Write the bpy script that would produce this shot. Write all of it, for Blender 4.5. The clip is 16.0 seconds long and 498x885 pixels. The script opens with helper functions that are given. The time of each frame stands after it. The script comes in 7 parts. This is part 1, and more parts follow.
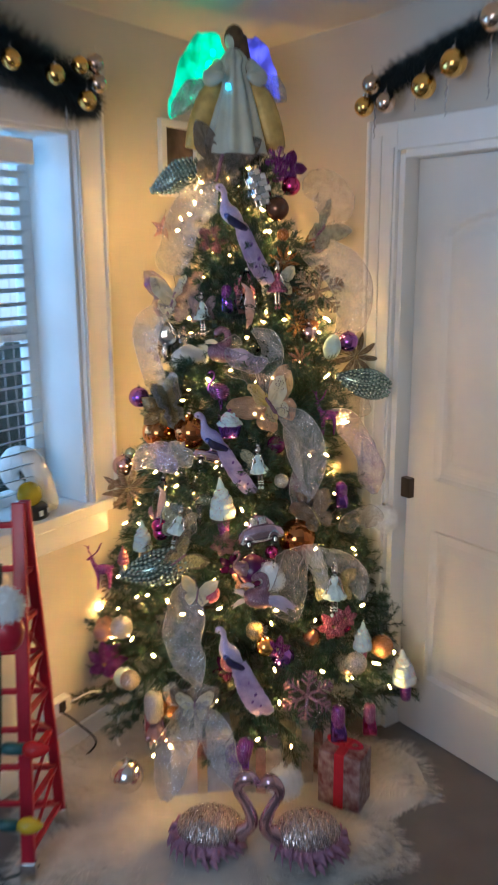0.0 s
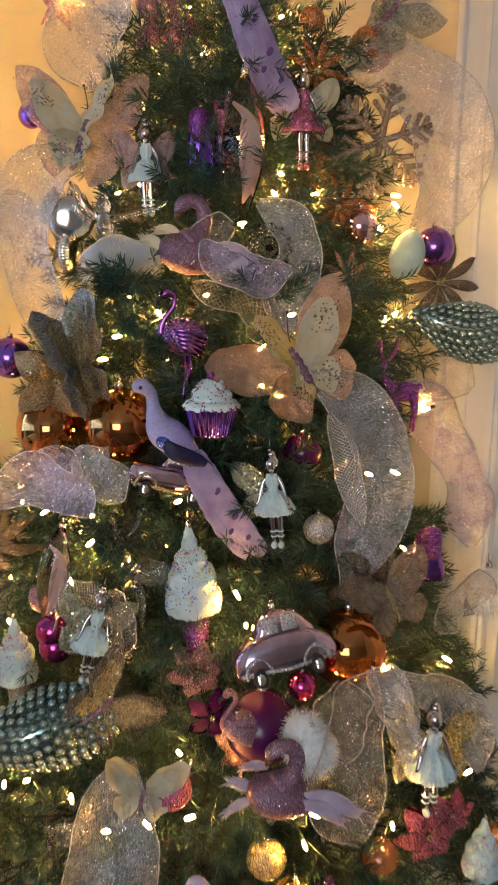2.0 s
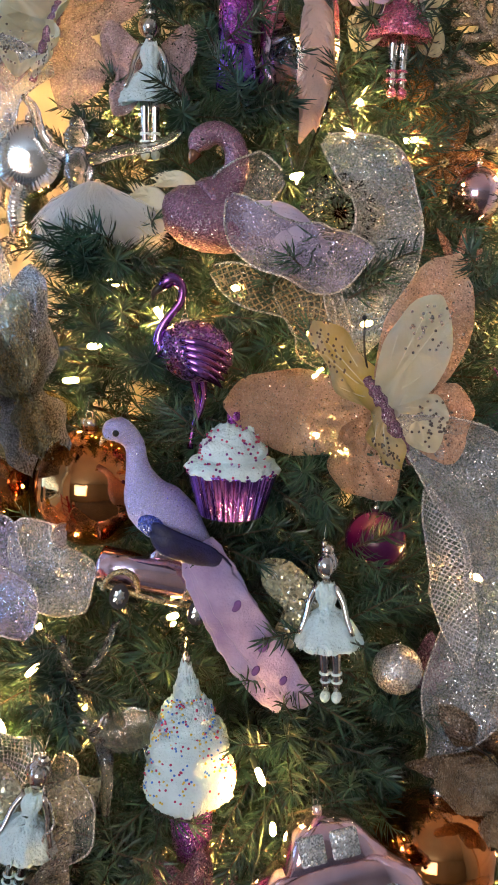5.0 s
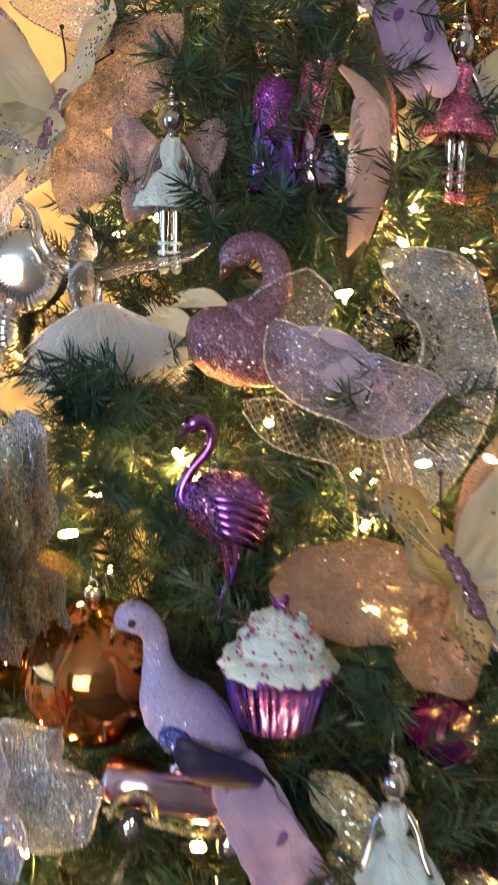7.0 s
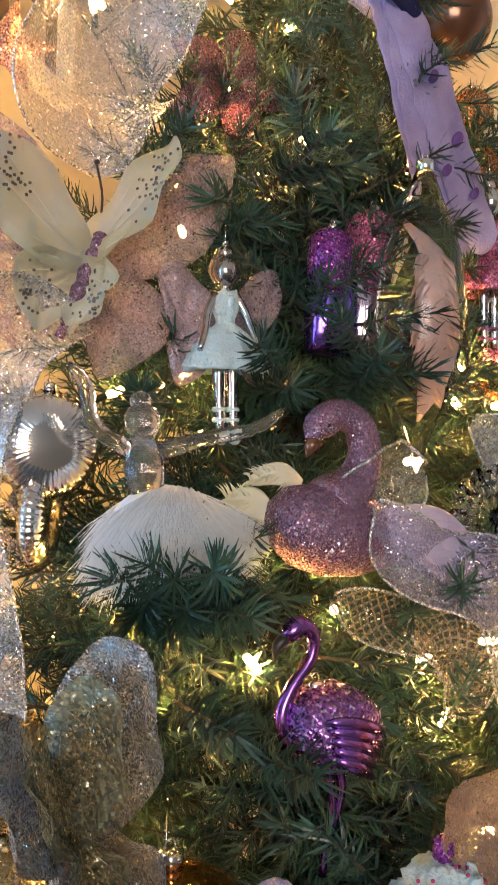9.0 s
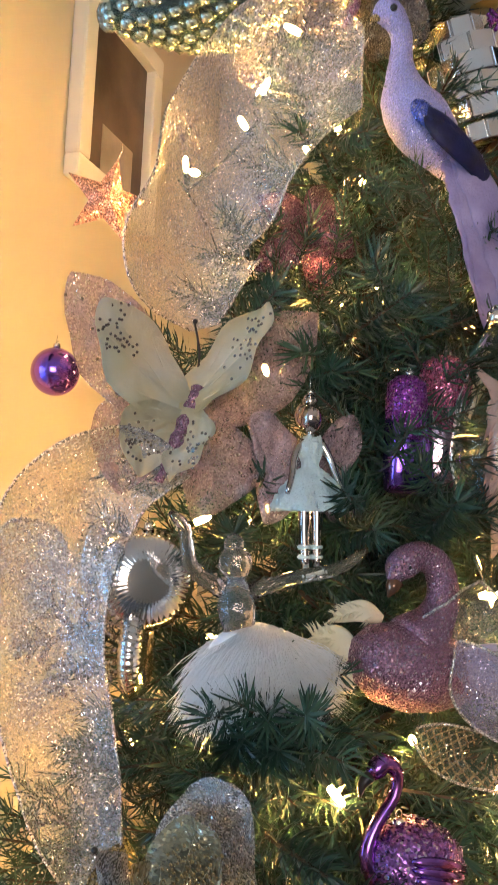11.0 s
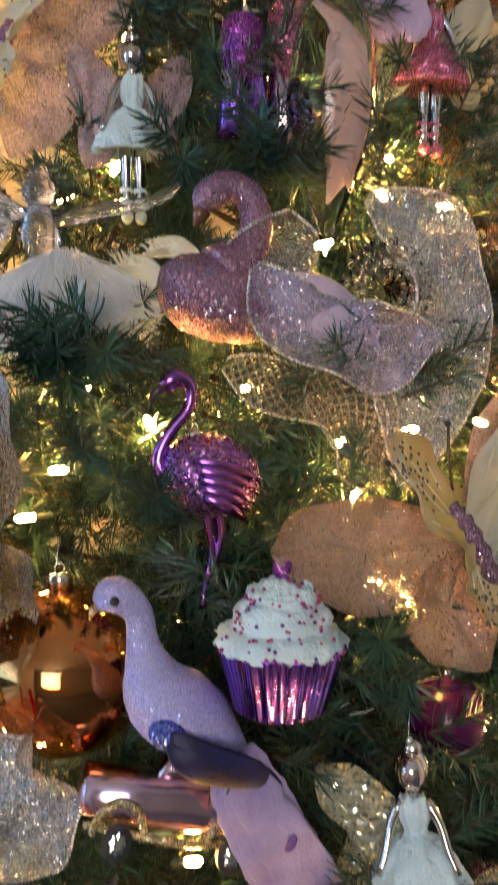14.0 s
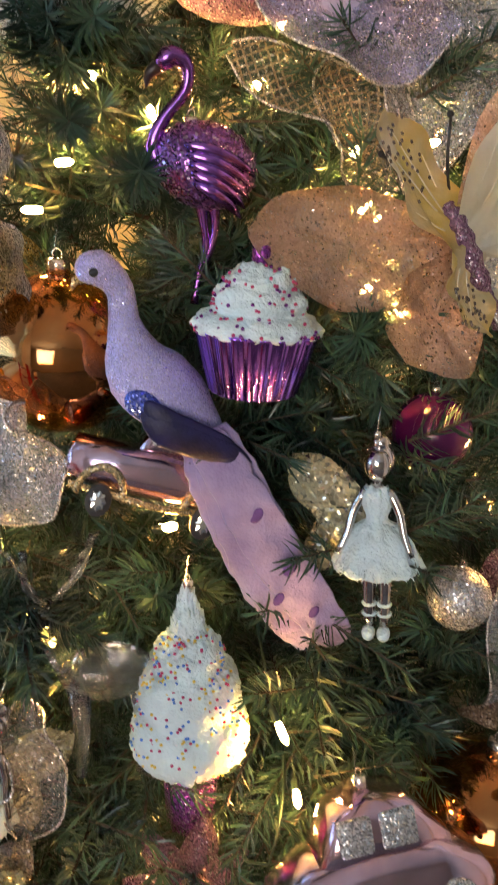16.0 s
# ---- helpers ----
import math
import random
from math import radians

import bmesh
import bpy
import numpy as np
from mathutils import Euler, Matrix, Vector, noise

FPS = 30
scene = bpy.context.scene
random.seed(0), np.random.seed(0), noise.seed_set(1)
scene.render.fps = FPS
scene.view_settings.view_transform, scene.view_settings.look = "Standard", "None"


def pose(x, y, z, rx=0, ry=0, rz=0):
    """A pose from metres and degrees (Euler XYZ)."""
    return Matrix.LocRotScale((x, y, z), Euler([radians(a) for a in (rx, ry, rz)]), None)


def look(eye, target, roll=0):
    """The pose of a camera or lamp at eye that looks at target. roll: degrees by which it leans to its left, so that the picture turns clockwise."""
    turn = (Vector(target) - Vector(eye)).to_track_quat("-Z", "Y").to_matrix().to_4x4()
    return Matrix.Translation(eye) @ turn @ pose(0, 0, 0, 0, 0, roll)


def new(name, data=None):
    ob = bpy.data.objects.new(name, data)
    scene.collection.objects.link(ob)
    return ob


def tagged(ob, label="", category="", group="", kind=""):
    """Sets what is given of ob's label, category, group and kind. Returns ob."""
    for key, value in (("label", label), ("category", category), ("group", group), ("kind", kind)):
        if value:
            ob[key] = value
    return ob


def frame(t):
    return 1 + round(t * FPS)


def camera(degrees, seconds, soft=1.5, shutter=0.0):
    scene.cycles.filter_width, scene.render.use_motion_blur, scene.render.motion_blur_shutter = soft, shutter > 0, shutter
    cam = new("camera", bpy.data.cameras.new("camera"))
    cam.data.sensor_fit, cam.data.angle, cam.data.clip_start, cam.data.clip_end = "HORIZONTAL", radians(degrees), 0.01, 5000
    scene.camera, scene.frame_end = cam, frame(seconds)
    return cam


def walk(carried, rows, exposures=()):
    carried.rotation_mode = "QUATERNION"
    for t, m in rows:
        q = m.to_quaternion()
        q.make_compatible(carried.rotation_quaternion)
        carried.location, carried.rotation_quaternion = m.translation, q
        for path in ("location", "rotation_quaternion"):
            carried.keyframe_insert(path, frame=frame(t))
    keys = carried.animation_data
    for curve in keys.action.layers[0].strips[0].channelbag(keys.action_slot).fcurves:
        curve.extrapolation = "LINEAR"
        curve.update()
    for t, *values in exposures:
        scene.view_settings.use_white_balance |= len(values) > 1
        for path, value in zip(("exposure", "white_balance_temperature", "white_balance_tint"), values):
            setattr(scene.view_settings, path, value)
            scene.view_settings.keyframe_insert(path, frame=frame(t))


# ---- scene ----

cam = camera(32.83, 16.0, soft=1.2, shutter=0.4)
# seconds, eye in metres, yaw, pitch and roll in degrees
PATH = [
    (0.0, 0.134, -0.669, 1.757, 0.00, -13.21, 0.23),
    (0.3, 0.105, -0.271, 1.619, -1.03, -12.31, 0.08),
    (0.5, 0.102, -0.226, 1.603, -1.15, -12.21, 0.07),
    (1.0, 0.076, 0.054, 1.528, -2.47, -11.91, -0.31),
    (1.5, 0.021, 0.473, 1.428, -5.15, -11.38, -0.83),
    (2.0, -0.012, 0.734, 1.410, -6.55, -12.00, -0.90),
    (2.5, -0.037, 0.867, 1.398, -8.08, -11.82, -0.84),
    (3.0, -0.043, 0.979, 1.369, -8.44, -11.15, -0.62),
    (3.5, -0.028, 1.032, 1.356, -7.17, -10.81, -0.66),
    (3.7, -0.009, 1.060, 1.352, -6.52, -10.60, -0.87),
    (5.8, 0.057, 1.246, 1.388, -1.50, -11.85, -3.93),
    (6.0, 0.065, 1.252, 1.384, -0.92, -11.09, -3.94),
    (6.5, 0.059, 1.278, 1.403, -0.08, -9.83, -4.16),
    (7.0, -0.010, 1.361, 1.426, -5.28, -6.85, -3.33),
    (7.5, -0.118, 1.478, 1.446, -12.49, -4.65, -2.07),
    (8.0, -0.160, 1.513, 1.452, -17.09, -2.87, -1.35),
    (8.5, -0.178, 1.513, 1.455, -19.38, -0.46, -1.35),
    (9.0, -0.191, 1.502, 1.465, -19.77, 1.18, -1.81),
    (9.5, -0.196, 1.499, 1.469, -19.42, 2.95, -2.31),
    (10.0, -0.219, 1.500, 1.465, -18.73, 5.05, -2.95),
    (10.2, -0.230, 1.500, 1.469, -18.18, 5.33, -3.13),
    (12.3, -0.197, 1.380, 1.567, -13.60, 6.30, -0.45),
    (12.5, -0.182, 1.376, 1.568, -13.19, 5.35, -0.29),
    (13.0, -0.115, 1.398, 1.509, -11.67, 3.33, -0.66),
    (13.5, -0.085, 1.433, 1.397, -13.08, 1.45, -1.51),
    (14.0, -0.045, 1.423, 1.366, -10.95, -4.18, -1.97),
    (14.5, -0.023, 1.419, 1.337, -8.32, -9.27, -2.27),
    (15.0, -0.015, 1.412, 1.317, -6.37, -12.72, -2.69),
    (15.5, -0.005, 1.405, 1.321, -5.82, -16.03, -3.57),
    (16.0, 0.019, 1.393, 1.307, -4.59, -18.31, -4.50),
]
walk(cam, [(t, pose(x, y, z, 90 + pitch, roll, yaw)) for t, x, y, z, yaw, pitch, roll in PATH],
     exposures=[(0.0, -0.15, 5400, 10), (1.0, -0.12, 6000, 10), (1.7, -0.05, 6500, 13), (3.2, 0.28, 5350, 16), (6.0, 0.52, 6250, 16), (9.5, 0.52, 6300, 15), (12.5, 0.12, 5850, 14), (13.0, 0.32, 6100, 15), (14.0, 0.42, 6200, 15), (16.0, 0.52, 6500, 17)])

# ---- world and large lights ----
world = bpy.data.worlds.new("overcast_sky")
scene.world = world
world.use_nodes = True
wn = world.node_tree.nodes
sky = wn.new("ShaderNodeTexSky")
sky.sky_type = "NISHITA"
sky.sun_disc = False
sky.sun_elevation, sky.sun_rotation = radians(12), radians(200)
world.node_tree.links.new(sky.outputs["Color"], wn["Background"].inputs["Color"])
wn["Background"].inputs["Strength"].default_value = 0.12


def area_lamp(name, eye, target, sx, sy, watts, colour):
    data = bpy.data.lights.new(name, "AREA")
    data.shape, data.size, data.size_y, data.energy, data.color = "RECTANGLE", sx, sy, watts, colour
    ob = new(name, data)
    ob.matrix_world = look(eye, target)
    return ob


# the plan of the corner: the two walls run from CORNER along LEFT and RIGHT
CORNER = Vector((0.10, 2.90, 0))
LEFT = Vector((-0.563, -0.826, 0)).normalized()
RIGHT = Vector((0.585, -0.811, 0)).normalized()
LEFT_OUT = Vector((LEFT.y, -LEFT.x, 0))     # away from the room
RIGHT_OUT = Vector((-RIGHT.y, RIGHT.x, 0))
CEILING = 2.47


def on_left(u, d, z):
    """u metres from the corner along the window wall, d metres into the room."""
    return CORNER + LEFT * u - LEFT_OUT * d + Vector((0, 0, z))


def on_right(u, d, z):
    return CORNER + RIGHT * u - RIGHT_OUT * d + Vector((0, 0, z))


# daylight through the window beside the tree
area_lamp("window_daylight", on_left(1.65, -0.30, 1.55), on_left(1.4, 0.9, 1.2), 1.2, 1.1, 20, (0.26, 0.60, 1.0))
# added fill lamp behind the camera, set at an assumed, unseen window
area_lamp("rear_fill_light", (-1.15, -1.60, 1.65), (0.1, 2.2, 1.2), 1.7, 1.3, 30, (0.55, 0.76, 1.0))

# ---- materials ----
def material(name):
    m = bpy.data.materials.new(name)
    m.use_nodes = True
    return m, m.node_tree.nodes, m.node_tree.links, m.node_tree.nodes["Principled BSDF"]


def surface(name, colour, rough=0.5, metal=0.0, vary=0.15, scale=20.0, bump=0.1, fine=300.0, alpha=1.0,
            glass=0.0, ior=1.45, sheen=0.0, coat=0.0, subsurface=0.0, other=None, islands=False, spec=0.5):
    """A surface with broad stains and fine grain; other: a second colour that the broad noise brings in."""
    m, n, l, p = material(name)
    broad, grain = n.new("ShaderNodeTexNoise"), n.new("ShaderNodeTexNoise")
    broad.inputs["Scale"].default_value, grain.inputs["Scale"].default_value = scale, fine
    broad.inputs["Detail"].default_value = 4
    place = n.new("ShaderNodeNewGeometry")
    for t in (broad, grain):
        l.new(place.outputs["Position"], t.inputs["Vector"])
    ramp = n.new("ShaderNodeValToRGB")
    a = [max(0, c * (1 - vary)) for c in colour]
    b = other or [min(1, c * (1 + vary)) for c in colour]
    ramp.color_ramp.elements[0].color, ramp.color_ramp.elements[1].color = (*a, 1), (*b, 1)
    ramp.color_ramp.elements[0].position, ramp.color_ramp.elements[1].position = 0.32, 0.68
    l.new(broad.outputs["Fac"], ramp.inputs["Fac"])
    out = ramp.outputs["Color"]
    if islands:
        geo, hsv, mul = n.new("ShaderNodeNewGeometry"), n.new("ShaderNodeHueSaturation"), n.new("ShaderNodeMapRange")
        mul.inputs["To Min"].default_value, mul.inputs["To Max"].default_value = 0.55, 1.5
        l.new(geo.outputs["Random Per Island"], mul.inputs["Value"])
        l.new(mul.outputs["Result"], hsv.inputs["Value"])
        l.new(out, hsv.inputs["Color"])
        out = hsv.outputs["Color"]
    l.new(out, p.inputs["Base Color"])
    rr = n.new("ShaderNodeMapRange")
    rr.inputs["To Min"].default_value, rr.inputs["To Max"].default_value = max(0.02, rough * 0.8), min(1, rough * 1.2)
    l.new(grain.outputs["Fac"], rr.inputs["Value"])
    l.new(rr.outputs["Result"], p.inputs["Roughness"])
    if bump:
        bp = n.new("ShaderNodeBump")
        bp.inputs["Strength"].default_value, bp.inputs["Distance"].default_value = bump, 0.002
        l.new(grain.outputs["Fac"], bp.inputs["Height"])
        l.new(bp.outputs["Normal"], p.inputs["Normal"])
    p.inputs["Specular IOR Level"].default_value = spec
    p.inputs["Metallic"].default_value, p.inputs["Alpha"].default_value = metal, alpha
    p.inputs["Transmission Weight"].default_value, p.inputs["IOR"].default_value = glass, ior
    p.inputs["Sheen Weight"].default_value, p.inputs["Coat Weight"].default_value = sheen, coat
    p.inputs["Subsurface Weight"].default_value = subsurface
    return m


def glitter(name, colour, scale=700.0, metal=0.7, rough=0.28, spread=0.9, alpha=1.0, dark=0.35):
    """Flakes: each cell has a tilt and a brightness of its own."""
    m, n, l, p = material(name)
    place, vor, sub = n.new("ShaderNodeNewGeometry"), n.new("ShaderNodeTexVoronoi"), n.new("ShaderNodeVectorMath")
    vor.inputs["Scale"].default_value = scale
    l.new(place.outputs["Position"], vor.inputs["Vector"])
    sub.operation = "SUBTRACT"
    sub.inputs[1].default_value = (0.5, 0.5, 0.5)
    l.new(vor.outputs["Color"], sub.inputs[0])
    sc, geo, add, nor = n.new("ShaderNodeVectorMath"), n.new("ShaderNodeNewGeometry"), n.new("ShaderNodeVectorMath"), n.new("ShaderNodeVectorMath")
    sc.operation, add.operation, nor.operation = "SCALE", "ADD", "NORMALIZE"
    sc.inputs["Scale"].default_value = spread
    l.new(sub.outputs[0], sc.inputs[0])
    l.new(sc.outputs[0], add.inputs[0])
    l.new(geo.outputs["Normal"], add.inputs[1])
    l.new(add.outputs[0], nor.inputs[0])
    l.new(nor.outputs[0], p.inputs["Normal"])
    mix = n.new("ShaderNodeMix")
    mix.data_type = "RGBA"
    mix.inputs["A"].default_value = (*[c * dark for c in colour], 1)
    mix.inputs["B"].default_value = (*[min(1, c * 1.35) for c in colour], 1)
    sep = n.new("ShaderNodeSeparateColor")
    l.new(vor.outputs["Color"], sep.inputs["Color"])
    l.new(sep.outputs["Red"], mix.inputs["Factor"])
    # about one flake in twelve is bare bright foil
    foil, bright, bare = n.new("ShaderNodeMath"), n.new("ShaderNodeMix"), n.new("ShaderNodeMath")
    foil.operation, foil.inputs[1].default_value = "GREATER_THAN", 0.91
    l.new(sep.outputs["Blue"], foil.inputs[0])
    bright.data_type = "RGBA"
    bright.inputs["B"].default_value = (*[0.45 + 0.55 * c for c in colour], 1)
    l.new(foil.outputs[0], bright.inputs["Factor"])
    l.new(mix.outputs["Result"], bright.inputs["A"])
    l.new(bright.outputs["Result"], p.inputs["Base Color"])
    bare.operation, bare.inputs[1].default_value = "MAXIMUM", metal
    l.new(foil.outputs[0], bare.inputs[0])
    l.new(bare.outputs[0], p.inputs["Metallic"])
    p.inputs["Alpha"].default_value = alpha
    shine = n.new("ShaderNodeMapRange")
    shine.inputs["To Min"].default_value, shine.inputs["To Max"].default_value = 0.05, rough * 2
    l.new(sep.outputs["Green"], shine.inputs["Value"])
    l.new(shine.outputs["Result"], p.inputs["Roughness"])
    return m


def sheer(name, colour, cover=0.4, mesh_scale=0.0, sparkle=900.0, metal=0.4, dark=0.55):
    """Sheer woven stuff: partly clear, with flakes of foil on it."""
    m = glitter(name, colour, sparkle, metal, 0.18, 1.2, dark=dark)
    n, l, p = m.node_tree.nodes, m.node_tree.links, m.node_tree.nodes["Principled BSDF"]
    co, noise_tex, ramp = n.new("ShaderNodeNewGeometry"), n.new("ShaderNodeTexNoise"), n.new("ShaderNodeMapRange")
    noise_tex.inputs["Scale"].default_value, noise_tex.inputs["Detail"].default_value = 30, 5
    ramp.inputs["From Min"].default_value, ramp.inputs["From Max"].default_value = 0.3, 0.7
    ramp.inputs["To Min"].default_value, ramp.inputs["To Max"].default_value = cover * 0.7, min(1, cover * 1.35)
    l.new(co.outputs["Position"], noise_tex.inputs["Vector"])
    l.new(noise_tex.outputs["Fac"], ramp.inputs["Value"])
    out = ramp.outputs["Result"]
    if mesh_scale:
        uv, wave, wave2, mx, gt = n.new("ShaderNodeUVMap"), n.new("ShaderNodeTexWave"), n.new("ShaderNodeTexWave"), n.new("ShaderNodeMath"), n.new("ShaderNodeMath")
        for wv, d in ((wave, "X"), (wave2, "Y")):
            mp = n.new("ShaderNodeMapping")
            mp.inputs["Rotation"].default_value = (0, 0, radians(45))
            l.new(uv.outputs["UV"], mp.inputs["Vector"])
            wv.bands_direction = d
            wv.inputs["Scale"].default_value = mesh_scale
            l.new(mp.outputs["Vector"], wv.inputs["Vector"])
        mx.operation, gt.operation = "MAXIMUM", "GREATER_THAN"
        l.new(wave.outputs["Fac"], mx.inputs[0])
        l.new(wave2.outputs["Fac"], mx.inputs[1])
        l.new(mx.outputs[0], gt.inputs[0])
        gt.inputs[1].default_value = 0.82
        am = n.new("ShaderNodeMath")
        am.operation = "MAXIMUM"
        lo = n.new("ShaderNodeMath")
        lo.operation, lo.inputs[1].default_value = "MULTIPLY", 0.55
        l.new(out, lo.inputs[0])
        hi = n.new("ShaderNodeMath")
        hi.operation, hi.inputs[1].default_value = "MULTIPLY", 0.85
        l.new(gt.outputs[0], hi.inputs[0])
        l.new(lo.outputs[0], am.inputs[0])
        l.new(hi.outputs[0], am.inputs[1])
        out = am.outputs[0]
    l.new(out, p.inputs["Alpha"])
    return m


def glow(name, colour, strength, patchy=0.0):
    """A thing that gives off light; patchy: the size of its brighter spots, as a noise scale."""
    m, n, l, p = material(name)
    if patchy:
        co, tex, rng_node = n.new("ShaderNodeNewGeometry"), n.new("ShaderNodeTexNoise"), n.new("ShaderNodeMapRange")
        tex.inputs["Scale"].default_value = patchy
        rng_node.inputs["From Min"].default_value, rng_node.inputs["From Max"].default_value = 0.35, 0.68
        rng_node.inputs["To Min"].default_value, rng_node.inputs["To Max"].default_value = strength * 0.3, strength * 2.0
        l.new(co.outputs["Position"], tex.inputs["Vector"])
        l.new(tex.outputs["Fac"], rng_node.inputs["Value"])
        l.new(rng_node.outputs["Result"], p.inputs["Emission Strength"])
    p.inputs["Base Color"].default_value = (*colour, 1)
    p.inputs["Emission Color"].default_value = (*colour, 1)
    p.inputs["Emission Strength"].default_value = strength
    return m


M = {
    "wall": surface("wall_paint", (0.58, 0.53, 0.45), 0.75, vary=0.04, scale=1.5, bump=0.12, fine=160),
    "ceiling": surface("ceiling_paint", (0.72, 0.68, 0.60), 0.85, vary=0.03, scale=2, bump=0.15, fine=120),
    "trim": surface("white_trim_paint", (0.74, 0.74, 0.72), 0.4, vary=0.04, scale=4, bump=0.04, fine=90),
    "door": surface("white_door_paint", (0.60, 0.60, 0.58), 0.42, vary=0.05, scale=3, bump=0.08, fine=140),
    "carpet": surface("grey_carpet", (0.12, 0.112, 0.108), 0.95, vary=0.15, scale=6, bump=0.9, fine=420, sheen=0.3),
    "needle": surface("green_needle", (0.014, 0.045, 0.032), 0.36, vary=0.35, scale=14, bump=0, islands=True, other=(0.040, 0.094, 0.056), spec=0.5),
    "twig": surface("brown_twig", (0.06, 0.045, 0.03), 0.85, bump=0.4),
    "dark_needle": surface("dark_garland_needle", (0.012, 0.022, 0.024), 0.6, vary=0.3, bump=0, islands=True),
    "bulb": glow("warm_bulb", (1.0, 0.50, 0.12), 520),
    "wire": surface("green_wire", (0.012, 0.03, 0.016), 0.5, bump=0),
    "black": surface("black_plastic", (0.012, 0.012, 0.013), 0.35, bump=0.05),
    "white_plastic": surface("white_plastic", (0.75, 0.75, 0.73), 0.4, vary=0.04, bump=0.03),
    "fur": surface("white_fur", (0.56, 0.52, 0.46), 0.9, vary=0.12, scale=12, bump=0.3, sheen=0.4, islands=True),
    "gold": surface("gold_mirror", (0.85, 0.52, 0.14), 0.10, 1.0, vary=0.1, scale=14, bump=0.02),
    "silver": surface("silver_mirror", (0.80, 0.78, 0.76), 0.12, 1.0, vary=0.08, scale=14, bump=0.03),
    "champagne": surface("champagne_mirror", (0.72, 0.55, 0.42), 0.16, 1.0, vary=0.1, bump=0.02),
    "red": surface("red_enamel", (0.38, 0.012, 0.03), 0.35, vary=0.2, scale=12, bump=0.1),
}


# ---- building helpers ----
def full_label(text):
    return text if len(text.split()) > 3 else text + " on the tree"


def thing(name, at, label, category, group="", kind="", turn=(0, 0, 0)):
    ob = new(name)
    ob.empty_display_size = 0.02
    ob.matrix_world = pose(*at, *turn)
    return tagged(ob, full_label(label), category, group, kind)


def part(name, bm, mat, parent=None, label="", smooth=True):
    me = bpy.data.meshes.new(name)
    bm.to_mesh(me)
    bm.free()
    for f in me.polygons:
        f.use_smooth = smooth
    me.materials.append(mat)
    ob = new(name, me)
    if parent is not None:
        ob.parent = parent
    if label:
        ob["label"] = label
    return ob


def mesh_part(name, verts, faces, mat, parent=None, label="", smooth=False):
    me = bpy.data.meshes.new(name)
    me.from_pydata(verts, [], faces)
    me.materials.append(mat)
    if smooth:
        for f in me.polygons:
            f.use_smooth = True
    ob = new(name, me)
    if parent is not None:
        ob.parent = parent
    if label:
        ob["label"] = label
    return ob


def share(name, src, parent, m):
    """An object of its own on the mesh of src."""
    ob = new(name, src.data)
    ob.parent = parent
    ob.matrix_basis = m
    return ob


def box(bm, x0, x1, y0, y1, z0, z1, bevel=0.0, frame_of=None):
    made = bmesh.ops.create_cube(bm, size=1.0)["verts"]
    for v in made:
        v.co = Vector(((x0 + x1) / 2 + v.co.x * (x1 - x0), (y0 + y1) / 2 + v.co.y * (y1 - y0), (z0 + z1) / 2 + v.co.z * (z1 - z0)))
    if bevel:
        edges = list({e for v in made for e in v.link_edges})
        out = bmesh.ops.bevel(bm, geom=edges, offset=bevel, segments=2, affect="EDGES", profile=0.6)
        made = list({v for f in out["faces"] for v in f.verts} | {v for v in made if v.is_valid})
    return made


def lathe(bm, profile, seg=20, m=None, flute=0.0, flutes=0):
    """Turns (radius, height) round the z axis."""
    rings = []
    for r, z in profile:
        ring = []
        for i in range(seg):
            a = 2 * math.pi * i / seg
            k = 1 + (flute * math.cos(flutes * a) if flutes else 0)
            v = Vector((r * k * math.cos(a), r * k * math.sin(a), z))
            ring.append(bm.verts.new(m @ v if m else v))
        rings.append(ring)
    for a, b in zip(rings, rings[1:]):
        for i in range(seg):
            bm.faces.new((a[i], a[(i + 1) % seg], b[(i + 1) % seg], b[i]))
    bm.faces.new(rings[0][::-1])
    bm.faces.new(rings[-1])
    return rings


def tube(bm, pts, radii, seg=8, flat=1.0):
    """A swept tube through pts with a radius at each; flat: how much it is squashed along its side."""
    pts = [Vector(p) for p in pts]
    if not isinstance(radii, (list, tuple)):
        radii = [radii] * len(pts)
    rings, side = [], None
    for i, p in enumerate(pts):
        d = (pts[min(i + 1, len(pts) - 1)] - pts[max(i - 1, 0)]).normalized()
        if side is None:
            side = d.orthogonal().normalized() if abs(d.y) > 0.9 else d.cross(Vector((0, 1, 0))).normalized()
        side = (side - d * side.dot(d)).normalized()
        up = d.cross(side)
        rings.append([bm.verts.new(p + (side * math.cos(2 * math.pi * k / seg) + up * flat * math.sin(2 * math.pi * k / seg)) * radii[i]) for k in range(seg)])
    for a, b in zip(rings, rings[1:]):
        for i in range(seg):
            bm.faces.new((a[i], a[(i + 1) % seg], b[(i + 1) % seg], b[i]))
    bm.faces.new(rings[0][::-1])
    bm.faces.new(rings[-1])


def ball(bm, c, r, sx=1, sy=1, sz=1, u=18, v=12, m=None):
    made = bmesh.ops.create_uvsphere(bm, u_segments=u, v_segments=v, radius=r)["verts"]
    for w in made:
        w.co = Vector((w.co.x * sx, w.co.y * sy, w.co.z * sz))
        if m:
            w.co = m @ w.co
        w.co += Vector(c)
    return made


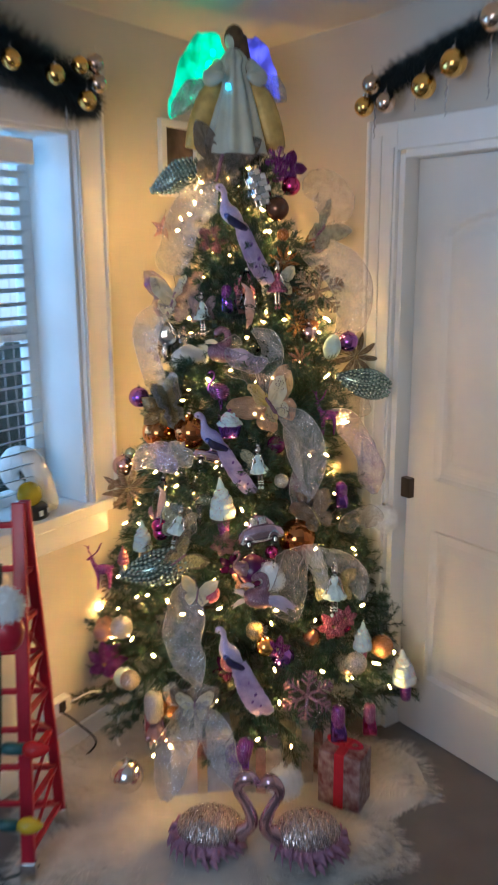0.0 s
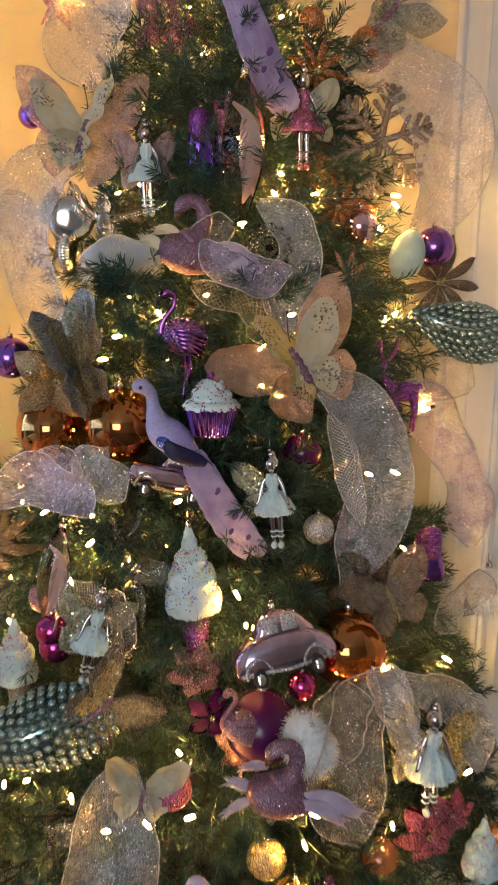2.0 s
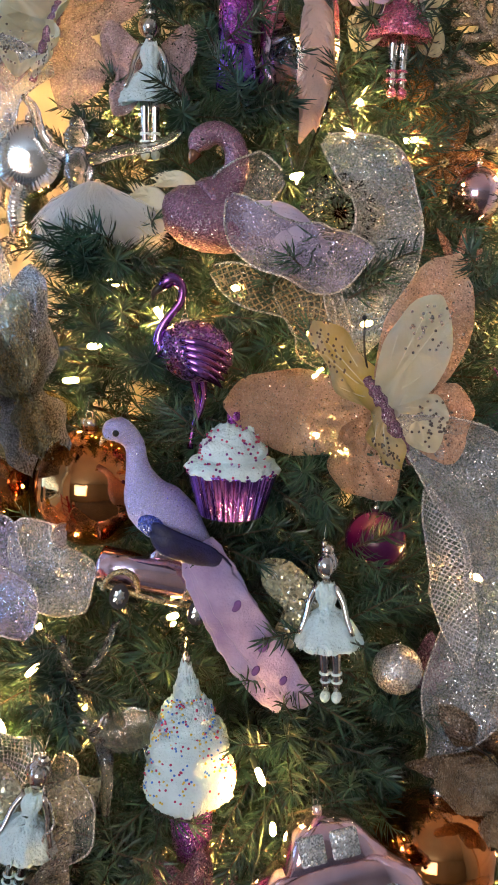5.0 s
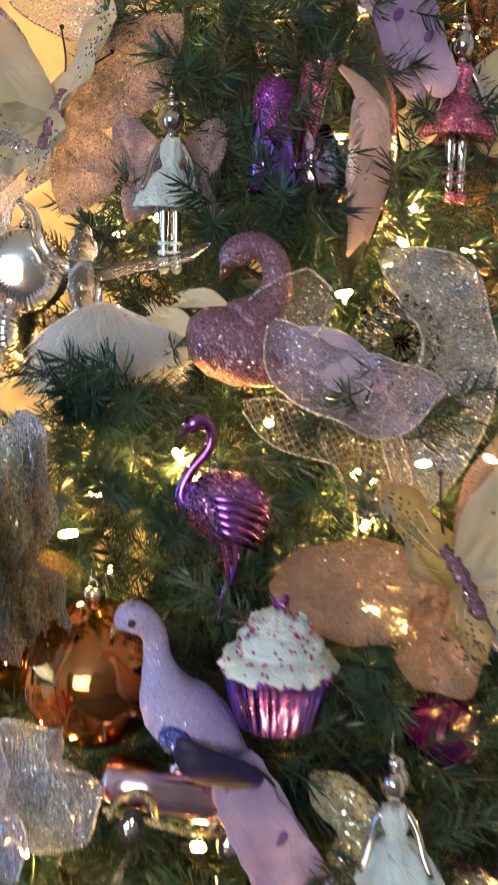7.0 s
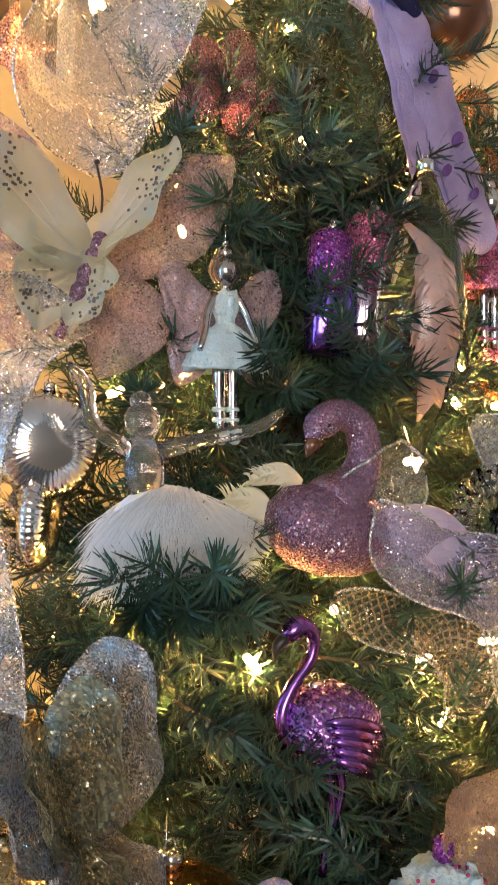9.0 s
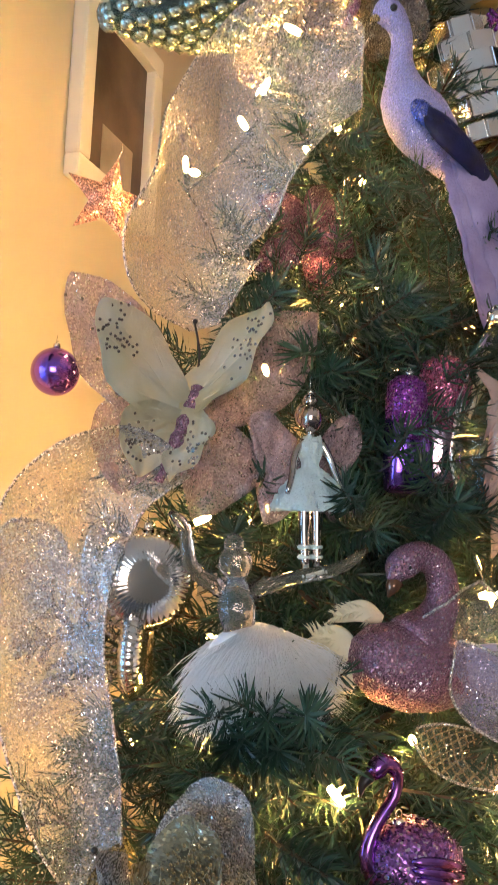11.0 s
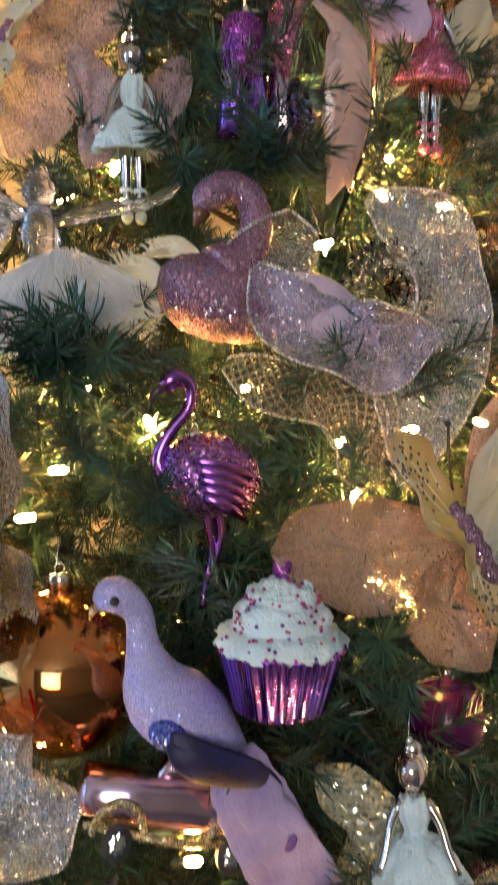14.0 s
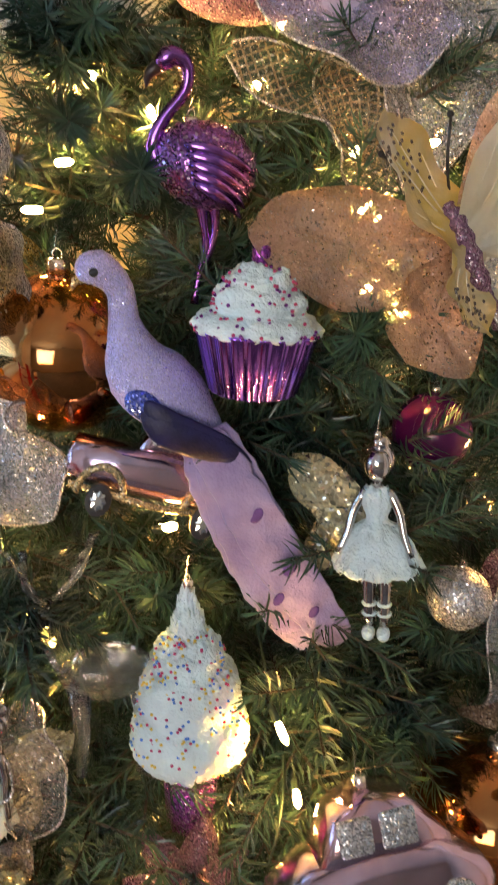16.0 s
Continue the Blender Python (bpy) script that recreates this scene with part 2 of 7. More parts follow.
def smooth_path(pts, n):
    """n + 1 points along a rounded line through pts."""
    pts = [Vector(p) for p in pts]
    pts = [pts[0] * 2 - pts[1]] + pts + [pts[-1] * 2 - pts[-2]]
    out = []
    k = len(pts) - 3
    for j in range(n + 1):
        s = min(j / n * k, k - 1e-6)
        i, t = int(s), s - int(s)
        p0, p1, p2, p3 = pts[i:i + 4]
        out.append(0.5 * ((2 * p1) + (p2 - p0) * t + (2 * p0 - 5 * p1 + 4 * p2 - p3) * t * t + (3 * p1 - p0 - 3 * p2 + p3) * t ** 3))
    return out

# ---- the room ----
def wall_box(name, at, u0, u1, z0, z1, d0, d1, mat):
    """A slab of a wall: from u0 to u1 along it, from d0 to d1 into the room."""
    bm = bmesh.new()
    vs = box(bm, u0, u1, d0, d1, z0, z1)
    for v in vs:
        v.co = at(v.co.x, v.co.y, v.co.z)
    bmesh.ops.recalc_face_normals(bm, faces=bm.faces[:])
    return part(name, bm, mat, smooth=False)


def setting(ob, label, category):
    return tagged(ob, label, category, kind="structure")


def slab_part(name, at, u0, u1, z0, z1, d0, d1, mat, parent, bevel=0.004, label=""):
    bm = bmesh.new()
    for v in box(bm, u0, u1, d0, d1, z0, z1, bevel):
        pass
    for v in bm.verts:
        v.co = at(v.co.x, v.co.y, v.co.z)
    bmesh.ops.recalc_face_normals(bm, faces=bm.faces[:])
    return part(name, bm, mat, parent, label, smooth=False)


bm = bmesh.new()
box(bm, -3.6, 4.2, -2.6, 3.6, -0.05, 0.0)
setting(part("floor", bm, M["carpet"], smooth=False), "dark grey-brown short pile carpet floor", "floor")
bm = bmesh.new()
box(bm, -3.6, 4.2, -2.6, 3.6, CEILING, CEILING + 0.08)
setting(part("ceiling", bm, M["ceiling"], smooth=False), "plain cream painted ceiling", "ceiling")

# window wall, with a deep opening
W0, W1, WZ0, WZ1 = 0.930, 2.05, 0.885, 2.105
bm = bmesh.new()
for u0, u1, z0, z1 in ((-0.0, W0, 0, CEILING), (W0, W1, 0, WZ0), (W0, W1, WZ1, CEILING), (W1, 5.6, 0, CEILING)):
    for v in box(bm, u0, u1, -0.24, 0, z0, z1):
        v.co = on_left(v.co.x, v.co.y, v.co.z)
bmesh.ops.recalc_face_normals(bm, faces=bm.faces[:])
wall_left = setting(part("wall_west", bm, M["wall"], smooth=False), "cream painted wall round a deep white window", "wall")
# door wall
D0, D1, DZ = 0.905, 1.702, 2.035
bm = bmesh.new()
for u0, u1, z0, z1 in ((-0.16, D0, 0, CEILING), (D0, D1, DZ, CEILING), (D1, 5.7, 0, CEILING)):
    for v in box(bm, u0, u1, -0.12, 0, z0, z1):
        v.co = on_right(v.co.x, v.co.y, v.co.z)
bmesh.ops.recalc_face_normals(bm, faces=bm.faces[:])
setting(part("wall_east", bm, M["wall"], smooth=False), "cream painted wall round a white panelled door", "wall")
# plain walls that close the room behind the camera; the south wall's wide window opening is assumed
bm = bmesh.new()
for x0, x1, z0, z1 in ((-3.3, -2.05, 0, CEILING), (-2.05, -0.25, 0, 0.95), (-2.05, -0.25, 2.3, CEILING), (-0.25, 3.6, 0, CEILING)):
    box(bm, x0, x1, -1.85, -1.7, z0, z1)
setting(part("wall_south", bm, M["wall"], smooth=False), "plain unseen cream painted wall with an assumed wide window opening", "wall")

# window: casing, sill, reveal lining, blind
window = thing("window_1", on_left(W0, 0, WZ0), "deep white window with a lowered slatted blind", "window", kind="structure")
window.matrix_world = Matrix()
slab_part("window_casing", on_left, W0 - 0.11, W0, WZ0 - 0.02, WZ1 + 0.09, 0, 0.02, M["trim"], window)
slab_part("window_casing", on_left, W0, W1, WZ1, WZ1 + 0.09, 0, 0.02, M["trim"], window)
slab_part("casing_bead", on_left, W0 - 0.122, W0 - 0.11, WZ0 - 0.02, WZ1 + 0.1, 0, 0.03, M["trim"], window, 0.003)
slab_part("casing_bead", on_left, W0 - 0.022, W0 - 0.006, WZ0, WZ1 + 0.01, 0.02, 0.027, M["trim"], window, 0.003)
slab_part("reveal_lining", on_left, W0, W0 + 0.012, WZ0, WZ1, -0.235, 0, M["trim"], window, 0.002)
slab_part("reveal_lining", on_left, W0 + 0.012, W1, WZ1 - 0.012, WZ1, -0.235, 0, M["trim"], window, 0.002)
slab_part("window_sill", on_left, W0 - 0.09, W1 + 0.09, WZ0 - 0.035, WZ0 + 0.006, -0.236, 0.035, M["trim"], window, 0.006)
slab_part("window_apron", on_left, W0 - 0.075, W1 + 0.075, WZ0 - 0.115, WZ0 - 0.035, 0, 0.016, M["trim"], window)
slab_part("window_frame", on_left, W0 + 0.012, W0 + 0.06, WZ0, WZ1, -0.235, -0.19, M["white_plastic"], window)
slab_part("window_frame", on_left, W0 + 0.06, W1, WZ0, WZ0 + 0.05, -0.235, -0.19, M["white_plastic"], window)
slab_part("window_frame", on_left, W0 + 0.06, W1, WZ0 + 0.56, WZ0 + 0.61, -0.235, -0.19, M["white_plastic"], window)
M["pane"] = surface("window_glass", (1, 1, 1), 0.03, glass=1.0, bump=0, vary=0)
glass_pane = slab_part("pane", on_left, W0 + 0.06, W1, WZ0 + 0.05, WZ1 - 0.012, -0.22, -0.214, M["pane"], window, 0)
glass_pane.visible_shadow = False
blind = thing("window_blind", (0, 0, 0), "white horizontal slatted blind, lowered and half open", "blind")
slab_part("head_rail", on_left, W0 + 0.10, W1 - 0.02, WZ1 - 0.105, WZ1 - 0.03, -0.135, -0.06, M["trim"], blind, 0.006)
first_slat = None
for i in range(25):
    z = WZ1 - 0.135 - i * 0.044
    if z < WZ0 + 0.04:
        break
    if first_slat is None:
        bm = bmesh.new()
        n = 6
        rows_ = [[bm.verts.new((u, -0.026 + 0.052 * k / n, 0.004 * math.sin(math.pi * k / n))) for k in range(n + 1)] for u in (W0 + 0.12, W1 - 0.03)]
        for k in range(n):
            bm.faces.new((rows_[0][k], rows_[0][k + 1], rows_[1][k + 1], rows_[1][k]))
        bmesh.ops.solidify(bm, geom=bm.faces[:], thickness=0.002)
        tip = Matrix.Rotation(radians(20), 4, "X")
        for v in bm.verts:
            q = tip @ v.co
            v.co = on_left(q.x, q.y - 0.10, q.z)
        bmesh.ops.recalc_face_normals(bm, faces=bm.faces[:])
        first_slat = part("slat", bm, M["trim"], blind)
        first_slat.location.z = z
    else:
        s = share("slat", first_slat, blind, pose(0, 0, z))
bm = bmesh.new()
for u in (W0 + 0.22, W0 + 0.75):
    for dd in (-0.125, -0.075):
        a = on_left(u, dd, 0)
        tube(bm, [(a.x, a.y, WZ0 + 0.02), (a.x, a.y, WZ1 - 0.06)], 0.0012, 5)
part("ladder_cord", bm, M["trim"], blind)
# what shows between the slats: pale sky over a dim hedge and a fence
M["sky_card"] = glow("pale_sky", (0.60, 0.80, 1.0), 1.1)
M["hedge"] = surface("dim_hedge", (0.03, 0.06, 0.05), 0.9, vary=0.5, scale=4, bump=0.5)
bm = bmesh.new()
box(bm, -1.0, 4.5, -2.6, -2.55, -1.0, 4.0)
for v in bm.verts:
    v.co = on_left(v.co.x, v.co.y, v.co.z)
setting(part("backdrop", bm, M["sky_card"], smooth=False), "pale overcast sky outside the window", "sky")
bm = bmesh.new()
for i in range(46):
    u = -0.8 + i * 0.115
    h = 1.05 + 0.16 * math.sin(i * 1.7) + 0.1 * math.sin(i * 0.6)
    c = on_left(u, -2.15, h - 0.4)
    made = bmesh.ops.create_icosphere(bm, subdivisions=2, radius=0.32)["verts"]
    for v in made:
        v.co = c + v.co * (1 + 0.35 * noise.noise(v.co * 9 + c * 3)) * Vector((1, 1, 1.6)).length / 2.1
tagged(part("hedge", bm, M["hedge"]), "dim blue-green hedge outside the window", "hedge", kind="stuff")

# door
door = thing("door_1", (0, 0, 0), "white two-panel door, closed, in a white casing", "door", kind="structure")
slab_part("door_casing", on_right, D0 - 0.13, D0 - 0.012, 0, DZ + 0.10, 0, 0.02, M["trim"], door)
slab_part("door_casing", on_right, D0 - 0.012, D1 + 0.1, DZ + 0.012, DZ + 0.10, 0, 0.02, M["trim"], door)
slab_part("casing_bead", on_right, D0 - 0.144, D0 - 0.13, 0, DZ + 0.11, 0, 0.03, M["trim"], door, 0.004)
slab_part("casing_bead", on_right, D0 - 0.092, D0 - 0.078, 0, DZ + 0.06, 0.02, 0.026, M["trim"], door, 0.003)
slab_part("casing_bead", on_right, D0 - 0.034, D0 - 0.02, 0, DZ + 0.02, 0.02, 0.028, M["trim"], door, 0.003)
slab_part("jamb", on_right, D0 - 0.012, D0 + 0.012, 0, DZ, -0.118, 0.004, M["trim"], door, 0.002)
slab_part("jamb", on_right, D0 + 0.012, D1, DZ - 0.012, DZ + 0.012, -0.118, 0.004, M["trim"], door, 0.002)
# leaf: stiles, rails and raised fields round two sunk panels
LU0, LU1, LZ0, LZ1 = D0 + 0.016, D1 - 0.004, 0.012, DZ - 0.016


def leaf_grid():
    bm = bmesh.new()
    n_u, n_z = 60, 150
    verts = {}
    for i in range(n_u + 1):
        for j in range(n_z + 1):
            u, z = LU0 + (LU1 - LU0) * i / n_u, LZ0 + (LZ1 - LZ0) * j / n_z
            d = -0.057
            for z0, z1, arch in ((0.24, 0.80, 0.0), (0.98, 1.86, 0.07)):
                a0, a1 = LU0 + 0.125, LU1 - 0.125
                s = (u - a0) / (a1 - a0)
                top = z1 - (arch * (2 * abs(s - 0.5)) ** 2 if arch else 0)
                inside = min(u - a0, a1 - u, z - z0, top - z)
                if inside > 0:
                    d = -0.057 - 0.011 * min(1, inside / 0.012)
                    if inside > 0.035:
                        d = -0.068 + 0.009 * min(1, (inside - 0.035) / 0.03)
            verts[i, j] = bm.verts.new(on_right(u, d, z))
    for i in range(n_u):
        for j in range(n_z):
            bm.faces.new((verts[i, j], verts[i + 1, j], verts[i + 1, j + 1], verts[i, j + 1]))
    back = [on_right(u, -0.095, z) for u, z in ((LU0, LZ0), (LU1, LZ0), (LU1, LZ1), (LU0, LZ1))]
    corners = [verts[0, 0], verts[n_u, 0], verts[n_u, n_z], verts[0, n_z]]
    bk = [bm.verts.new(p) for p in back]
    bm.faces.new(bk[::-1])
    for i in range(4):
        bm.faces.new((bk[i], bk[(i + 1) % 4], corners[(i + 1) % 4], corners[i]))
    for f in bm.faces[:n_u * n_z]:
        if f.normal.dot(RIGHT_OUT) > 0:
            f.normal_flip()
    return bm


part("door_leaf", leaf_grid(), M["door"], door, smooth=False)
M["bronze"] = surface("dark_bronze", (0.10, 0.08, 0.06), 0.35, 0.9, bump=0.05)
slab_part("strike_plate", on_right, D0 + 0.013, D0 + 0.052, 0.895, 0.965, -0.056, -0.030, M["bronze"], door, 0.002, "dark bronze strike plate")
# skirting boards
for nm, at, u0, u1 in (("baseboard", on_left, 0.02, 3.2), ("baseboard", on_right, 0.0, D0 - 0.146)):
    setting(slab_part(nm, at, u0, u1, 0, 0.095, 0, 0.014, M["trim"], None, 0.004), "low white skirting board", "baseboard")
setting(bpy.data.objects["ceiling"], "plain cream painted ceiling", "ceiling")

# ---- the tree ----
TREE = Vector((0.11, 2.23, 0))
TOP, LOW = 2.10, 0.35
RX, RY = 0.575, 0.485


def reach(z):
    return max(0.03, min(1.16, (TOP + 0.02 - z) / (TOP + 0.02 - LOW)))


def spray(rng, length, density=920, needle=0.024, side=5, girth=0.00085):
    """A branch tip along +y: flat needles set round its twigs, and the twigs, as plain vertex and face lists."""
    verts, faces, twigs = [], [], []

    def add_twig(base, way, ln, r):
        a = way.orthogonal().normalized()
        b = way.cross(a)
        for q, k in ((base, 1.0), (base + way * ln, 0.5)):
            for j in range(3):
                verts.append(q + (a * math.cos(2.094 * j) + b * math.sin(2.094 * j)) * r * k)
        i = len(verts) - 6
        faces.extend(((i, i + 1, i + 4, i + 3), (i + 1, i + 2, i + 5, i + 4), (i + 2, i, i + 3, i + 5)))
        twigs.extend(range(len(faces) - 3, len(faces)))
        for k in range(int(ln * density)):
            s = (k + rng.random()) / (ln * density)
            ang = rng.random() * 2 * math.pi
            out = a * math.cos(ang) + b * math.sin(ang)
            lean = 0.5 + 0.35 * rng.random() + (0.9 * rng.random() if s > 0.9 else 0)
            d = (out + way * lean).normalized()
            p = base + way * (ln * s)
            nl = needle * (0.8 + 0.35 * rng.random()) * (1 - 0.2 * s)
            w = d.cross(way).normalized()
            w = (w * rng.uniform(0.5, 1) + d.cross(w) * rng.uniform(-0.7, 0.7)).normalized() * girth
            mid = p + d * nl * 0.6
            tip = mid + (d + way * 0.35).normalized() * nl * 0.4
            i = len(verts)
            verts.extend((p + w * 0.7, p - w * 0.7, mid - w, mid + w, tip + w * 0.25, tip - w * 0.25))
            faces.extend(((i, i + 1, i + 2, i + 3), (i + 3, i + 2, i + 5, i + 4)))

    add_twig(Vector((0, 0, 0)), Vector((0, 1, 0.05)).normalized(), length, 0.0022)
    for k in range(side):
        s = 0.15 + 0.7 * (k + 0.5 * rng.random()) / side
        sg = 1 if k % 2 else -1
        way = Vector((sg * (0.75 + 0.3 * rng.random()), 0.75, rng.uniform(-0.35, 0.45))).normalized()
        add_twig(Vector((0, length * s, 0.03 * s)), way, length * (0.62 - 0.3 * s) * rng.uniform(0.8, 1.2), 0.0014)
    return verts, faces, twigs


def spray_mesh(name, rng, length, **kw):
    verts, faces, twigs = spray(rng, length, **kw)
    me = bpy.data.meshes.new(name)
    me.from_pydata(verts, [], faces)
    me.materials.append(M["needle"])
    me.materials.append(M["twig"])
    for i in twigs:
        me.polygons[i].material_index = 1
    return me


rng = random.Random(4)
tree = thing("christmas_tree", TREE, "tall green artificial Christmas tree covered in lights and ornaments", "christmas tree")
bm = bmesh.new()
tube(bm, [(0, 0, 0.08), (0, 0, 1.0), (0, 0, 2.02)], [0.022, 0.018, 0.006], 10)
part("trunk", bm, M["twig"], tree)
bm = bmesh.new()
for k in range(4):
    a = math.pi / 4 + k * math.pi / 2
    tube(bm, [(0, 0, 0.16), (0.12 * math.cos(a), 0.12 * math.sin(a), 0.06), (0.27 * math.cos(a), 0.27 * math.sin(a), 0.012)], [0.012, 0.012, 0.01], 8)
part("stand", bm, M["black"], tree)
kinds = [spray_mesh("branch", rng, ln) for ln in (0.13, 0.15, 0.16, 0.18, 0.20, 0.17)]
tufts = [spray_mesh("branch_tip", rng, ln, density=1700, needle=0.026, side=sd, girth=0.0009) for ln, sd in ((0.06, 0), (0.075, 2), (0.09, 2), (0.07, 0))]


def branch_pose(z, a, rng, depth=0.0):
    k = reach(z)
    ln = 0.20
    r = max(0.01, 1 - depth - ln * 0.98 / (RX * k + 0.10))
    p = Vector((math.cos(a) * RX * k * r, math.sin(a) * RY * k * r, z + 0.02))
    tilt = rng.uniform(-14, 20) + (30 if z > 1.85 else 0)
    return pose(*p, tilt, rng.uniform(-40, 40), math.degrees(a) - 90 + rng.uniform(-22, 22))


count = 0
for i in range(262):
    s = (i + 0.5) / 262
    z = LOW - 0.21 + (TOP - LOW + 0.19) * (1 - (1 - s * 0.99) ** 0.58)
    a = 2 * ((i * 0.618034) % 1) - 1
    a = math.radians(-90 + 112 * math.copysign(abs(a) ** 1.25, a))
    me = kinds[i % 6]
    b = new("branch", me)
    b.parent = tree
    b.matrix_basis = branch_pose(z, a, rng)
# near tips that reach out between the ornaments
tip_rng = random.Random(17)


def near_tip(x, y, z):
    b = new("branch_tip", tufts[len(tree.children) % 4])
    b.parent = tree
    way = Vector((tip_rng.uniform(-0.35, 0.35), -1, tip_rng.uniform(-0.25, 0.35))).normalized()
    b.matrix_basis = Matrix.Translation(Vector((x, y, z)) - TREE - way * 0.07) @ way.to_track_quat("Y", "Z").to_matrix().to_4x4()


near_tip(-0.056, 2.020, 1.412)
near_tip(-0.049, 2.020, 1.355)
near_tip(0.036, 2.020, 1.674)
near_tip(0.086, 2.020, 1.532)
near_tip(-0.003, 2.020, 1.277)
near_tip(0.125, 2.020, 1.289)
near_tip(0.017, 2.020, 1.509)
near_tip(-0.054, 2.020, 1.674)
near_tip(0.138, 1.910, 0.953)
near_tip(0.199, 1.910, 0.902)
near_tip(0.148, 1.910, 1.186)
near_tip(-0.001, 1.910, 1.295)
near_tip(-0.040, 1.910, 1.317)
near_tip(0.234, 1.910, 0.981)
near_tip(-0.066, 1.910, 1.017)
near_tip(-0.035, 1.900, 0.827)
near_tip(0.061, 1.900, 0.713)
near_tip(-0.080, 1.900, 1.009)
near_tip(0.276, 1.900, 1.369)
near_tip(-0.070, 1.955, 1.393)
near_tip(-0.051, 1.960, 1.385)
near_tip(-0.081, 1.965, 1.382)
near_tip(-0.061, 1.970, 1.373)
near_tip(-0.053, 1.985, 1.356)
near_tip(-0.023, 1.975, 1.299)
near_tip(-0.008, 2.030, 1.622)
near_tip(0.066, 1.990, 1.525)
near_tip(-0.075, 2.030, 1.503)
near_tip(0.069, 1.960, 1.305)
near_tip(0.065, 2.080, 1.705)
near_tip(-0.037, 1.950, 1.376)
near_tip(0.002, 1.985, 1.296)
near_tip(0.134, 1.875, 0.963)
near_tip(0.188, 1.870, 0.929)
near_tip(0.144, 1.930, 1.216)
near_tip(0.158, 1.915, 1.163)
near_tip(-0.075, 1.880, 1.013)
near_tip(0.018, 1.920, 1.012)
near_tip(-0.059, 1.860, 0.997)
near_tip(0.032, 1.840, 0.846)
# the fuller side by the door
for i in range(34):
    z = 1.12 + 0.60 * (i + 0.5) / 34
    a = radians(-48 + 62 * ((i * 0.618034) % 1))
    b = new("branch", kinds[i % 6])
    b.parent = tree
    b.matrix_basis = Matrix.Translation((0.045 * math.cos(a), 0, 0)) @ branch_pose(z, a, tip_rng)
# bushy tips all over the front
for i in range(190):
    s = (i + 0.5) / 190
    z = LOW - 0.1 + (TOP - LOW) * (1 - (1 - s) ** 0.62)
    a = math.radians(-90 + 85 * (2 * ((i * 0.7548777) % 1) - 1))
    k = reach(z)
    out = Vector((math.cos(a) / RX, math.sin(a) / RY, 0)).normalized()
    way = (out + Vector((tip_rng.uniform(-0.5, 0.5), tip_rng.uniform(-0.2, 0.2), tip_rng.uniform(-0.35, 0.4)))).normalized()
    p = Vector((math.cos(a) * RX * k, math.sin(a) * RY * k, z)) - out * tip_rng.uniform(0.0, 0.05)
    b = new("branch_tip", tufts[i % 4])
    b.parent = tree
    b.matrix_basis = Matrix.Translation(p - way * 0.06) @ way.to_track_quat("Y", "Z").to_matrix().to_4x4()
for i in range(18):
    a = i * 2.39996
    b = new("branch", kinds[i % 3])
    b.parent = tree
    b.matrix_basis = pose(0.012 * math.cos(a), 0.012 * math.sin(a), 1.80 + 0.014 * i, 28 + 2.2 * i, 0, math.degrees(a) - 90)
# the rest: deeper and rear branches, as one mesh
verts, faces = [], []
for i in range(380):
    s = (i + 0.5) / 380
    z = LOW - 0.1 + (TOP - LOW) * (1 - math.sqrt(1 - s * 0.98))
    rear = i % 3 == 0
    a = math.radians((90 if rear else -90) + (75 if rear else 110) * (2 * ((i * 0.754877) % 1) - 1))
    m = branch_pose(z, a, rng, 0 if rear else (0.16, 0.34, 0.52)[i // 3 % 3]) @ pose(0, 0, 0, rng.uniform(-45, 45), rng.uniform(-90, 90), rng.uniform(-55, 55) if not rear else 0)
    src = kinds[i % 6]
    base = len(verts)
    verts.extend(m @ v.co for v in src.vertices)
    faces.extend([base + k for k in f.vertices] for f in src.polygons)
ob = mesh_part("inner_foliage", verts, faces, M["needle"], tree)
tagged(ob, kind="stuff")
bm = bmesh.new()
for i in range(110):
    s = (i + 0.5) / 110
    z = LOW - 0.05 + (TOP - LOW - 0.1) * s
    a = i * 2.39996
    k = reach(z) * 0.8
    tube(bm, [(0, 0, z - 0.03), (math.cos(a) * RX * k * 0.5, math.sin(a) * RY * k * 0.5, z), (math.cos(a) * RX * k, math.sin(a) * RY * k, z + 0.03)], [0.004, 0.003, 0.002], 5)
part("limb_frame", bm, M["twig"], tree)

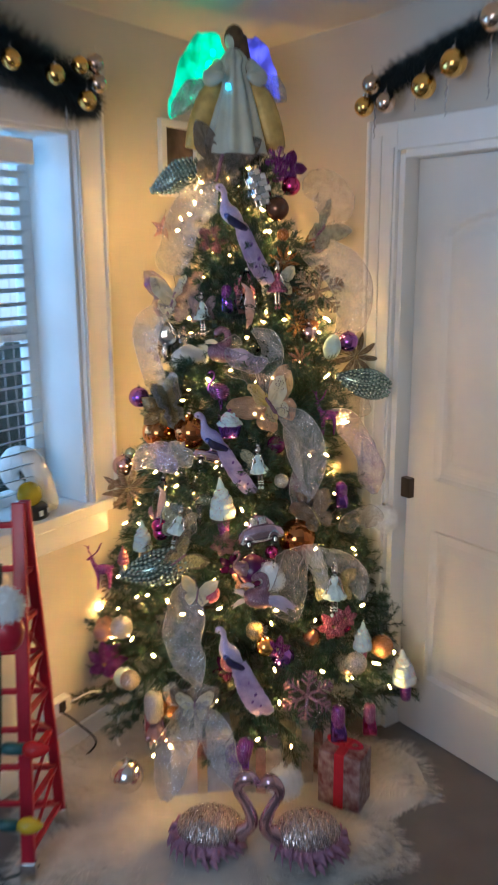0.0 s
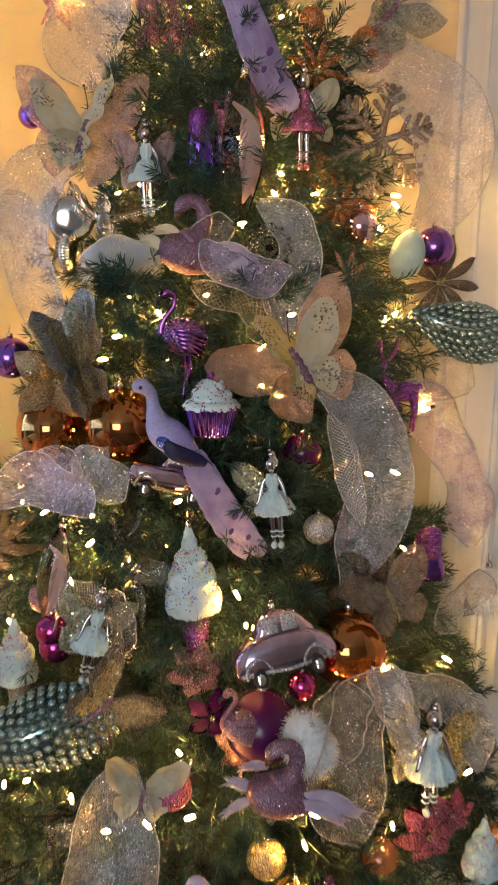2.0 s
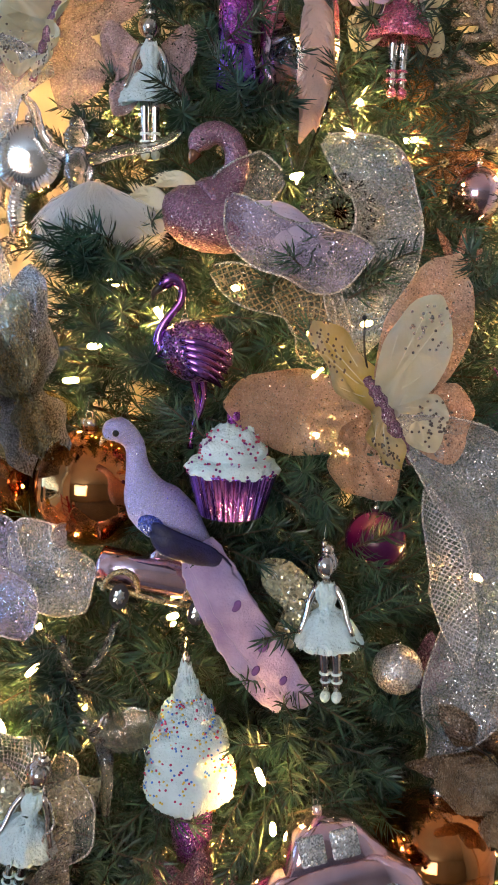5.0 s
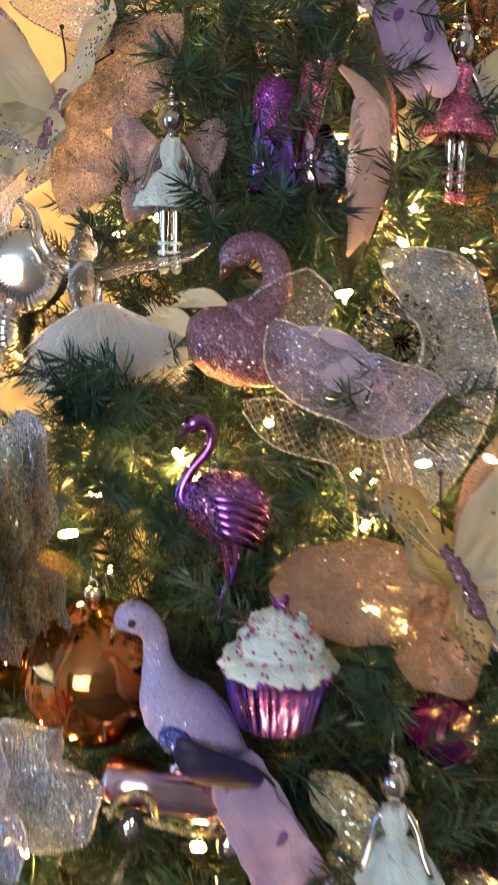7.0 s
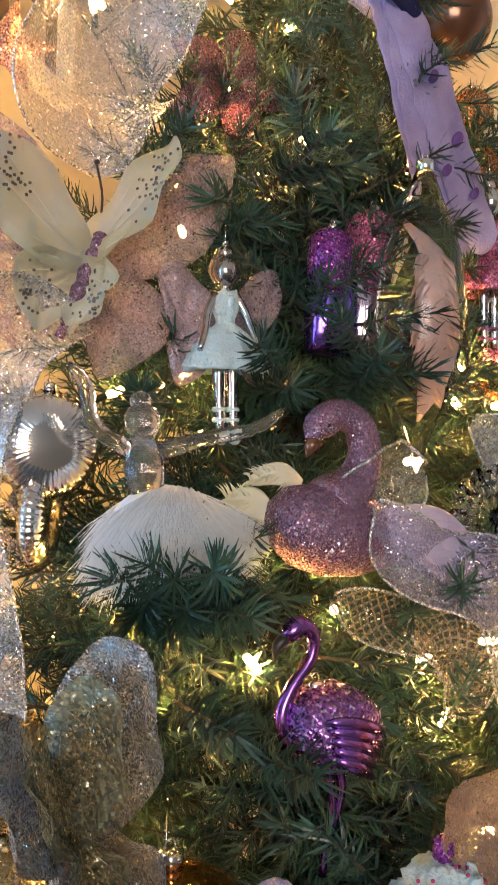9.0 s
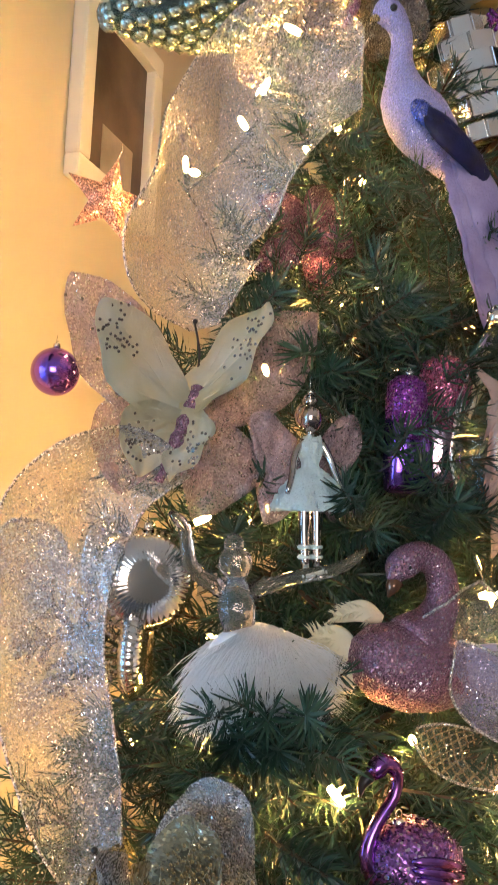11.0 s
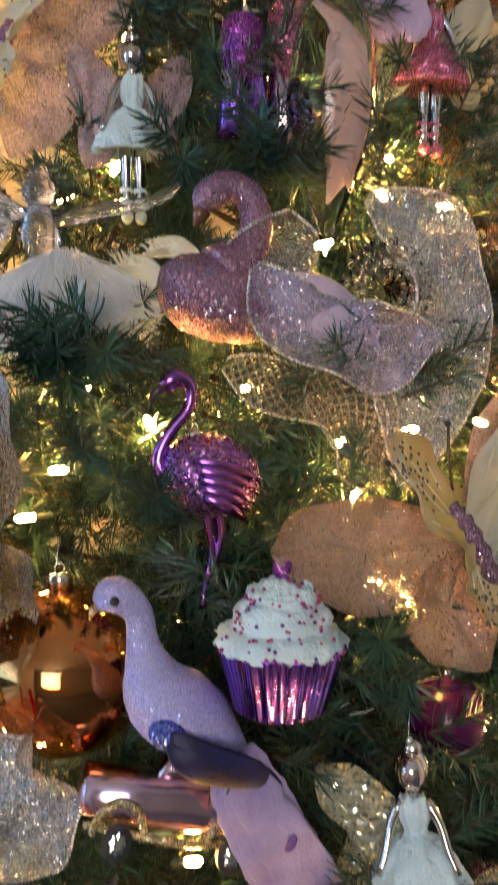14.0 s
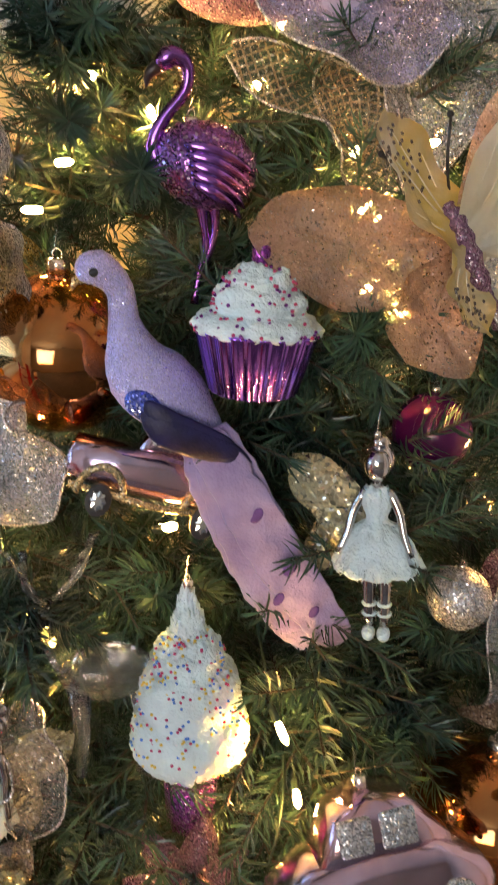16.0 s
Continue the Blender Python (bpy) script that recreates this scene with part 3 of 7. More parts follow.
# ---- ornament materials ----
M.update({
    "lilac": glitter("lilac_flock", (0.40, 0.38, 0.68), 1300, 0.1, 0.5, 0.8, dark=0.7),
    "lilac_tail": surface("lilac_feather", (0.28, 0.21, 0.42), 0.6, vary=0.12, scale=26, bump=0.5, fine=420, other=(0.46, 0.37, 0.58), sheen=0.3),
    "indigo": surface("indigo_feather", (0.009, 0.009, 0.055), 0.5, vary=0.5, scale=60, bump=0.3, fine=500),
    "plum_spot": surface("plum_feather_spot", (0.15, 0.07, 0.26), 0.7, vary=0.2, scale=60, bump=0.3),
    "shoulder_blue": glitter("iridescent_blue", (0.10, 0.14, 0.55), 900, 0.6, 0.3, 0.9),
    "purple_foil": surface("purple_foil", (0.32, 0.15, 0.74), 0.16, 1.0, vary=0.2, scale=30, bump=0.02),
    "violet_glass": surface("violet_mirror_glass", (0.32, 0.13, 0.48), 0.2, 1.0, vary=0.25, scale=40, bump=0.06, fine=200),
    "violet_glitter": glitter("violet_glitter_glass", (0.36, 0.15, 0.46), 620, 0.9, 0.2, 0.55),
    "purple_glitter": glitter("purple_glitter", (0.30, 0.06, 0.36), 900),
    "plum_glitter": glitter("plum_glitter", (0.30, 0.16, 0.24), 1100, 0.5, 0.35),
    "pink_glitter": glitter("pink_glitter", (0.62, 0.18, 0.32), 900),
    "rose_glitter": glitter("rose_glitter", (0.62, 0.34, 0.28), 1000),
    "gold_glitter": glitter("gold_glitter", (0.56, 0.44, 0.22), 1000),
    "silver_glitter": glitter("silver_glitter", (0.62, 0.60, 0.58), 1000),
    "champagne_glitter": glitter("champagne_glitter", (0.50, 0.42, 0.34), 900),
    "icing": surface("white_icing", (0.66, 0.80, 0.82), 0.65, vary=0.1, scale=40, bump=0.9, fine=450, subsurface=0.05),
    "mint": surface("mint_flock", (0.50, 0.66, 0.60), 0.8, vary=0.1, scale=40, bump=0.8, fine=500),
    "white_plush": surface("white_plush", (0.93, 0.95, 0.96), 0.9, vary=0.05, scale=20, bump=0.2, sheen=0.5, islands=False),
    "amber": surface("amber_mirror_glass", (0.55, 0.22, 0.07), 0.07, 1.0, vary=0.3, scale=22, bump=0.02),
    "copper_glitter": glitter("copper_glitter", (0.50, 0.23, 0.09), 1000),
    "brown_gloss": surface("brown_gloss", (0.20, 0.10, 0.06), 0.18, 0.6, vary=0.3, scale=30, bump=0.02),
    "magenta_foil": surface("magenta_foil", (0.62, 0.08, 0.32), 0.14, 1.0, vary=0.15, bump=0.02),
    "burgundy": surface("burgundy_gloss", (0.060, 0.004, 0.058), 0.25, 0.0, vary=0.2, bump=0.02),
    "rose_foil": surface("rose_foil", (0.66, 0.47, 0.56), 0.14, 1.0, vary=0.2, scale=30, bump=0.02),
    "clear": surface("clear_glass", (0.97, 0.96, 0.97), 0.04, glass=1.0, ior=1.42, bump=0, vary=0.02),
    "plume_lilac": surface("lilac_plume", (0.40, 0.34, 0.52), 0.7, vary=0.1, scale=30, bump=0.3, fine=420, other=(0.58, 0.50, 0.62), sheen=0.3),
    "cut_glass": surface("faceted_clear_glass", (0.98, 0.95, 0.93), 0.06, glass=0.97, ior=1.5, bump=0.5, fine=160, vary=0.02),
    "blush": surface("blush_feather", (0.80, 0.56, 0.48), 0.8, vary=0.12, scale=30, bump=0.4, fine=400),
    "wing_yellow": surface("pale_yellow_feather_wing", (0.78, 0.64, 0.17), 0.6, vary=0.15, scale=25, bump=0.3, fine=260, subsurface=0.0, other=(0.82, 0.76, 0.60)),
    "wing_cream": surface("cream_feather_wing", (0.84, 0.78, 0.52), 0.6, vary=0.08, scale=25, bump=0.3, fine=260, other=(0.80, 0.79, 0.68)),
    "wing_pink": sheer("pink_sheer_wing", (0.60, 0.46, 0.50), 0.58, metal=0.15, dark=0.7),
    "wing_peach": sheer("peach_sheer_wing", (0.78, 0.52, 0.38), 0.70, metal=0.1, dark=0.75),
    "wing_grey": sheer("grey_sheer_wing", (0.34, 0.30, 0.26), 0.9),
    "wing_gold": sheer("gold_sequin_wing", (0.58, 0.56, 0.38), 0.97, sparkle=420),
    "wing_brown": sheer("brown_lace_wing", (0.46, 0.36, 0.25), 0.75, metal=0.2, dark=0.6),
    "wing_pale": sheer("pale_frosted_wing", (0.66, 0.68, 0.58), 0.6),
    "ribbon": sheer("silver_sheer_ribbon", (0.76, 0.79, 0.90), 0.42, sparkle=850),
    "ribbon_net": sheer("silver_net_ribbon", (0.74, 0.75, 0.80), 0.36, 80.0),
    "ribbon_gold": sheer("gold_net_ribbon", (0.42, 0.34, 0.22), 0.22, 60.0),
    "ribbon_warm": sheer("champagne_sheer_ribbon", (0.66, 0.56, 0.48), 0.32, sparkle=850),
    "ribbon_lilac": sheer("lilac_sheer_ribbon", (0.56, 0.50, 0.70), 0.5),
    "pinecone": surface("sea_green_pearl", (0.34, 0.44, 0.40), 0.22, 0.75, vary=0.25, scale=30, bump=0.05),
    "leaf_taupe": glitter("taupe_glitter_leaf", (0.34, 0.27, 0.20), 800, 0.45, 0.4),
    "sequin": surface("dark_sequin", (0.30, 0.27, 0.25), 0.2, 0.9, bump=0),
    "tyre": surface("black_rubber", (0.015, 0.015, 0.016), 0.6, bump=0.1),
    "skin_silver": surface("chrome_figure", (0.62, 0.58, 0.56), 0.12, 1.0, vary=0.25, scale=70, bump=0.02),
    "cap": surface("silver_cap", (0.7, 0.68, 0.64), 0.2, 1.0, bump=0.02),
    "sprinkle_red": surface("red_sprinkle", (0.5, 0.05, 0.15), 0.4, bump=0),
    "sprinkle_blue": surface("blue_sprinkle", (0.08, 0.25, 0.7), 0.4, bump=0),
    "sprinkle_yellow": surface("yellow_sprinkle", (0.75, 0.55, 0.08), 0.4, bump=0),
})


# ---- ornament builders: x to the right, y away from the viewer, z up; built 1 unit high and scaled by size ----
def bumpy(bm, freq, amp):
    for v in bm.verts:
        v.co *= 1 + amp * noise.noise(v.co * freq) + amp * 0.5 * noise.noise(v.co * freq * 2.3)


def rounded(profile, n):
    return [(max(0.0005, p.x), p.y) for p in smooth_path([Vector((r, z, 0)) for r, z in profile], n)]


FACE = 4.0      # degrees by which ornaments turn towards the window


def ornament(name, at, size, label, category="ornament", roll=0.0, turn=0.0, tip=0.0, group="ornaments on the tree"):
    ob = thing(name, at, label, category, group)
    ob.matrix_world = pose(*at) @ pose(0, 0, 0, 0, 0, FACE + turn) @ pose(0, 0, 0, tip, 0, 0) @ pose(0, 0, 0, 0, roll, 0) @ Matrix.Scale(size, 4)
    return ob


def merged(name, pieces, at, size, label, category="ornament", roll=0.0, turn=0.0, tip=0.0, group="ornaments on the tree"):
    """One plain mesh out of several bmeshes, each with a material of its own."""
    me = bpy.data.meshes.new(name)
    verts, faces, slots = [], [], []
    for k, (bm, mat) in enumerate(pieces):
        bm.verts.index_update()
        base = len(verts)
        verts.extend(v.co.copy() for v in bm.verts)
        for f in bm.faces:
            faces.append([base + v.index for v in f.verts])
            slots.append(k)
        bm.free()
        me.materials.append(mat)
    me.from_pydata(verts, [], faces)
    for f, s in zip(me.polygons, slots):
        f.material_index, f.use_smooth = s, True
    ob = new(name, me)
    ob.matrix_world = pose(*at) @ pose(0, 0, 0, 0, 0, FACE + turn) @ pose(0, 0, 0, tip, 0, 0) @ pose(0, 0, 0, 0, roll, 0) @ Matrix.Scale(size, 4)
    return tagged(ob, full_label(label), category, group)


def hook(ob, z, r=0.03):
    bm = bmesh.new()
    lathe(bm, [(r, z - 0.01), (r, z + r * 1.1), (r * 0.8, z + r * 1.3)], 12, None, 0.06, 6)
    part("cap", bm, M["cap"], ob)
    bm = bmesh.new()
    tube(bm, [(r * 0.4 * math.cos(a), 0, z + r * 1.6 + r * 0.5 * math.sin(a)) for a in [k * math.pi / 5 for k in range(-1, 7)]] + [(0.01, 0.06, z + r * 4)], r * 0.09, 5)
    part("hook", bm, M["cap"], ob)


def bauble(at, size, mat, label, dents=0.0, roll=0.0):
    ob = ornament("bauble", at, size, label, "bauble", roll)
    bm = bmesh.new()
    ball(bm, (0, 0, 0), 0.5, u=32, v=20)
    if dents:
        for v in bm.verts:
            v.co *= 1 + dents * noise.noise(v.co * 5)
    part("globe", bm, mat, ob)
    hook(ob, 0.5, 0.07)
    return ob


def bird(at, size, roll=0.0, label="", turn=0.0, fan=1.0):
    """fan: how wide the tail spreads."""
    ob = ornament("bird_ornament", at, size, label or "lilac peacock ornament with an indigo wing and long tail", "bird ornament", roll, turn)
    bm = bmesh.new()
    spine = smooth_path([(-0.222, -0.02, 0.292), (-0.18, -0.02, 0.306), (-0.138, -0.01, 0.262), (-0.128, 0, 0.175), (-0.098, 0, 0.085), (-0.02, 0, 0.01), (0.06, 0, -0.075)], 24)
    rad = [0.014, 0.026, 0.033, 0.037, 0.038, 0.036, 0.033, 0.031, 0.030, 0.030, 0.031, 0.034, 0.040, 0.049, 0.060, 0.071, 0.080, 0.085, 0.086, 0.083, 0.077, 0.068, 0.057, 0.045, 0.032]
    tube(bm, spine, rad, 20, 0.9)
    for v in bm.verts:
        v.co += v.co.normalized() * 0.004 * noise.noise(v.co * 24)
    part("body", bm, M["lilac"], ob)
    bm = bmesh.new()
    tube(bm, [(-0.236, -0.02, 0.262), (-0.228, -0.02, 0.28), (-0.212, -0.02, 0.288)], [0.002, 0.008, 0.012], 8)
    part("beak", bm, M["gold_glitter"], ob, "small yellow beak")
    bm = bmesh.new()
    ball(bm, (-0.188, -0.052, 0.302), 0.010, u=10, v=8)
    part("eye", bm, M["black"], ob)
    bm = bmesh.new()
    ball(bm, (0, 0, 0), 0.038, 1.15, 0.4, 0.8, 18, 12, Matrix.Rotation(radians(35), 4, "Y"))
    for v in bm.verts:
        v.co += Vector((-0.098, -0.078, 0.028))
    part("shoulder", bm, M["shoulder_blue"], ob, "iridescent blue-violet shoulder patch")
    for dz, reach_x, thin, nm in ((0.0, 0.135, 1.0, "wing"), (0.022, 0.10, 0.7, "wing_feather")):
        bm = bmesh.new()
        tube(bm, smooth_path([(-0.10, -0.088, 0.018 + dz), (-0.05, -0.10, -0.022 + dz), (0.02, -0.092, -0.058 + dz), (0.08, -0.075, -0.085 + dz * 0.6), (reach_x, -0.06, -0.118 + dz * 0.4)], 12),
             [0.010 * thin, 0.026 * thin, 0.034 * thin, 0.037 * thin, 0.037 * thin, 0.036 * thin, 0.034 * thin, 0.032 * thin, 0.030 * thin, 0.027 * thin, 0.022 * thin, 0.015 * thin, 0.004], 10, 0.35)
        part(nm, bm, M["indigo"], ob, "dark indigo wing")
    # tail: long overlapping plumes with ragged edges
    for k, (dx, w, y) in enumerate(((0.0, 0.072, -0.05), (0.035, 0.050, -0.068), (-0.025, 0.046, -0.06))):
        bm = bmesh.new()
        dx *= fan
        w *= 0.55 + 0.45 * fan
        path = smooth_path([(0.03, y, -0.045), (0.085 + dx * 0.4, y - 0.01, -0.17), (0.165 + dx, y, -0.35), (0.265 + dx * 1.2, y + 0.02, -0.52), (0.335 + dx, y + 0.03, -0.61)], 30)
        widths = [w * (0.5 + 0.72 * math.sin(math.pi * min(1, 0.14 + 0.72 * i / 30))) for i in range(31)]
        widths[-1] *= 0.35
        widths[-2] *= 0.8
        tube(bm, path, widths, 20, 0.13)
        for v in bm.verts:
            v.co += Vector((1, 0, 0.4)) * 0.009 * noise.noise(v.co * 55) + Vector((0, 1, 0)) * 0.012 * noise.noise(v.co * 22)
        part("tail_plume", bm, M["lilac_tail"], ob)
    for x, z, r in ((0.145, -0.235, 0.017), (0.225, -0.37, 0.019), (0.20, -0.45, 0.015), (0.285, -0.49, 0.014)):
        bm = bmesh.new()
        ball(bm, (x, -0.082, z), r, 0.8, 0.2, 1.2, 10, 8, Matrix.Rotation(radians(30), 4, "Y"))
        part("eye_spot", bm, M["plum_spot"], ob, "dark purple eye spot")
    return ob


def sprinkle_part(ob, spots, mat, r):
    bm = bmesh.new()
    for p in spots:
        made = bmesh.ops.create_icosphere(bm, subdivisions=1, radius=r)["verts"]
        for v in made:
            v.co += Vector(p)
    tagged(part("sprinkle_coating", bm, mat, ob), kind="stuff")


def cupcake(at, size, roll=0.0, cup="purple_foil", label="purple foil cupcake ornament with white icing"):
    ob = ornament("cupcake_ornament", at, size, label, "cupcake ornament", roll)
    bm = bmesh.new()
    lathe(bm, [(0.30, -0.5), (0.335, -0.48), (0.46, -0.02), (0.47, 0.0), (0.44, 0.01)], 96, None, 0.035, 24)
    part("foil_cup", bm, M[cup], ob)
    bm = bmesh.new()
    prof = [(0.46, -0.03), (0.49, 0.03), (0.43, 0.10), (0.33, 0.13), (0.36, 0.20), (0.33, 0.28), (0.26, 0.32), (0.27, 0.38), (0.21, 0.44), (0.08, 0.49), (0.0, 0.5)]
    lathe(bm, rounded(prof, 40), 64)
    bumpy(bm, 8, 0.12)
    bumpy(bm, 30, 0.06)
    part("icing", bm, M["icing"], ob)
    rr = random.Random(3)
    for mt in ("sprinkle_red", "purple_glitter"):
        pts = []
        for k in range(60):
            i = rr.randrange(0, 9)
            t = rr.random()
            r0, z0 = prof[i]
            r1, z1 = prof[i + 1]
            a = rr.uniform(math.pi, 2 * math.pi)
            r = r0 + (r1 - r0) * t + 0.01
            pts.append((r * math.cos(a), r * math.sin(a), z0 + (z1 - z0) * t))
        sprinkle_part(ob, pts, M[mt], 0.016)
    bm = bmesh.new()
    lathe(bm, [(0.05, 0.48), (0.075, 0.52), (0.07, 0.62), (0.03, 0.66)], 16)
    part("knob", bm, M["purple_glitter"], ob, "small purple glitter knob")
    return ob


def flamingo(at, size, roll=0.0, mat="violet_glass", label="purple glass flamingo ornament with a black beak"):
    ob = ornament("flamingo_ornament", at, size, label, "flamingo ornament", roll)
    bm = bmesh.new()
    ball(bm, (0.06, 0, 0.09), 0.225, 0.95, 0.75, 0.76, 64, 40, Matrix.Rotation(radians(12), 4, "Y"))
    for v in bm.verts:
        q = (v.co.z - 0.09) * 34 + v.co.x * 9
        row = math.floor(q)
        v.co *= 1 + 0.075 * (q - row) * (0.35 + 0.65 * abs(math.sin(v.co.x * 24 + row * 1.7))) + 0.02 * noise.noise(v.co * 40)
    part("body", bm, M["violet_glitter"] if mat == "violet_glass" else M[mat], ob)
    bm = bmesh.new()
    for k in range(5):
        tube(bm, smooth_path([(-0.04 + 0.01 * k, -0.165, 0.17 - 0.035 * k), (0.08, -0.178, 0.15 - 0.04 * k), (0.20 - 0.01 * k, -0.13, 0.10 - 0.04 * k), (0.27 - 0.015 * k, -0.08, 0.05 - 0.04 * k)], 10), [0.008, 0.02, 0.024, 0.026, 0.026, 0.025, 0.023, 0.02, 0.016, 0.01, 0.003], 8, 0.6)
    part("wing", bm, M[mat], ob)
    bm = bmesh.new()
    tube(bm, smooth_path([(-0.11, -0.02, 0.06), (-0.155, -0.02, 0.16), (-0.11, -0.02, 0.27), (-0.03, -0.02, 0.37), (-0.02, -0.02, 0.46), (-0.08, -0.02, 0.50), (-0.14, -0.02, 0.455)], 18),
         [0.05, 0.042, 0.036, 0.032, 0.029, 0.027, 0.026, 0.025, 0.025, 0.025, 0.025, 0.026, 0.028, 0.032, 0.036, 0.042, 0.044, 0.038, 0.024], 12)
    part("neck", bm, M[mat], ob)
    bm = bmesh.new()
    tube(bm, smooth_path([(-0.135, -0.02, 0.46), (-0.175, -0.02, 0.425), (-0.185, -0.02, 0.375)], 6), [0.026, 0.026, 0.024, 0.02, 0.015, 0.009, 0.003], 10)
    part("beak", bm, M["black"], ob, "glossy black beak")
    for dx, k in ((0.0, 0), (0.05, 1)):
        bm = bmesh.new()
        tube(bm, smooth_path([(0.04 + dx, 0, 0.0), (0.06 + dx, -0.01, -0.14), (0.075 + dx * 0.4, 0, -0.24), (0.045 + dx * 0.1, 0, -0.36), (0.03, 0, -0.48)], 12),
             [0.05, 0.034, 0.024, 0.019, 0.017, 0.018, 0.02, 0.017, 0.014, 0.013, 0.013, 0.014, 0.02], 10)
        part("leg", bm, M[mat], ob)
    hook(ob, 0.235, 0.035)
    return ob


def feather_tuft(bm, base, way, length, width, rr, n=26):
    """A feather as a fan of fine barbs."""
    way = Vector(way).normalized()
    side = way.cross(Vector((0, 1, 0))).normalized()
    for k in range(n):
        s = k / n
        sg = 1 if k % 2 else -1
        p = Vector(base) + way * length * s * 0.8
        d = (way * 0.9 + side * sg * (0.75 - 0.4 * s) + Vector((0, rr.uniform(-0.25, 0.25), 0))).normalized()
        ln = width * (0.6 + 0.6 * math.sin(math.pi * (0.2 + 0.7 * s)))
        tube(bm, [p, p + d * ln * 0.6, p + (d * 0.8 + way * 0.2) * ln], [0.012, 0.009, 0.001], 4, 0.4)


def plume(bm, base, way, length, width, rr, n=120):
    """A soft feather: a curved vane edged with fine barbs."""
    base, way = Vector(base), Vector(way).normalized()
    droop = Vector((0, 0, -0.18 * length))
    path = smooth_path([base, base + way * length * 0.5 + Vector((0, -0.02, 0.02)), base + way * length + droop], 16)
    tube(bm, path, [width * (0.25 + 0.75 * math.sin(math.pi * (0.08 + 0.86 * i / 16))) for i in range(17)], 10, 0.16)
    side = way.cross(Vector((0, 1, 0))).normalized()
    for k in range(n):
        s = rr.random()
        p = path[int(s * 15.9)]
        d = (way + side * rr.choice((-1, 1)) * rr.uniform(0.4, 0.8) + Vector((0, rr.uniform(-0.3, 0.1), 0))).normalized()
        ln = width * rr.uniform(0.9, 1.7)
        tube(bm, [p, p + d * ln * 0.6, p + d * ln + Vector((0, 0, -0.02))], [0.006, 0.005, 0.0008], 3)


def swan(at, size, roll=0.0, mat="plum_glitter", label="mauve glitter swan ornament with pale feather wings", feather="wing_cream"):
    ob = ornament("swan_ornament", at, size, label, "swan ornament", roll)
    bm = bmesh.new()
    loft(bm, [(-0.36, -0.14, -0.08, 0.05), (-0.34, -0.24, -0.01, 0.13), (-0.24, -0.34, 0.06, 0.20), (-0.08, -0.40, 0.07, 0.235), (0.10, -0.41, 0.04, 0.23), (0.26, -0.38, -0.04, 0.19), (0.38, -0.33, -0.14, 0.12), (0.46, -0.28, -0.2, 0.04)], 28, 0.95)
    part("body", bm, M[mat], ob)
    bm = bmesh.new()
    tube(bm, smooth_path([(-0.02, -0.03, -0.05), (0.10, -0.03, 0.06), (0.165, -0.03, 0.20), (0.13, -0.03, 0.36), (0.01, -0.03, 0.415), (-0.105, -0.03, 0.35), (-0.145, -0.03, 0.255)], 24),
         [0.17, 0.165, 0.15, 0.135, 0.12, 0.108, 0.10, 0.094, 0.09, 0.087, 0.085, 0.083, 0.082, 0.081, 0.08, 0.08, 0.08, 0.082, 0.085, 0.085, 0.08, 0.068, 0.05, 0.035, 0.015], 16)
    neck = part("neck", bm, M[mat], ob)
    bm = bmesh.new()
    tube(bm, [(-0.125, -0.03, 0.285), (-0.15, -0.03, 0.245), (-0.17, -0.03, 0.20)], [0.05, 0.036, 0.006], 10)
    part("beak", bm, M["brown_gloss"], neck, "small dark beak")
    bm = bmesh.new()
    ball(bm, (-0.085, -0.10, 0.36), 0.016, u=10, v=8)
    part("eye", bm, M["black"], neck)
    rr = random.Random(8)
    for base, way, ln, wd, mt in (((0.20, -0.16, -0.10), (1, -0.05, -0.30), 0.62, 0.105, "plume_lilac"), ((0.16, -0.19, -0.16), (1, 0, -0.45), 0.5, 0.085, "plume_lilac"),
                                  ((-0.30, 0.08, -0.12), (-0.72, 0, 0.45), 0.30, 0.075, feather), ((-0.30, 0.05, -0.22), (-0.8, 0, -0.25), 0.30, 0.065, feather), ((-0.10, 0.16, 0.06), (-0.9, 0, 0.22), 0.30, 0.06, feather)):
        bm = bmesh.new()
        plume(bm, base, way, ln, wd, rr)
        part("wing", bm, M[mt], ob, "soft pale feather")
    return ob


def wing_shape(bm, pts, thick=0.012, cup=0.06, y0=0.0, scallop=0.0):
    """A wing from its outline round a root at the first point, gently cupped."""
    rim = smooth_path([Vector((x, y0, z)) for x, z in pts] + [Vector((pts[0][0], y0, pts[0][1]))], 40)[:-1]
    c = sum(rim, Vector()) / len(rim)
    if scallop:
        rim = [c + (p - c) * (1 + scallop * abs(math.sin(i * math.pi / 5)) + 0.5 * scallop * math.sin(i * 1.3)) for i, p in enumerate(rim)]
    rings = []
    for s in (1.0, 0.66, 0.33):
        rings.append([bm.verts.new(c + (p - c) * s + Vector((0, cup * (s * s) - 0.02 * math.sin(i * 0.9) * s, 0))) for i, p in enumerate(rim)])
    mid = bm.verts.new(c)
    n = len(rim)
    for a, b in zip(rings, rings[1:]):
        for i in range(n):
            bm.faces.new((a[i], a[(i + 1) % n], b[(i + 1) % n], b[i]))
    for i in range(n):
        bm.faces.new((rings[-1][i], rings[-1][(i + 1) % n], mid))
    bmesh.ops.solidify(bm, geom=bm.faces[:], thickness=thick)


UPPER = [(0.01, 0.07), (0.13, 0.30), (0.33, 0.47), (0.52, 0.50), (0.55, 0.38), (0.48, 0.15), (0.30, 0.0), (0.08, -0.02)]
LOWER = [(0.01, -0.01), (0.17, 0.02), (0.32, -0.04), (0.37, -0.17), (0.29, -0.30), (0.17, -0.39), (0.08, -0.27), (0.02, -0.11)]


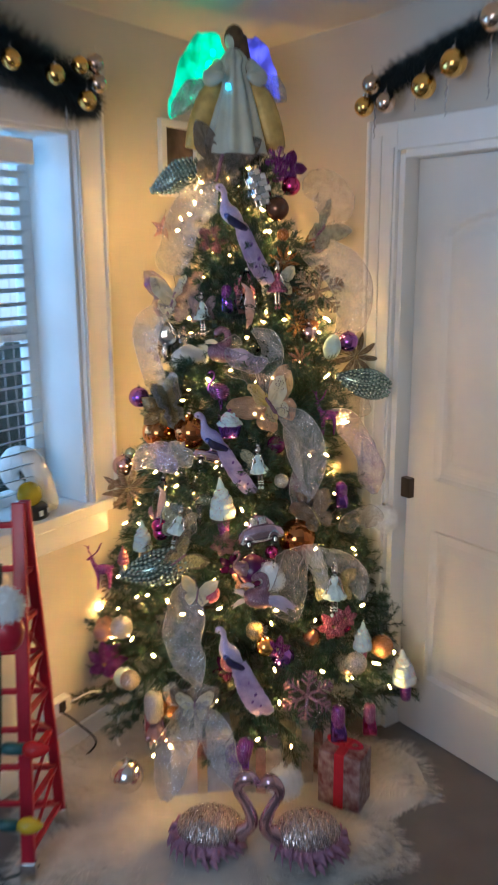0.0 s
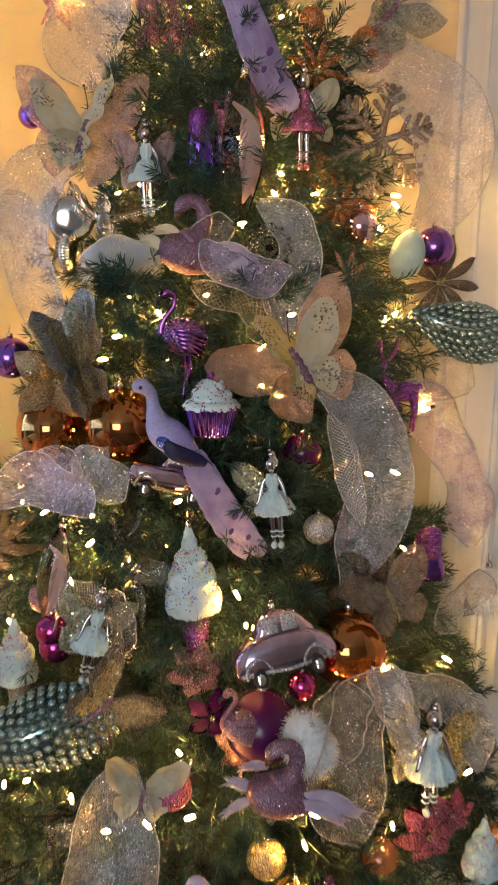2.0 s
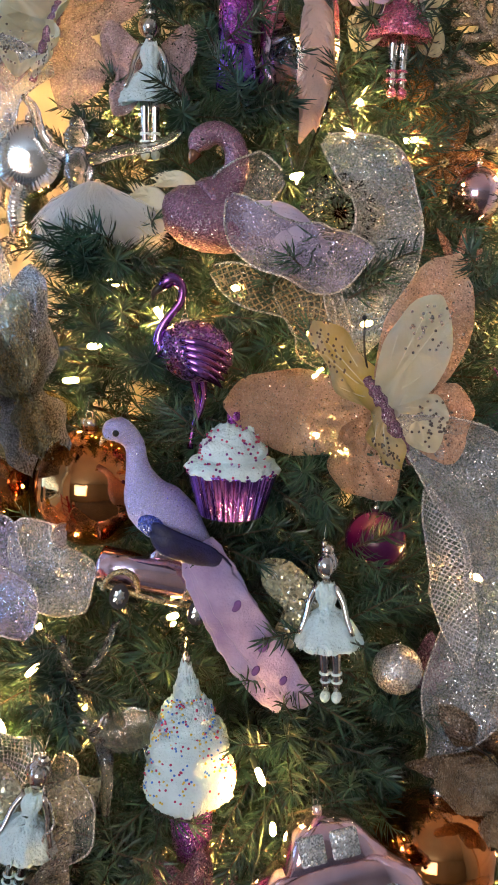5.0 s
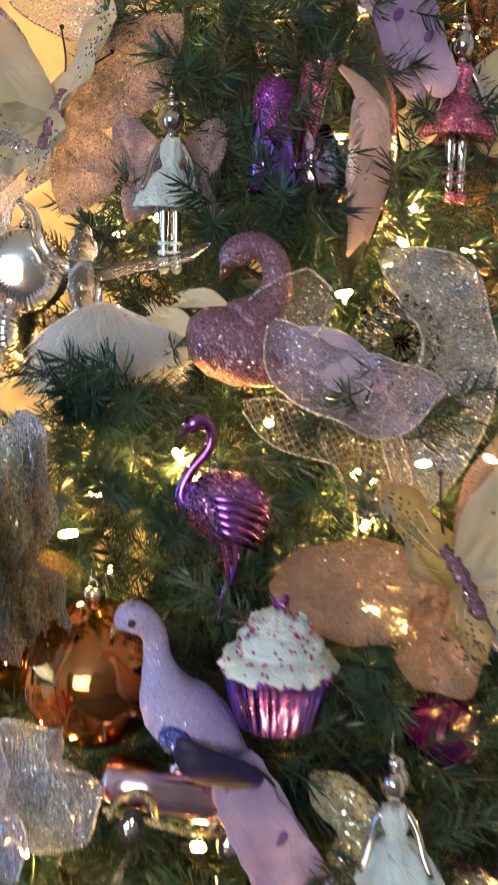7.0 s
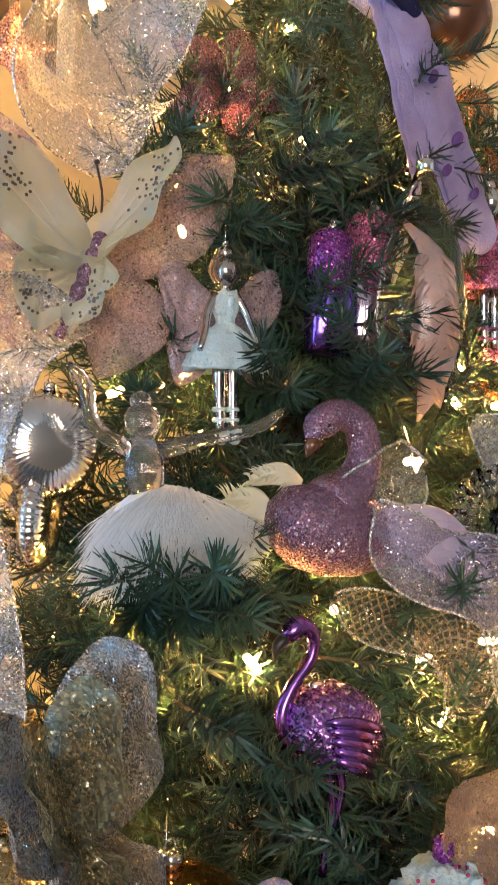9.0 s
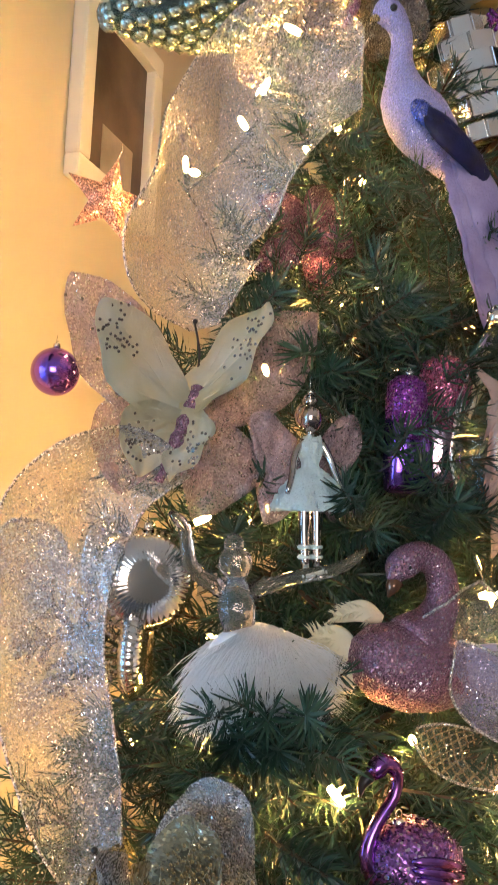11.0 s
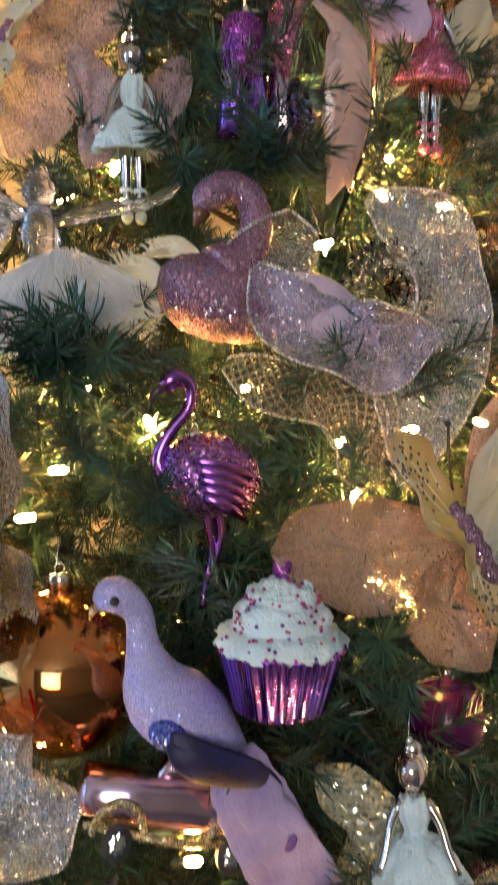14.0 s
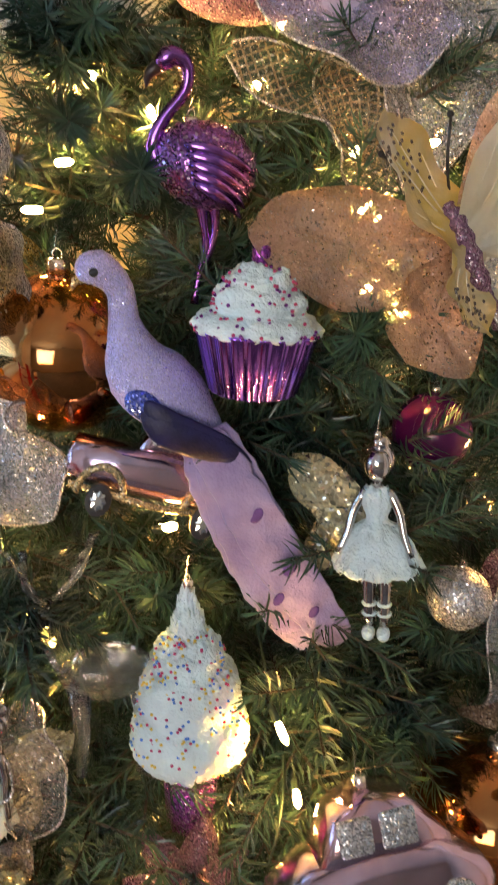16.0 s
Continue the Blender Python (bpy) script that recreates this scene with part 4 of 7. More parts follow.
def butterfly(at, size, roll, outer, inner, label, body="plum_glitter", turn=0.0, tip=0.0, spots=True, panel=0.8, fold=(12, 12), lift=(0, 0), swing=(0, 0), panel_swing=(0, 0), inner_left=""):
    """fold: degrees by which the (left, right) wings swing towards the viewer; lift: how far their panels swing on;
    swing, panel_swing: degrees by which upper wings and panels turn clockwise about the body."""
    ob = ornament("butterfly_ornament", at, size, label, "butterfly ornament", roll, turn, tip)
    rr = random.Random(int(at[2] * 1000))
    for sg in (-1, 1):
        side = 0 if sg < 0 else 1
        for shape, nm in ((UPPER, "upper_wing"), (LOWER, "lower_wing")):
            upper = 1.0 if shape is UPPER else 0.3
            hinge = Matrix.Rotation(radians(-sg * fold[side]), 4, "Z") @ Matrix.Rotation(radians(swing[side] * upper), 4, "Y")
            over = Matrix.Rotation(radians(-sg * (fold[side] + lift[side])), 4, "Z") @ Matrix.Rotation(radians(panel_swing[side] * upper), 4, "Y")
            bm = bmesh.new()
            wing_shape(bm, [(x * sg, z) for x, z in shape], 0.008, -0.05, 0.02, 0.05)
            bmesh.ops.transform(bm, matrix=hinge, verts=bm.verts[:])
            w = part(nm, bm, M[outer], ob)
            bm = bmesh.new()
            k = panel if shape is UPPER else panel * 0.95
            wing_shape(bm, [(x * sg * k, z * k) for x, z in shape], 0.006, -0.05, -0.015, 0.03)
            bmesh.ops.transform(bm, matrix=over, verts=bm.verts[:])
            pn = part("wing_panel", bm, M[inner_left or inner] if sg < 0 else M[inner], w)
            ray_ends = [(shape[j][0] * sg * k * 0.86, shape[j][1] * k * 0.86) for j in (1, 2, 3, 4, 5)]
            for x, z in ray_ends:
                bm = bmesh.new()
                tube(bm, [over @ Vector((0.015 * sg, -0.02, 0.02 if shape is UPPER else -0.03)), over @ Vector((x * 0.55, -0.034, z * 0.55)), over @ Vector((x, -0.052, z))], [0.004, 0.003, 0.001], 5)
                part("vein", bm, M[inner], pn)
            if spots:
                bm = bmesh.new()
                many = inner == "wing_gold"
                cx, cz = sum(x for x, z in shape) / 8, sum(z for x, z in shape) / 8
                for q in range(260 if many else 46):
                    far = rr.uniform(0.35, 1.25) if many else rr.uniform(1.02, 1.36)
                    x, z = cx * far * (k / 0.8) + rr.gauss(0, 0.05), cz * far * (k / 0.8) + rr.gauss(0, 0.055)
                    m = over @ pose(x * sg, -0.062, z, 90, 0, 0)
                    lathe(bm, [(0.0062, 0), (0.0062, 0.003), (0.0025, 0.001)], 8, m)
                tagged(part("sequin_scatter", bm, M["gold_glitter" if many else "sequin"], w), kind="stuff")
    bm = bmesh.new()
    tube(bm, smooth_path([(0, -0.05, 0.15), (0, -0.075, 0.08), (0, -0.075, -0.08), (0, -0.05, -0.30)], 24), [0.024 * (0.5 + 0.9 * math.sin(math.pi * (0.12 + 0.8 * i / 24)) + 0.22 * math.sin(i * 1.9)) for i in range(25)], 12)
    part("body", bm, M[body], ob)
    for sg in (-1, 1):
        bm = bmesh.new()
        tube(bm, smooth_path([(0.01 * sg, -0.04, 0.12), (0.05 * sg, -0.06, 0.26), (0.12 * sg, -0.05, 0.38)], 8), 0.005, 5)
        ball(bm, (0.12 * sg, -0.05, 0.385), 0.012, u=8, v=6)
        part("antenna", bm, M["black"], ob)
    return ob


def fairy(at, size, roll=0.0, wings="wing_gold", skirt="icing", label="silver fairy ornament in a frosted white tutu", turn=0.0, sides=(-1, 1), spread=1.0):
    """A small figure: one plain mesh. sides: which wings show; spread: how large they are."""
    a, b, c, d = bmesh.new(), bmesh.new(), bmesh.new(), bmesh.new()
    ball(a, (0, 0, 0.41), 0.068, 0.9, 0.9, 1.12)
    ball(a, (0, 0.03, 0.42), 0.078, 0.95, 0.8, 1.05)
    ball(a, (0.01, 0.03, 0.50), 0.042)
    for v in a.verts:
        v.co += v.co.normalized() * 0.006 * noise.noise(v.co * 45)
    tube(a, [(0, 0, 0.37), (0, 0, 0.30)], 0.022, 8)
    for sg in (-1, 1):
        tube(a, smooth_path([(0.05 * sg, 0, 0.295), (0.10 * sg, -0.02, 0.20), (0.125 * sg, -0.05, 0.10), (0.16 * sg, -0.08, 0.02)], 8), [0.024, 0.023, 0.022, 0.02, 0.019, 0.018, 0.017, 0.016, 0.014], 8)
    for x in (-0.034, 0.036):
        tube(a, smooth_path([(x, 0, -0.02), (x, 0, -0.18), (x * 0.9, -0.01, -0.36)], 8), [0.034, 0.034, 0.033, 0.031, 0.029, 0.028, 0.027, 0.025, 0.022], 10)
    lathe(b, rounded([(0.055, 0.31), (0.075, 0.275), (0.07, 0.22), (0.052, 0.165), (0.10, 0.12), (0.165, 0.06), (0.205, 0.0), (0.225, -0.055), (0.20, -0.07), (0.10, -0.045)], 34), 72, None, 0.055, 9)
    for v in b.verts:
        v.co *= 1 + 0.07 * noise.noise(v.co * 20) + 0.06 * noise.noise(v.co * 60)
        v.co.y *= 0.75
        v.co.x *= 0.88
    rr = random.Random(14)
    for k in range(1100):
        an, t = rr.uniform(0, 2 * math.pi), rr.random()
        r = 0.07 + 0.13 * t
        p = Vector((r * 0.88 * math.cos(an), r * 0.75 * math.sin(an), 0.14 - 0.18 * t))
        w = Vector((math.cos(an), math.sin(an), rr.uniform(-1.6, -0.3))).normalized() * rr.uniform(0.03, 0.055)
        tube(b, [p, p + w * 0.6, p + w], [0.006, 0.005, 0.001], 3)
    for x in (-0.034, 0.034):
        for z in (-0.25, -0.30):
            lathe(b, [(0.028, z - 0.012), (0.036, z), (0.028, z + 0.012)], 14, pose(x, 0, 0))
        ball(b, (x, -0.03, -0.385), 0.036, 0.85, 1.3, 0.95, 14, 10)
    for sg in sides:
        k = sg * spread
        wing_shape(c, [(0.03 * sg, 0.22), (0.14 * k, 0.36), (0.30 * k, 0.44), (0.37 * k, 0.36), (0.33 * k, 0.20), (0.24 * k, 0.10), (0.31 * k, 0.0), (0.27 * k, -0.13), (0.11 * k, -0.06)], 0.008, -0.03, 0.07, 0.04)
    lathe(d, [(0.018, 0.53), (0.018, 0.56)], 10)
    tube(d, [(0, 0, 0.56), (0.01, 0.03, 0.66)], 0.004, 5)
    return merged("fairy_ornament", [(a, M["skin_silver"]), (b, M[skirt]), (c, M[wings]), (d, M["cap"])], at, size, label, "fairy ornament", roll, turn)


def ice_cream(at, size, roll=0.0, cup="purple_glitter", label="white frosted ice cream ornament on a purple glitter cone", top="icing"):
    ob = ornament("ice_cream_ornament", at, size, label, "ice cream ornament", roll)
    prof = [(0.10, -0.17), (0.185, -0.155), (0.21, -0.08), (0.195, -0.01), (0.17, 0.02), (0.18, 0.09), (0.155, 0.16), (0.115, 0.19), (0.12, 0.25), (0.09, 0.30), (0.06, 0.33), (0.055, 0.38), (0.03, 0.45), (0.022, 0.49)]
    bm = bmesh.new()
    lathe(bm, rounded(prof, 84), 96)
    bumpy(bm, 16, 0.06)
    bumpy(bm, 75, 0.06)
    part("frosting", bm, M[top], ob)
    bm = bmesh.new()
    lathe(bm, [(0.055, -0.5), (0.085, -0.48), (0.10, -0.17)], 20, None, 0.05, 10)
    part("cone", bm, M[cup], ob)
    rr = random.Random(5)
    for mt in ("sprinkle_red", "sprinkle_blue", "sprinkle_yellow"):
        pts = []
        for k in range(95):
            i, t, a = rr.randrange(0, 10), rr.random(), rr.uniform(math.pi, 2 * math.pi)
            r = prof[i][0] + (prof[i + 1][0] - prof[i][0]) * t + 0.004
            pts.append((r * math.cos(a), r * math.sin(a), prof[i][1] + (prof[i + 1][1] - prof[i][1]) * t))
        sprinkle_part(ob, pts, M[mt], 0.0062)
    hook(ob, 0.49, 0.022)
    return ob


def loft(bm, stations, seg=20, power=0.62):
    """Rounded-square sections along x: (x, z low, z high, half width)."""
    rings = []
    for x, lo, hi, w in stations:
        ring = []
        for k in range(seg):
            a = 2 * math.pi * k / seg
            cy, cz = math.cos(a), math.sin(a)
            ring.append(bm.verts.new((x, w * math.copysign(abs(cy) ** power, cy), (lo + hi) / 2 + (hi - lo) / 2 * math.copysign(abs(cz) ** power, cz))))
        rings.append(ring)
    for a, b in zip(rings, rings[1:]):
        for i in range(seg):
            bm.faces.new((a[i], a[(i + 1) % seg], b[(i + 1) % seg], b[i]))
    bm.faces.new(rings[0][::-1])
    bm.faces.new(rings[-1])


def car(at, size, roll=0.0, truck=False, turn=0.0, label="", tip=-20.0):
    ob = ornament("car_ornament", at, size, label, "car ornament", roll, turn, tip)
    ob.matrix_world = ob.matrix_world @ Matrix.Diagonal((1, 1, 1.3, 1))
    bm = bmesh.new()
    if truck:
        loft(bm, [(-0.5, -0.02, 0.06, 0.12), (-0.47, -0.06, 0.12, 0.16), (-0.2, -0.08, 0.13, 0.17), (-0.02, -0.08, 0.15, 0.17), (0.3, -0.08, 0.13, 0.17), (0.48, -0.07, 0.10, 0.16), (0.5, -0.03, 0.05, 0.12)])
        loft(bm, [(-0.14, 0.10, 0.15, 0.13), (-0.06, 0.10, 0.27, 0.15), (0.05, 0.10, 0.31, 0.155), (0.17, 0.10, 0.30, 0.15), (0.24, 0.10, 0.16, 0.13)])
    else:
        loft(bm, [(-0.5, -0.06, 0.0, 0.1), (-0.46, -0.1, 0.08, 0.17), (-0.3, -0.12, 0.16, 0.2), (-0.05, -0.12, 0.18, 0.21), (0.25, -0.12, 0.17, 0.2), (0.44, -0.1, 0.08, 0.17), (0.5, -0.06, 0.0, 0.1)])
        loft(bm, [(-0.26, 0.1, 0.16, 0.14), (-0.17, 0.1, 0.29, 0.17), (-0.02, 0.1, 0.345, 0.175), (0.15, 0.1, 0.32, 0.17), (0.32, 0.1, 0.17, 0.13)])
    part("car_body", bm, M["rose_foil"], ob)
    for x0, x1 in ((-0.17, -0.02), (0.01, 0.17)):
        bm = bmesh.new()
        z0, z1 = (0.15, 0.255) if truck else (0.17, 0.29)
        if truck and x1 > 0.1:
            x1 = 0.15
        if truck:
            x0 = max(x0, -0.09)
        box(bm, x0, x1, -0.185 if not truck else -0.168, -0.14, z0, z1, 0.02)
        part("window", bm, M["silver_glitter"], ob, "glittered side window")
    for x in (-0.29, 0.27):
        bm = bmesh.new()
        m = pose(x, -0.18, -0.11, 90, 0, 0)
        lathe(bm, [(0.04, -0.03), (0.066, -0.025), (0.07, 0.0), (0.066, 0.035), (0.04, 0.04)], 24, m)
        wheel = part("wheel", bm, M["tyre"], ob, smooth=False)
        bm = bmesh.new()
        lathe(bm, [(0.040, 0.03), (0.038, 0.05), (0.02, 0.054)], 16, m, 0.12, 8)
        part("hub", bm, M["silver"], wheel, "small pale spoked hub", smooth=False)
        bm = bmesh.new()
        tube(bm, [(x + 0.125 * math.cos(a), -0.185, -0.10 + 0.125 * math.sin(a)) for a in [math.pi * k / 10 for k in range(11)]], 0.018, 8)
        part("mudguard", bm, M["gold_glitter" if truck else "silver_glitter"], ob)
    bm = bmesh.new()
    tube(bm, [(-0.46, -0.17, -0.07), (0.0, -0.205, -0.09), (0.46, -0.17, -0.07)], 0.014, 8)
    part("running_board", bm, M["gold_glitter" if truck else "silver_glitter"], ob)
    hook(ob, 0.33, 0.03)
    return ob


def pinecone(at, size, roll=0.0, mat="pinecone", label="sea-green pearly pine cone ornament", turn=0.0):
    ob = ornament("pinecone_ornament", at, size, label, "pine cone ornament", roll, turn)
    verts_bm = bmesh.new()
    rows_n = 15
    for j in range(rows_n):
        s = j / (rows_n - 1)
        r = 0.235 * math.sin(math.pi * (0.10 + 0.86 * s) ** 0.8) + 0.015
        n = max(6, int(r * 84))
        for k in range(n):
            a = 2 * math.pi * (k + 0.5 * (j % 2)) / n
            m = pose(r * math.cos(a), r * math.sin(a), 0.48 - 0.96 * s, 0, 0, math.degrees(a)) @ pose(0, 0, 0, 0, 40, 0)
            made = bmesh.ops.create_icosphere(verts_bm, subdivisions=1, radius=0.036)["verts"]
            for v in made:
                v.co = m @ Vector((v.co.x * 0.9, v.co.y * 0.9, v.co.z * 1.25))
    tagged(part("scale_cover", verts_bm, M[mat], ob), kind="stuff")
    bm = bmesh.new()
    lathe(bm, [(0.02, 0.46), (0.10, 0.36), (0.18, 0.1), (0.175, -0.1), (0.09, -0.36), (0.02, -0.46)], 20)
    part("core", bm, M[mat], ob)
    return ob


def star(at, size, mat, roll=0.0, label="copper glitter star ornament", points=5, inner=0.42):
    ob = ornament("star_ornament", at, size, label, "star ornament", roll)
    bm = bmesh.new()
    rim = []
    for k in range(points * 2):
        a = math.pi / 2 + math.pi * k / points
        r = 0.5 if k % 2 == 0 else 0.5 * inner
        rim.append(bm.verts.new((r * math.cos(a), 0, r * math.sin(a))))
    f, b = bm.verts.new((0, -0.08, 0)), bm.verts.new((0, 0.08, 0))
    for i in range(len(rim)):
        bm.faces.new((rim[i], rim[(i + 1) % len(rim)], f))
        bm.faces.new((rim[(i + 1) % len(rim)], rim[i], b))
    part("star_body", bm, M[mat], ob, smooth=False)
    bm = bmesh.new()
    tube(bm, [(0, 0, 0.49), (0.02, 0.02, 0.62), (0.0, 0.08, 0.72)], 0.01, 5)
    part("loop", bm, M["cap"], ob)
    return ob


def snowflake(at, size, mat, roll=0.0, label="glittered snowflake ornament", arms=6):
    ob = ornament("snowflake_ornament", at, size, label, "snowflake ornament", roll)
    for k in range(arms):
        bm = bmesh.new()
        d = Matrix.Rotation(2 * math.pi * k / arms, 4, "Y")
        tube(bm, [d @ Vector((0, 0, 0)), d @ Vector((0, 0, 0.5))], [0.034, 0.026], 7)
        for z, ln in ((0.2, 0.16), (0.32, 0.14), (0.42, 0.08)):
            for sg in (-1, 1):
                tube(bm, [d @ Vector((0, 0, z)), d @ Vector((sg * ln * 0.8, 0, z + ln * 0.7))], [0.026, 0.022], 6)
                ball(bm, d @ Vector((sg * ln * 0.8, 0, z + ln * 0.7)), 0.027, u=8, v=6)
        part("arm", bm, M[mat], ob)
    return ob


def ribbed_disc(at, size, roll=0.0, turn=0.0, label="ribbed clear glass disc ornament"):
    ob = ornament("glass_ornament", at, size, label, "glass ornament", roll, turn)
    bm = bmesh.new()
    lathe(bm, [(0.03, -0.16), (0.2, -0.15), (0.42, -0.11), (0.5, 0.0), (0.42, 0.11), (0.2, 0.15), (0.03, 0.16)], 120, pose(0, 0, 0, 90, 0, 0), 0.025, 40)
    part("globe", bm, M["silver"], ob)
    hook(ob, 0.5, 0.05)
    return ob


def boot(at, size, mat="purple_foil", cuff="purple_glitter", roll=0.0, label="purple foil boot ornament with a glitter cuff"):
    ob = ornament("boot_ornament", at, size, label, "boot ornament", roll)
    bm = bmesh.new()
    loft(bm, [(-0.2, -0.48, 0.12, 0.06), (-0.17, -0.5, 0.18, 0.12), (0.0, -0.5, 0.18, 0.14), (0.12, -0.5, 0.16, 0.13), (0.17, -0.5, -0.1, 0.12), (0.2, -0.5, -0.2, 0.10)], 16, 0.75)
    part("boot_foot", bm, M[mat], ob)
    bm = bmesh.new()
    lathe(bm, [(0.15, -0.05), (0.175, 0.0), (0.18, 0.3), (0.165, 0.44), (0.09, 0.5)], 20, pose(-0.02, 0, 0))
    part("cuff", bm, M[cuff], ob)
    hook(ob, 0.5, 0.04)
    return ob


def glass_drop(at, size, roll=0.0, label="clear glass drop ornament with a blush feather inside"):
    ob = ornament("glass_ornament", at, size, label, "glass ornament", roll)
    bm = bmesh.new()
    lathe(bm, [(0.004, -0.5), (0.03, -0.42), (0.11, -0.2), (0.15, 0.0), (0.13, 0.2), (0.06, 0.4), (0.03, 0.48)], 28)
    part("globe", bm, M["clear"], ob)
    rr = random.Random(2)
    bm = bmesh.new()
    tube(bm, smooth_path([(-0.06, 0, 0.3), (0.02, 0, 0.2), (0.05, 0, 0.0), (0.03, 0, -0.2), (0.0, 0, -0.33)], 12), [0.01, 0.015, 0.022, 0.03, 0.036, 0.04, 0.042, 0.042, 0.04, 0.034, 0.026, 0.014, 0.004], 10, 0.3)
    feather_tuft(bm, (0.03, 0, 0.22), (0, 0, -1), 0.55, 0.09, rr, 90)
    part("feather", bm, M["blush"], ob)
    hook(ob, 0.48, 0.03)
    return ob


def reindeer(at, size, mat, roll=0.0, label="", turn=0.0):
    """A small figure: one plain mesh."""
    a = bmesh.new()
    ball(a, (0.05, 0, -0.05), 0.14, 1.35, 0.75, 0.8)
    tube(a, smooth_path([(-0.08, 0, -0.02), (-0.15, 0, 0.1), (-0.17, 0, 0.2)], 6), [0.07, 0.06, 0.05, 0.045, 0.045, 0.045, 0.045], 10)
    tube(a, smooth_path([(-0.15, 0, 0.22), (-0.21, 0, 0.2), (-0.27, 0, 0.16)], 5), [0.05, 0.048, 0.042, 0.034, 0.028, 0.018], 10)
    for x, y in ((-0.06, -0.05), (-0.08, 0.05), (0.17, -0.05), (0.19, 0.05)):
        tube(a, [(x, y, -0.1), (x + 0.01, y, -0.28), (x - 0.01, y, -0.48)], [0.045, 0.026, 0.02], 8)
    for sg in (-1, 1):
        tube(a, smooth_path([(-0.15, sg * 0.02, 0.25), (-0.13 + sg * 0.09, sg * 0.05, 0.35), (-0.1 + sg * 0.12, sg * 0.06, 0.5)], 6), 0.014, 6)
        for s, ln in ((0.33, 0.1), (0.40, 0.1), (0.46, 0.07)):
            x = -0.13 + sg * (0.02 + (s - 0.25) * 0.5)
            tube(a, [(x, sg * 0.05, s), (x + sg * 0.05, sg * 0.05, s + ln * 0.8)], [0.012, 0.007], 5)
    ball(a, (0.24, 0, 0.0), 0.035, u=8, v=6)
    return merged("reindeer_ornament", [(a, M[mat])], at, size, label, "reindeer ornament", roll, turn)


def fur_cloud(bm, c, sx, sy, sz, n, length, rr, down=0.5, r=0.004):
    for k in range(n):
        d = Vector((rr.gauss(0, 1), rr.gauss(0, 1), rr.gauss(0, 1))).normalized()
        p = Vector(c) + Vector((d.x * sx, d.y * sy, d.z * sz)) * rr.uniform(0.75, 1)
        w = (d + Vector((rr.uniform(-0.3, 0.3), rr.uniform(-0.3, 0.3), rr.uniform(-0.2, 0.2) - down))).normalized()
        ln = length * rr.uniform(0.6, 1.2)
        tube(bm, [p, p + w * ln * 0.6, p + (w + Vector((0, 0, -0.3 * down))) * ln], [r, r * 0.8, r * 0.1], 3)


def dancer(at, size, roll=0.0, label="clear glass dancer ornament in a white feather skirt"):
    """A small figure: one plain mesh."""
    a, b = bmesh.new(), bmesh.new()
    ball(a, (-0.09, 0, 0.38), 0.065)
    ball(a, (-0.09, 0.02, 0.45), 0.04)
    tube(a, [(-0.09, 0, 0.33), (-0.08, 0, 0.22), (-0.06, 0, 0.12)], [0.04, 0.075, 0.06], 12)
    tube(a, smooth_path([(-0.14, 0, 0.28), (-0.26, 0, 0.36), (-0.30, -0.02, 0.50), (-0.36, -0.02, 0.56)], 8), [0.035, 0.032, 0.03, 0.03, 0.028, 0.026, 0.024, 0.02, 0.012], 8)
    tube(a, smooth_path([(-0.03, 0, 0.27), (0.15, -0.02, 0.33), (0.33, -0.03, 0.37), (0.45, -0.03, 0.45)], 8), [0.035, 0.032, 0.03, 0.03, 0.028, 0.026, 0.024, 0.02, 0.012], 8)
    rr = random.Random(11)
    ball(b, (0.0, 0.0, -0.02), 0.195, 1.02, 0.78, 0.92, 36, 24)
    for k in range(9000):
        s = rr.random()
        p = Vector((-0.16 + 0.34 * s, -0.13 * math.sin(math.pi * s) + rr.uniform(-0.04, 0.10), 0.06 + 0.08 * math.sin(math.pi * s) + rr.uniform(-0.14, 0.02)))
        w = Vector((-0.45 + 1.5 * s * s + rr.uniform(-0.3, 0.3), rr.uniform(-0.5, 0.15), -0.75 + 0.25 * s + rr.uniform(-0.3, 0.35))).normalized()
        ln = rr.uniform(0.12, 0.25)
        q = p + w * ln * 0.6
        tube(b, [p, q, q + (w + Vector((0.25 * s, 0.05, -0.35))).normalized() * ln * 0.4], [0.0021, 0.0018, 0.0004], 3)
    return merged("dancer_ornament", [(a, M["cut_glass"]), (b, M["white_plush"])], at, size, label, "dancer ornament", roll)


def pompom(at, size, label, mat="white_plush", roll=0.0):
    ob = ornament("pompom_ornament", at, size, label, "pompom ornament", roll)
    rr = random.Random(int(at[0] * 999) + 7)
    bm = bmesh.new()
    ball(bm, (0, 0, 0), 0.33, 1, 0.9, 1, 18, 12)
    fur_cloud(bm, (0, 0, 0), 0.33, 0.3, 0.33, 1800, 0.17, rr, 0.3, 0.0045)
    part("fluff", bm, M[mat], ob)
    hook(ob, 0.4, 0.05)
    return ob


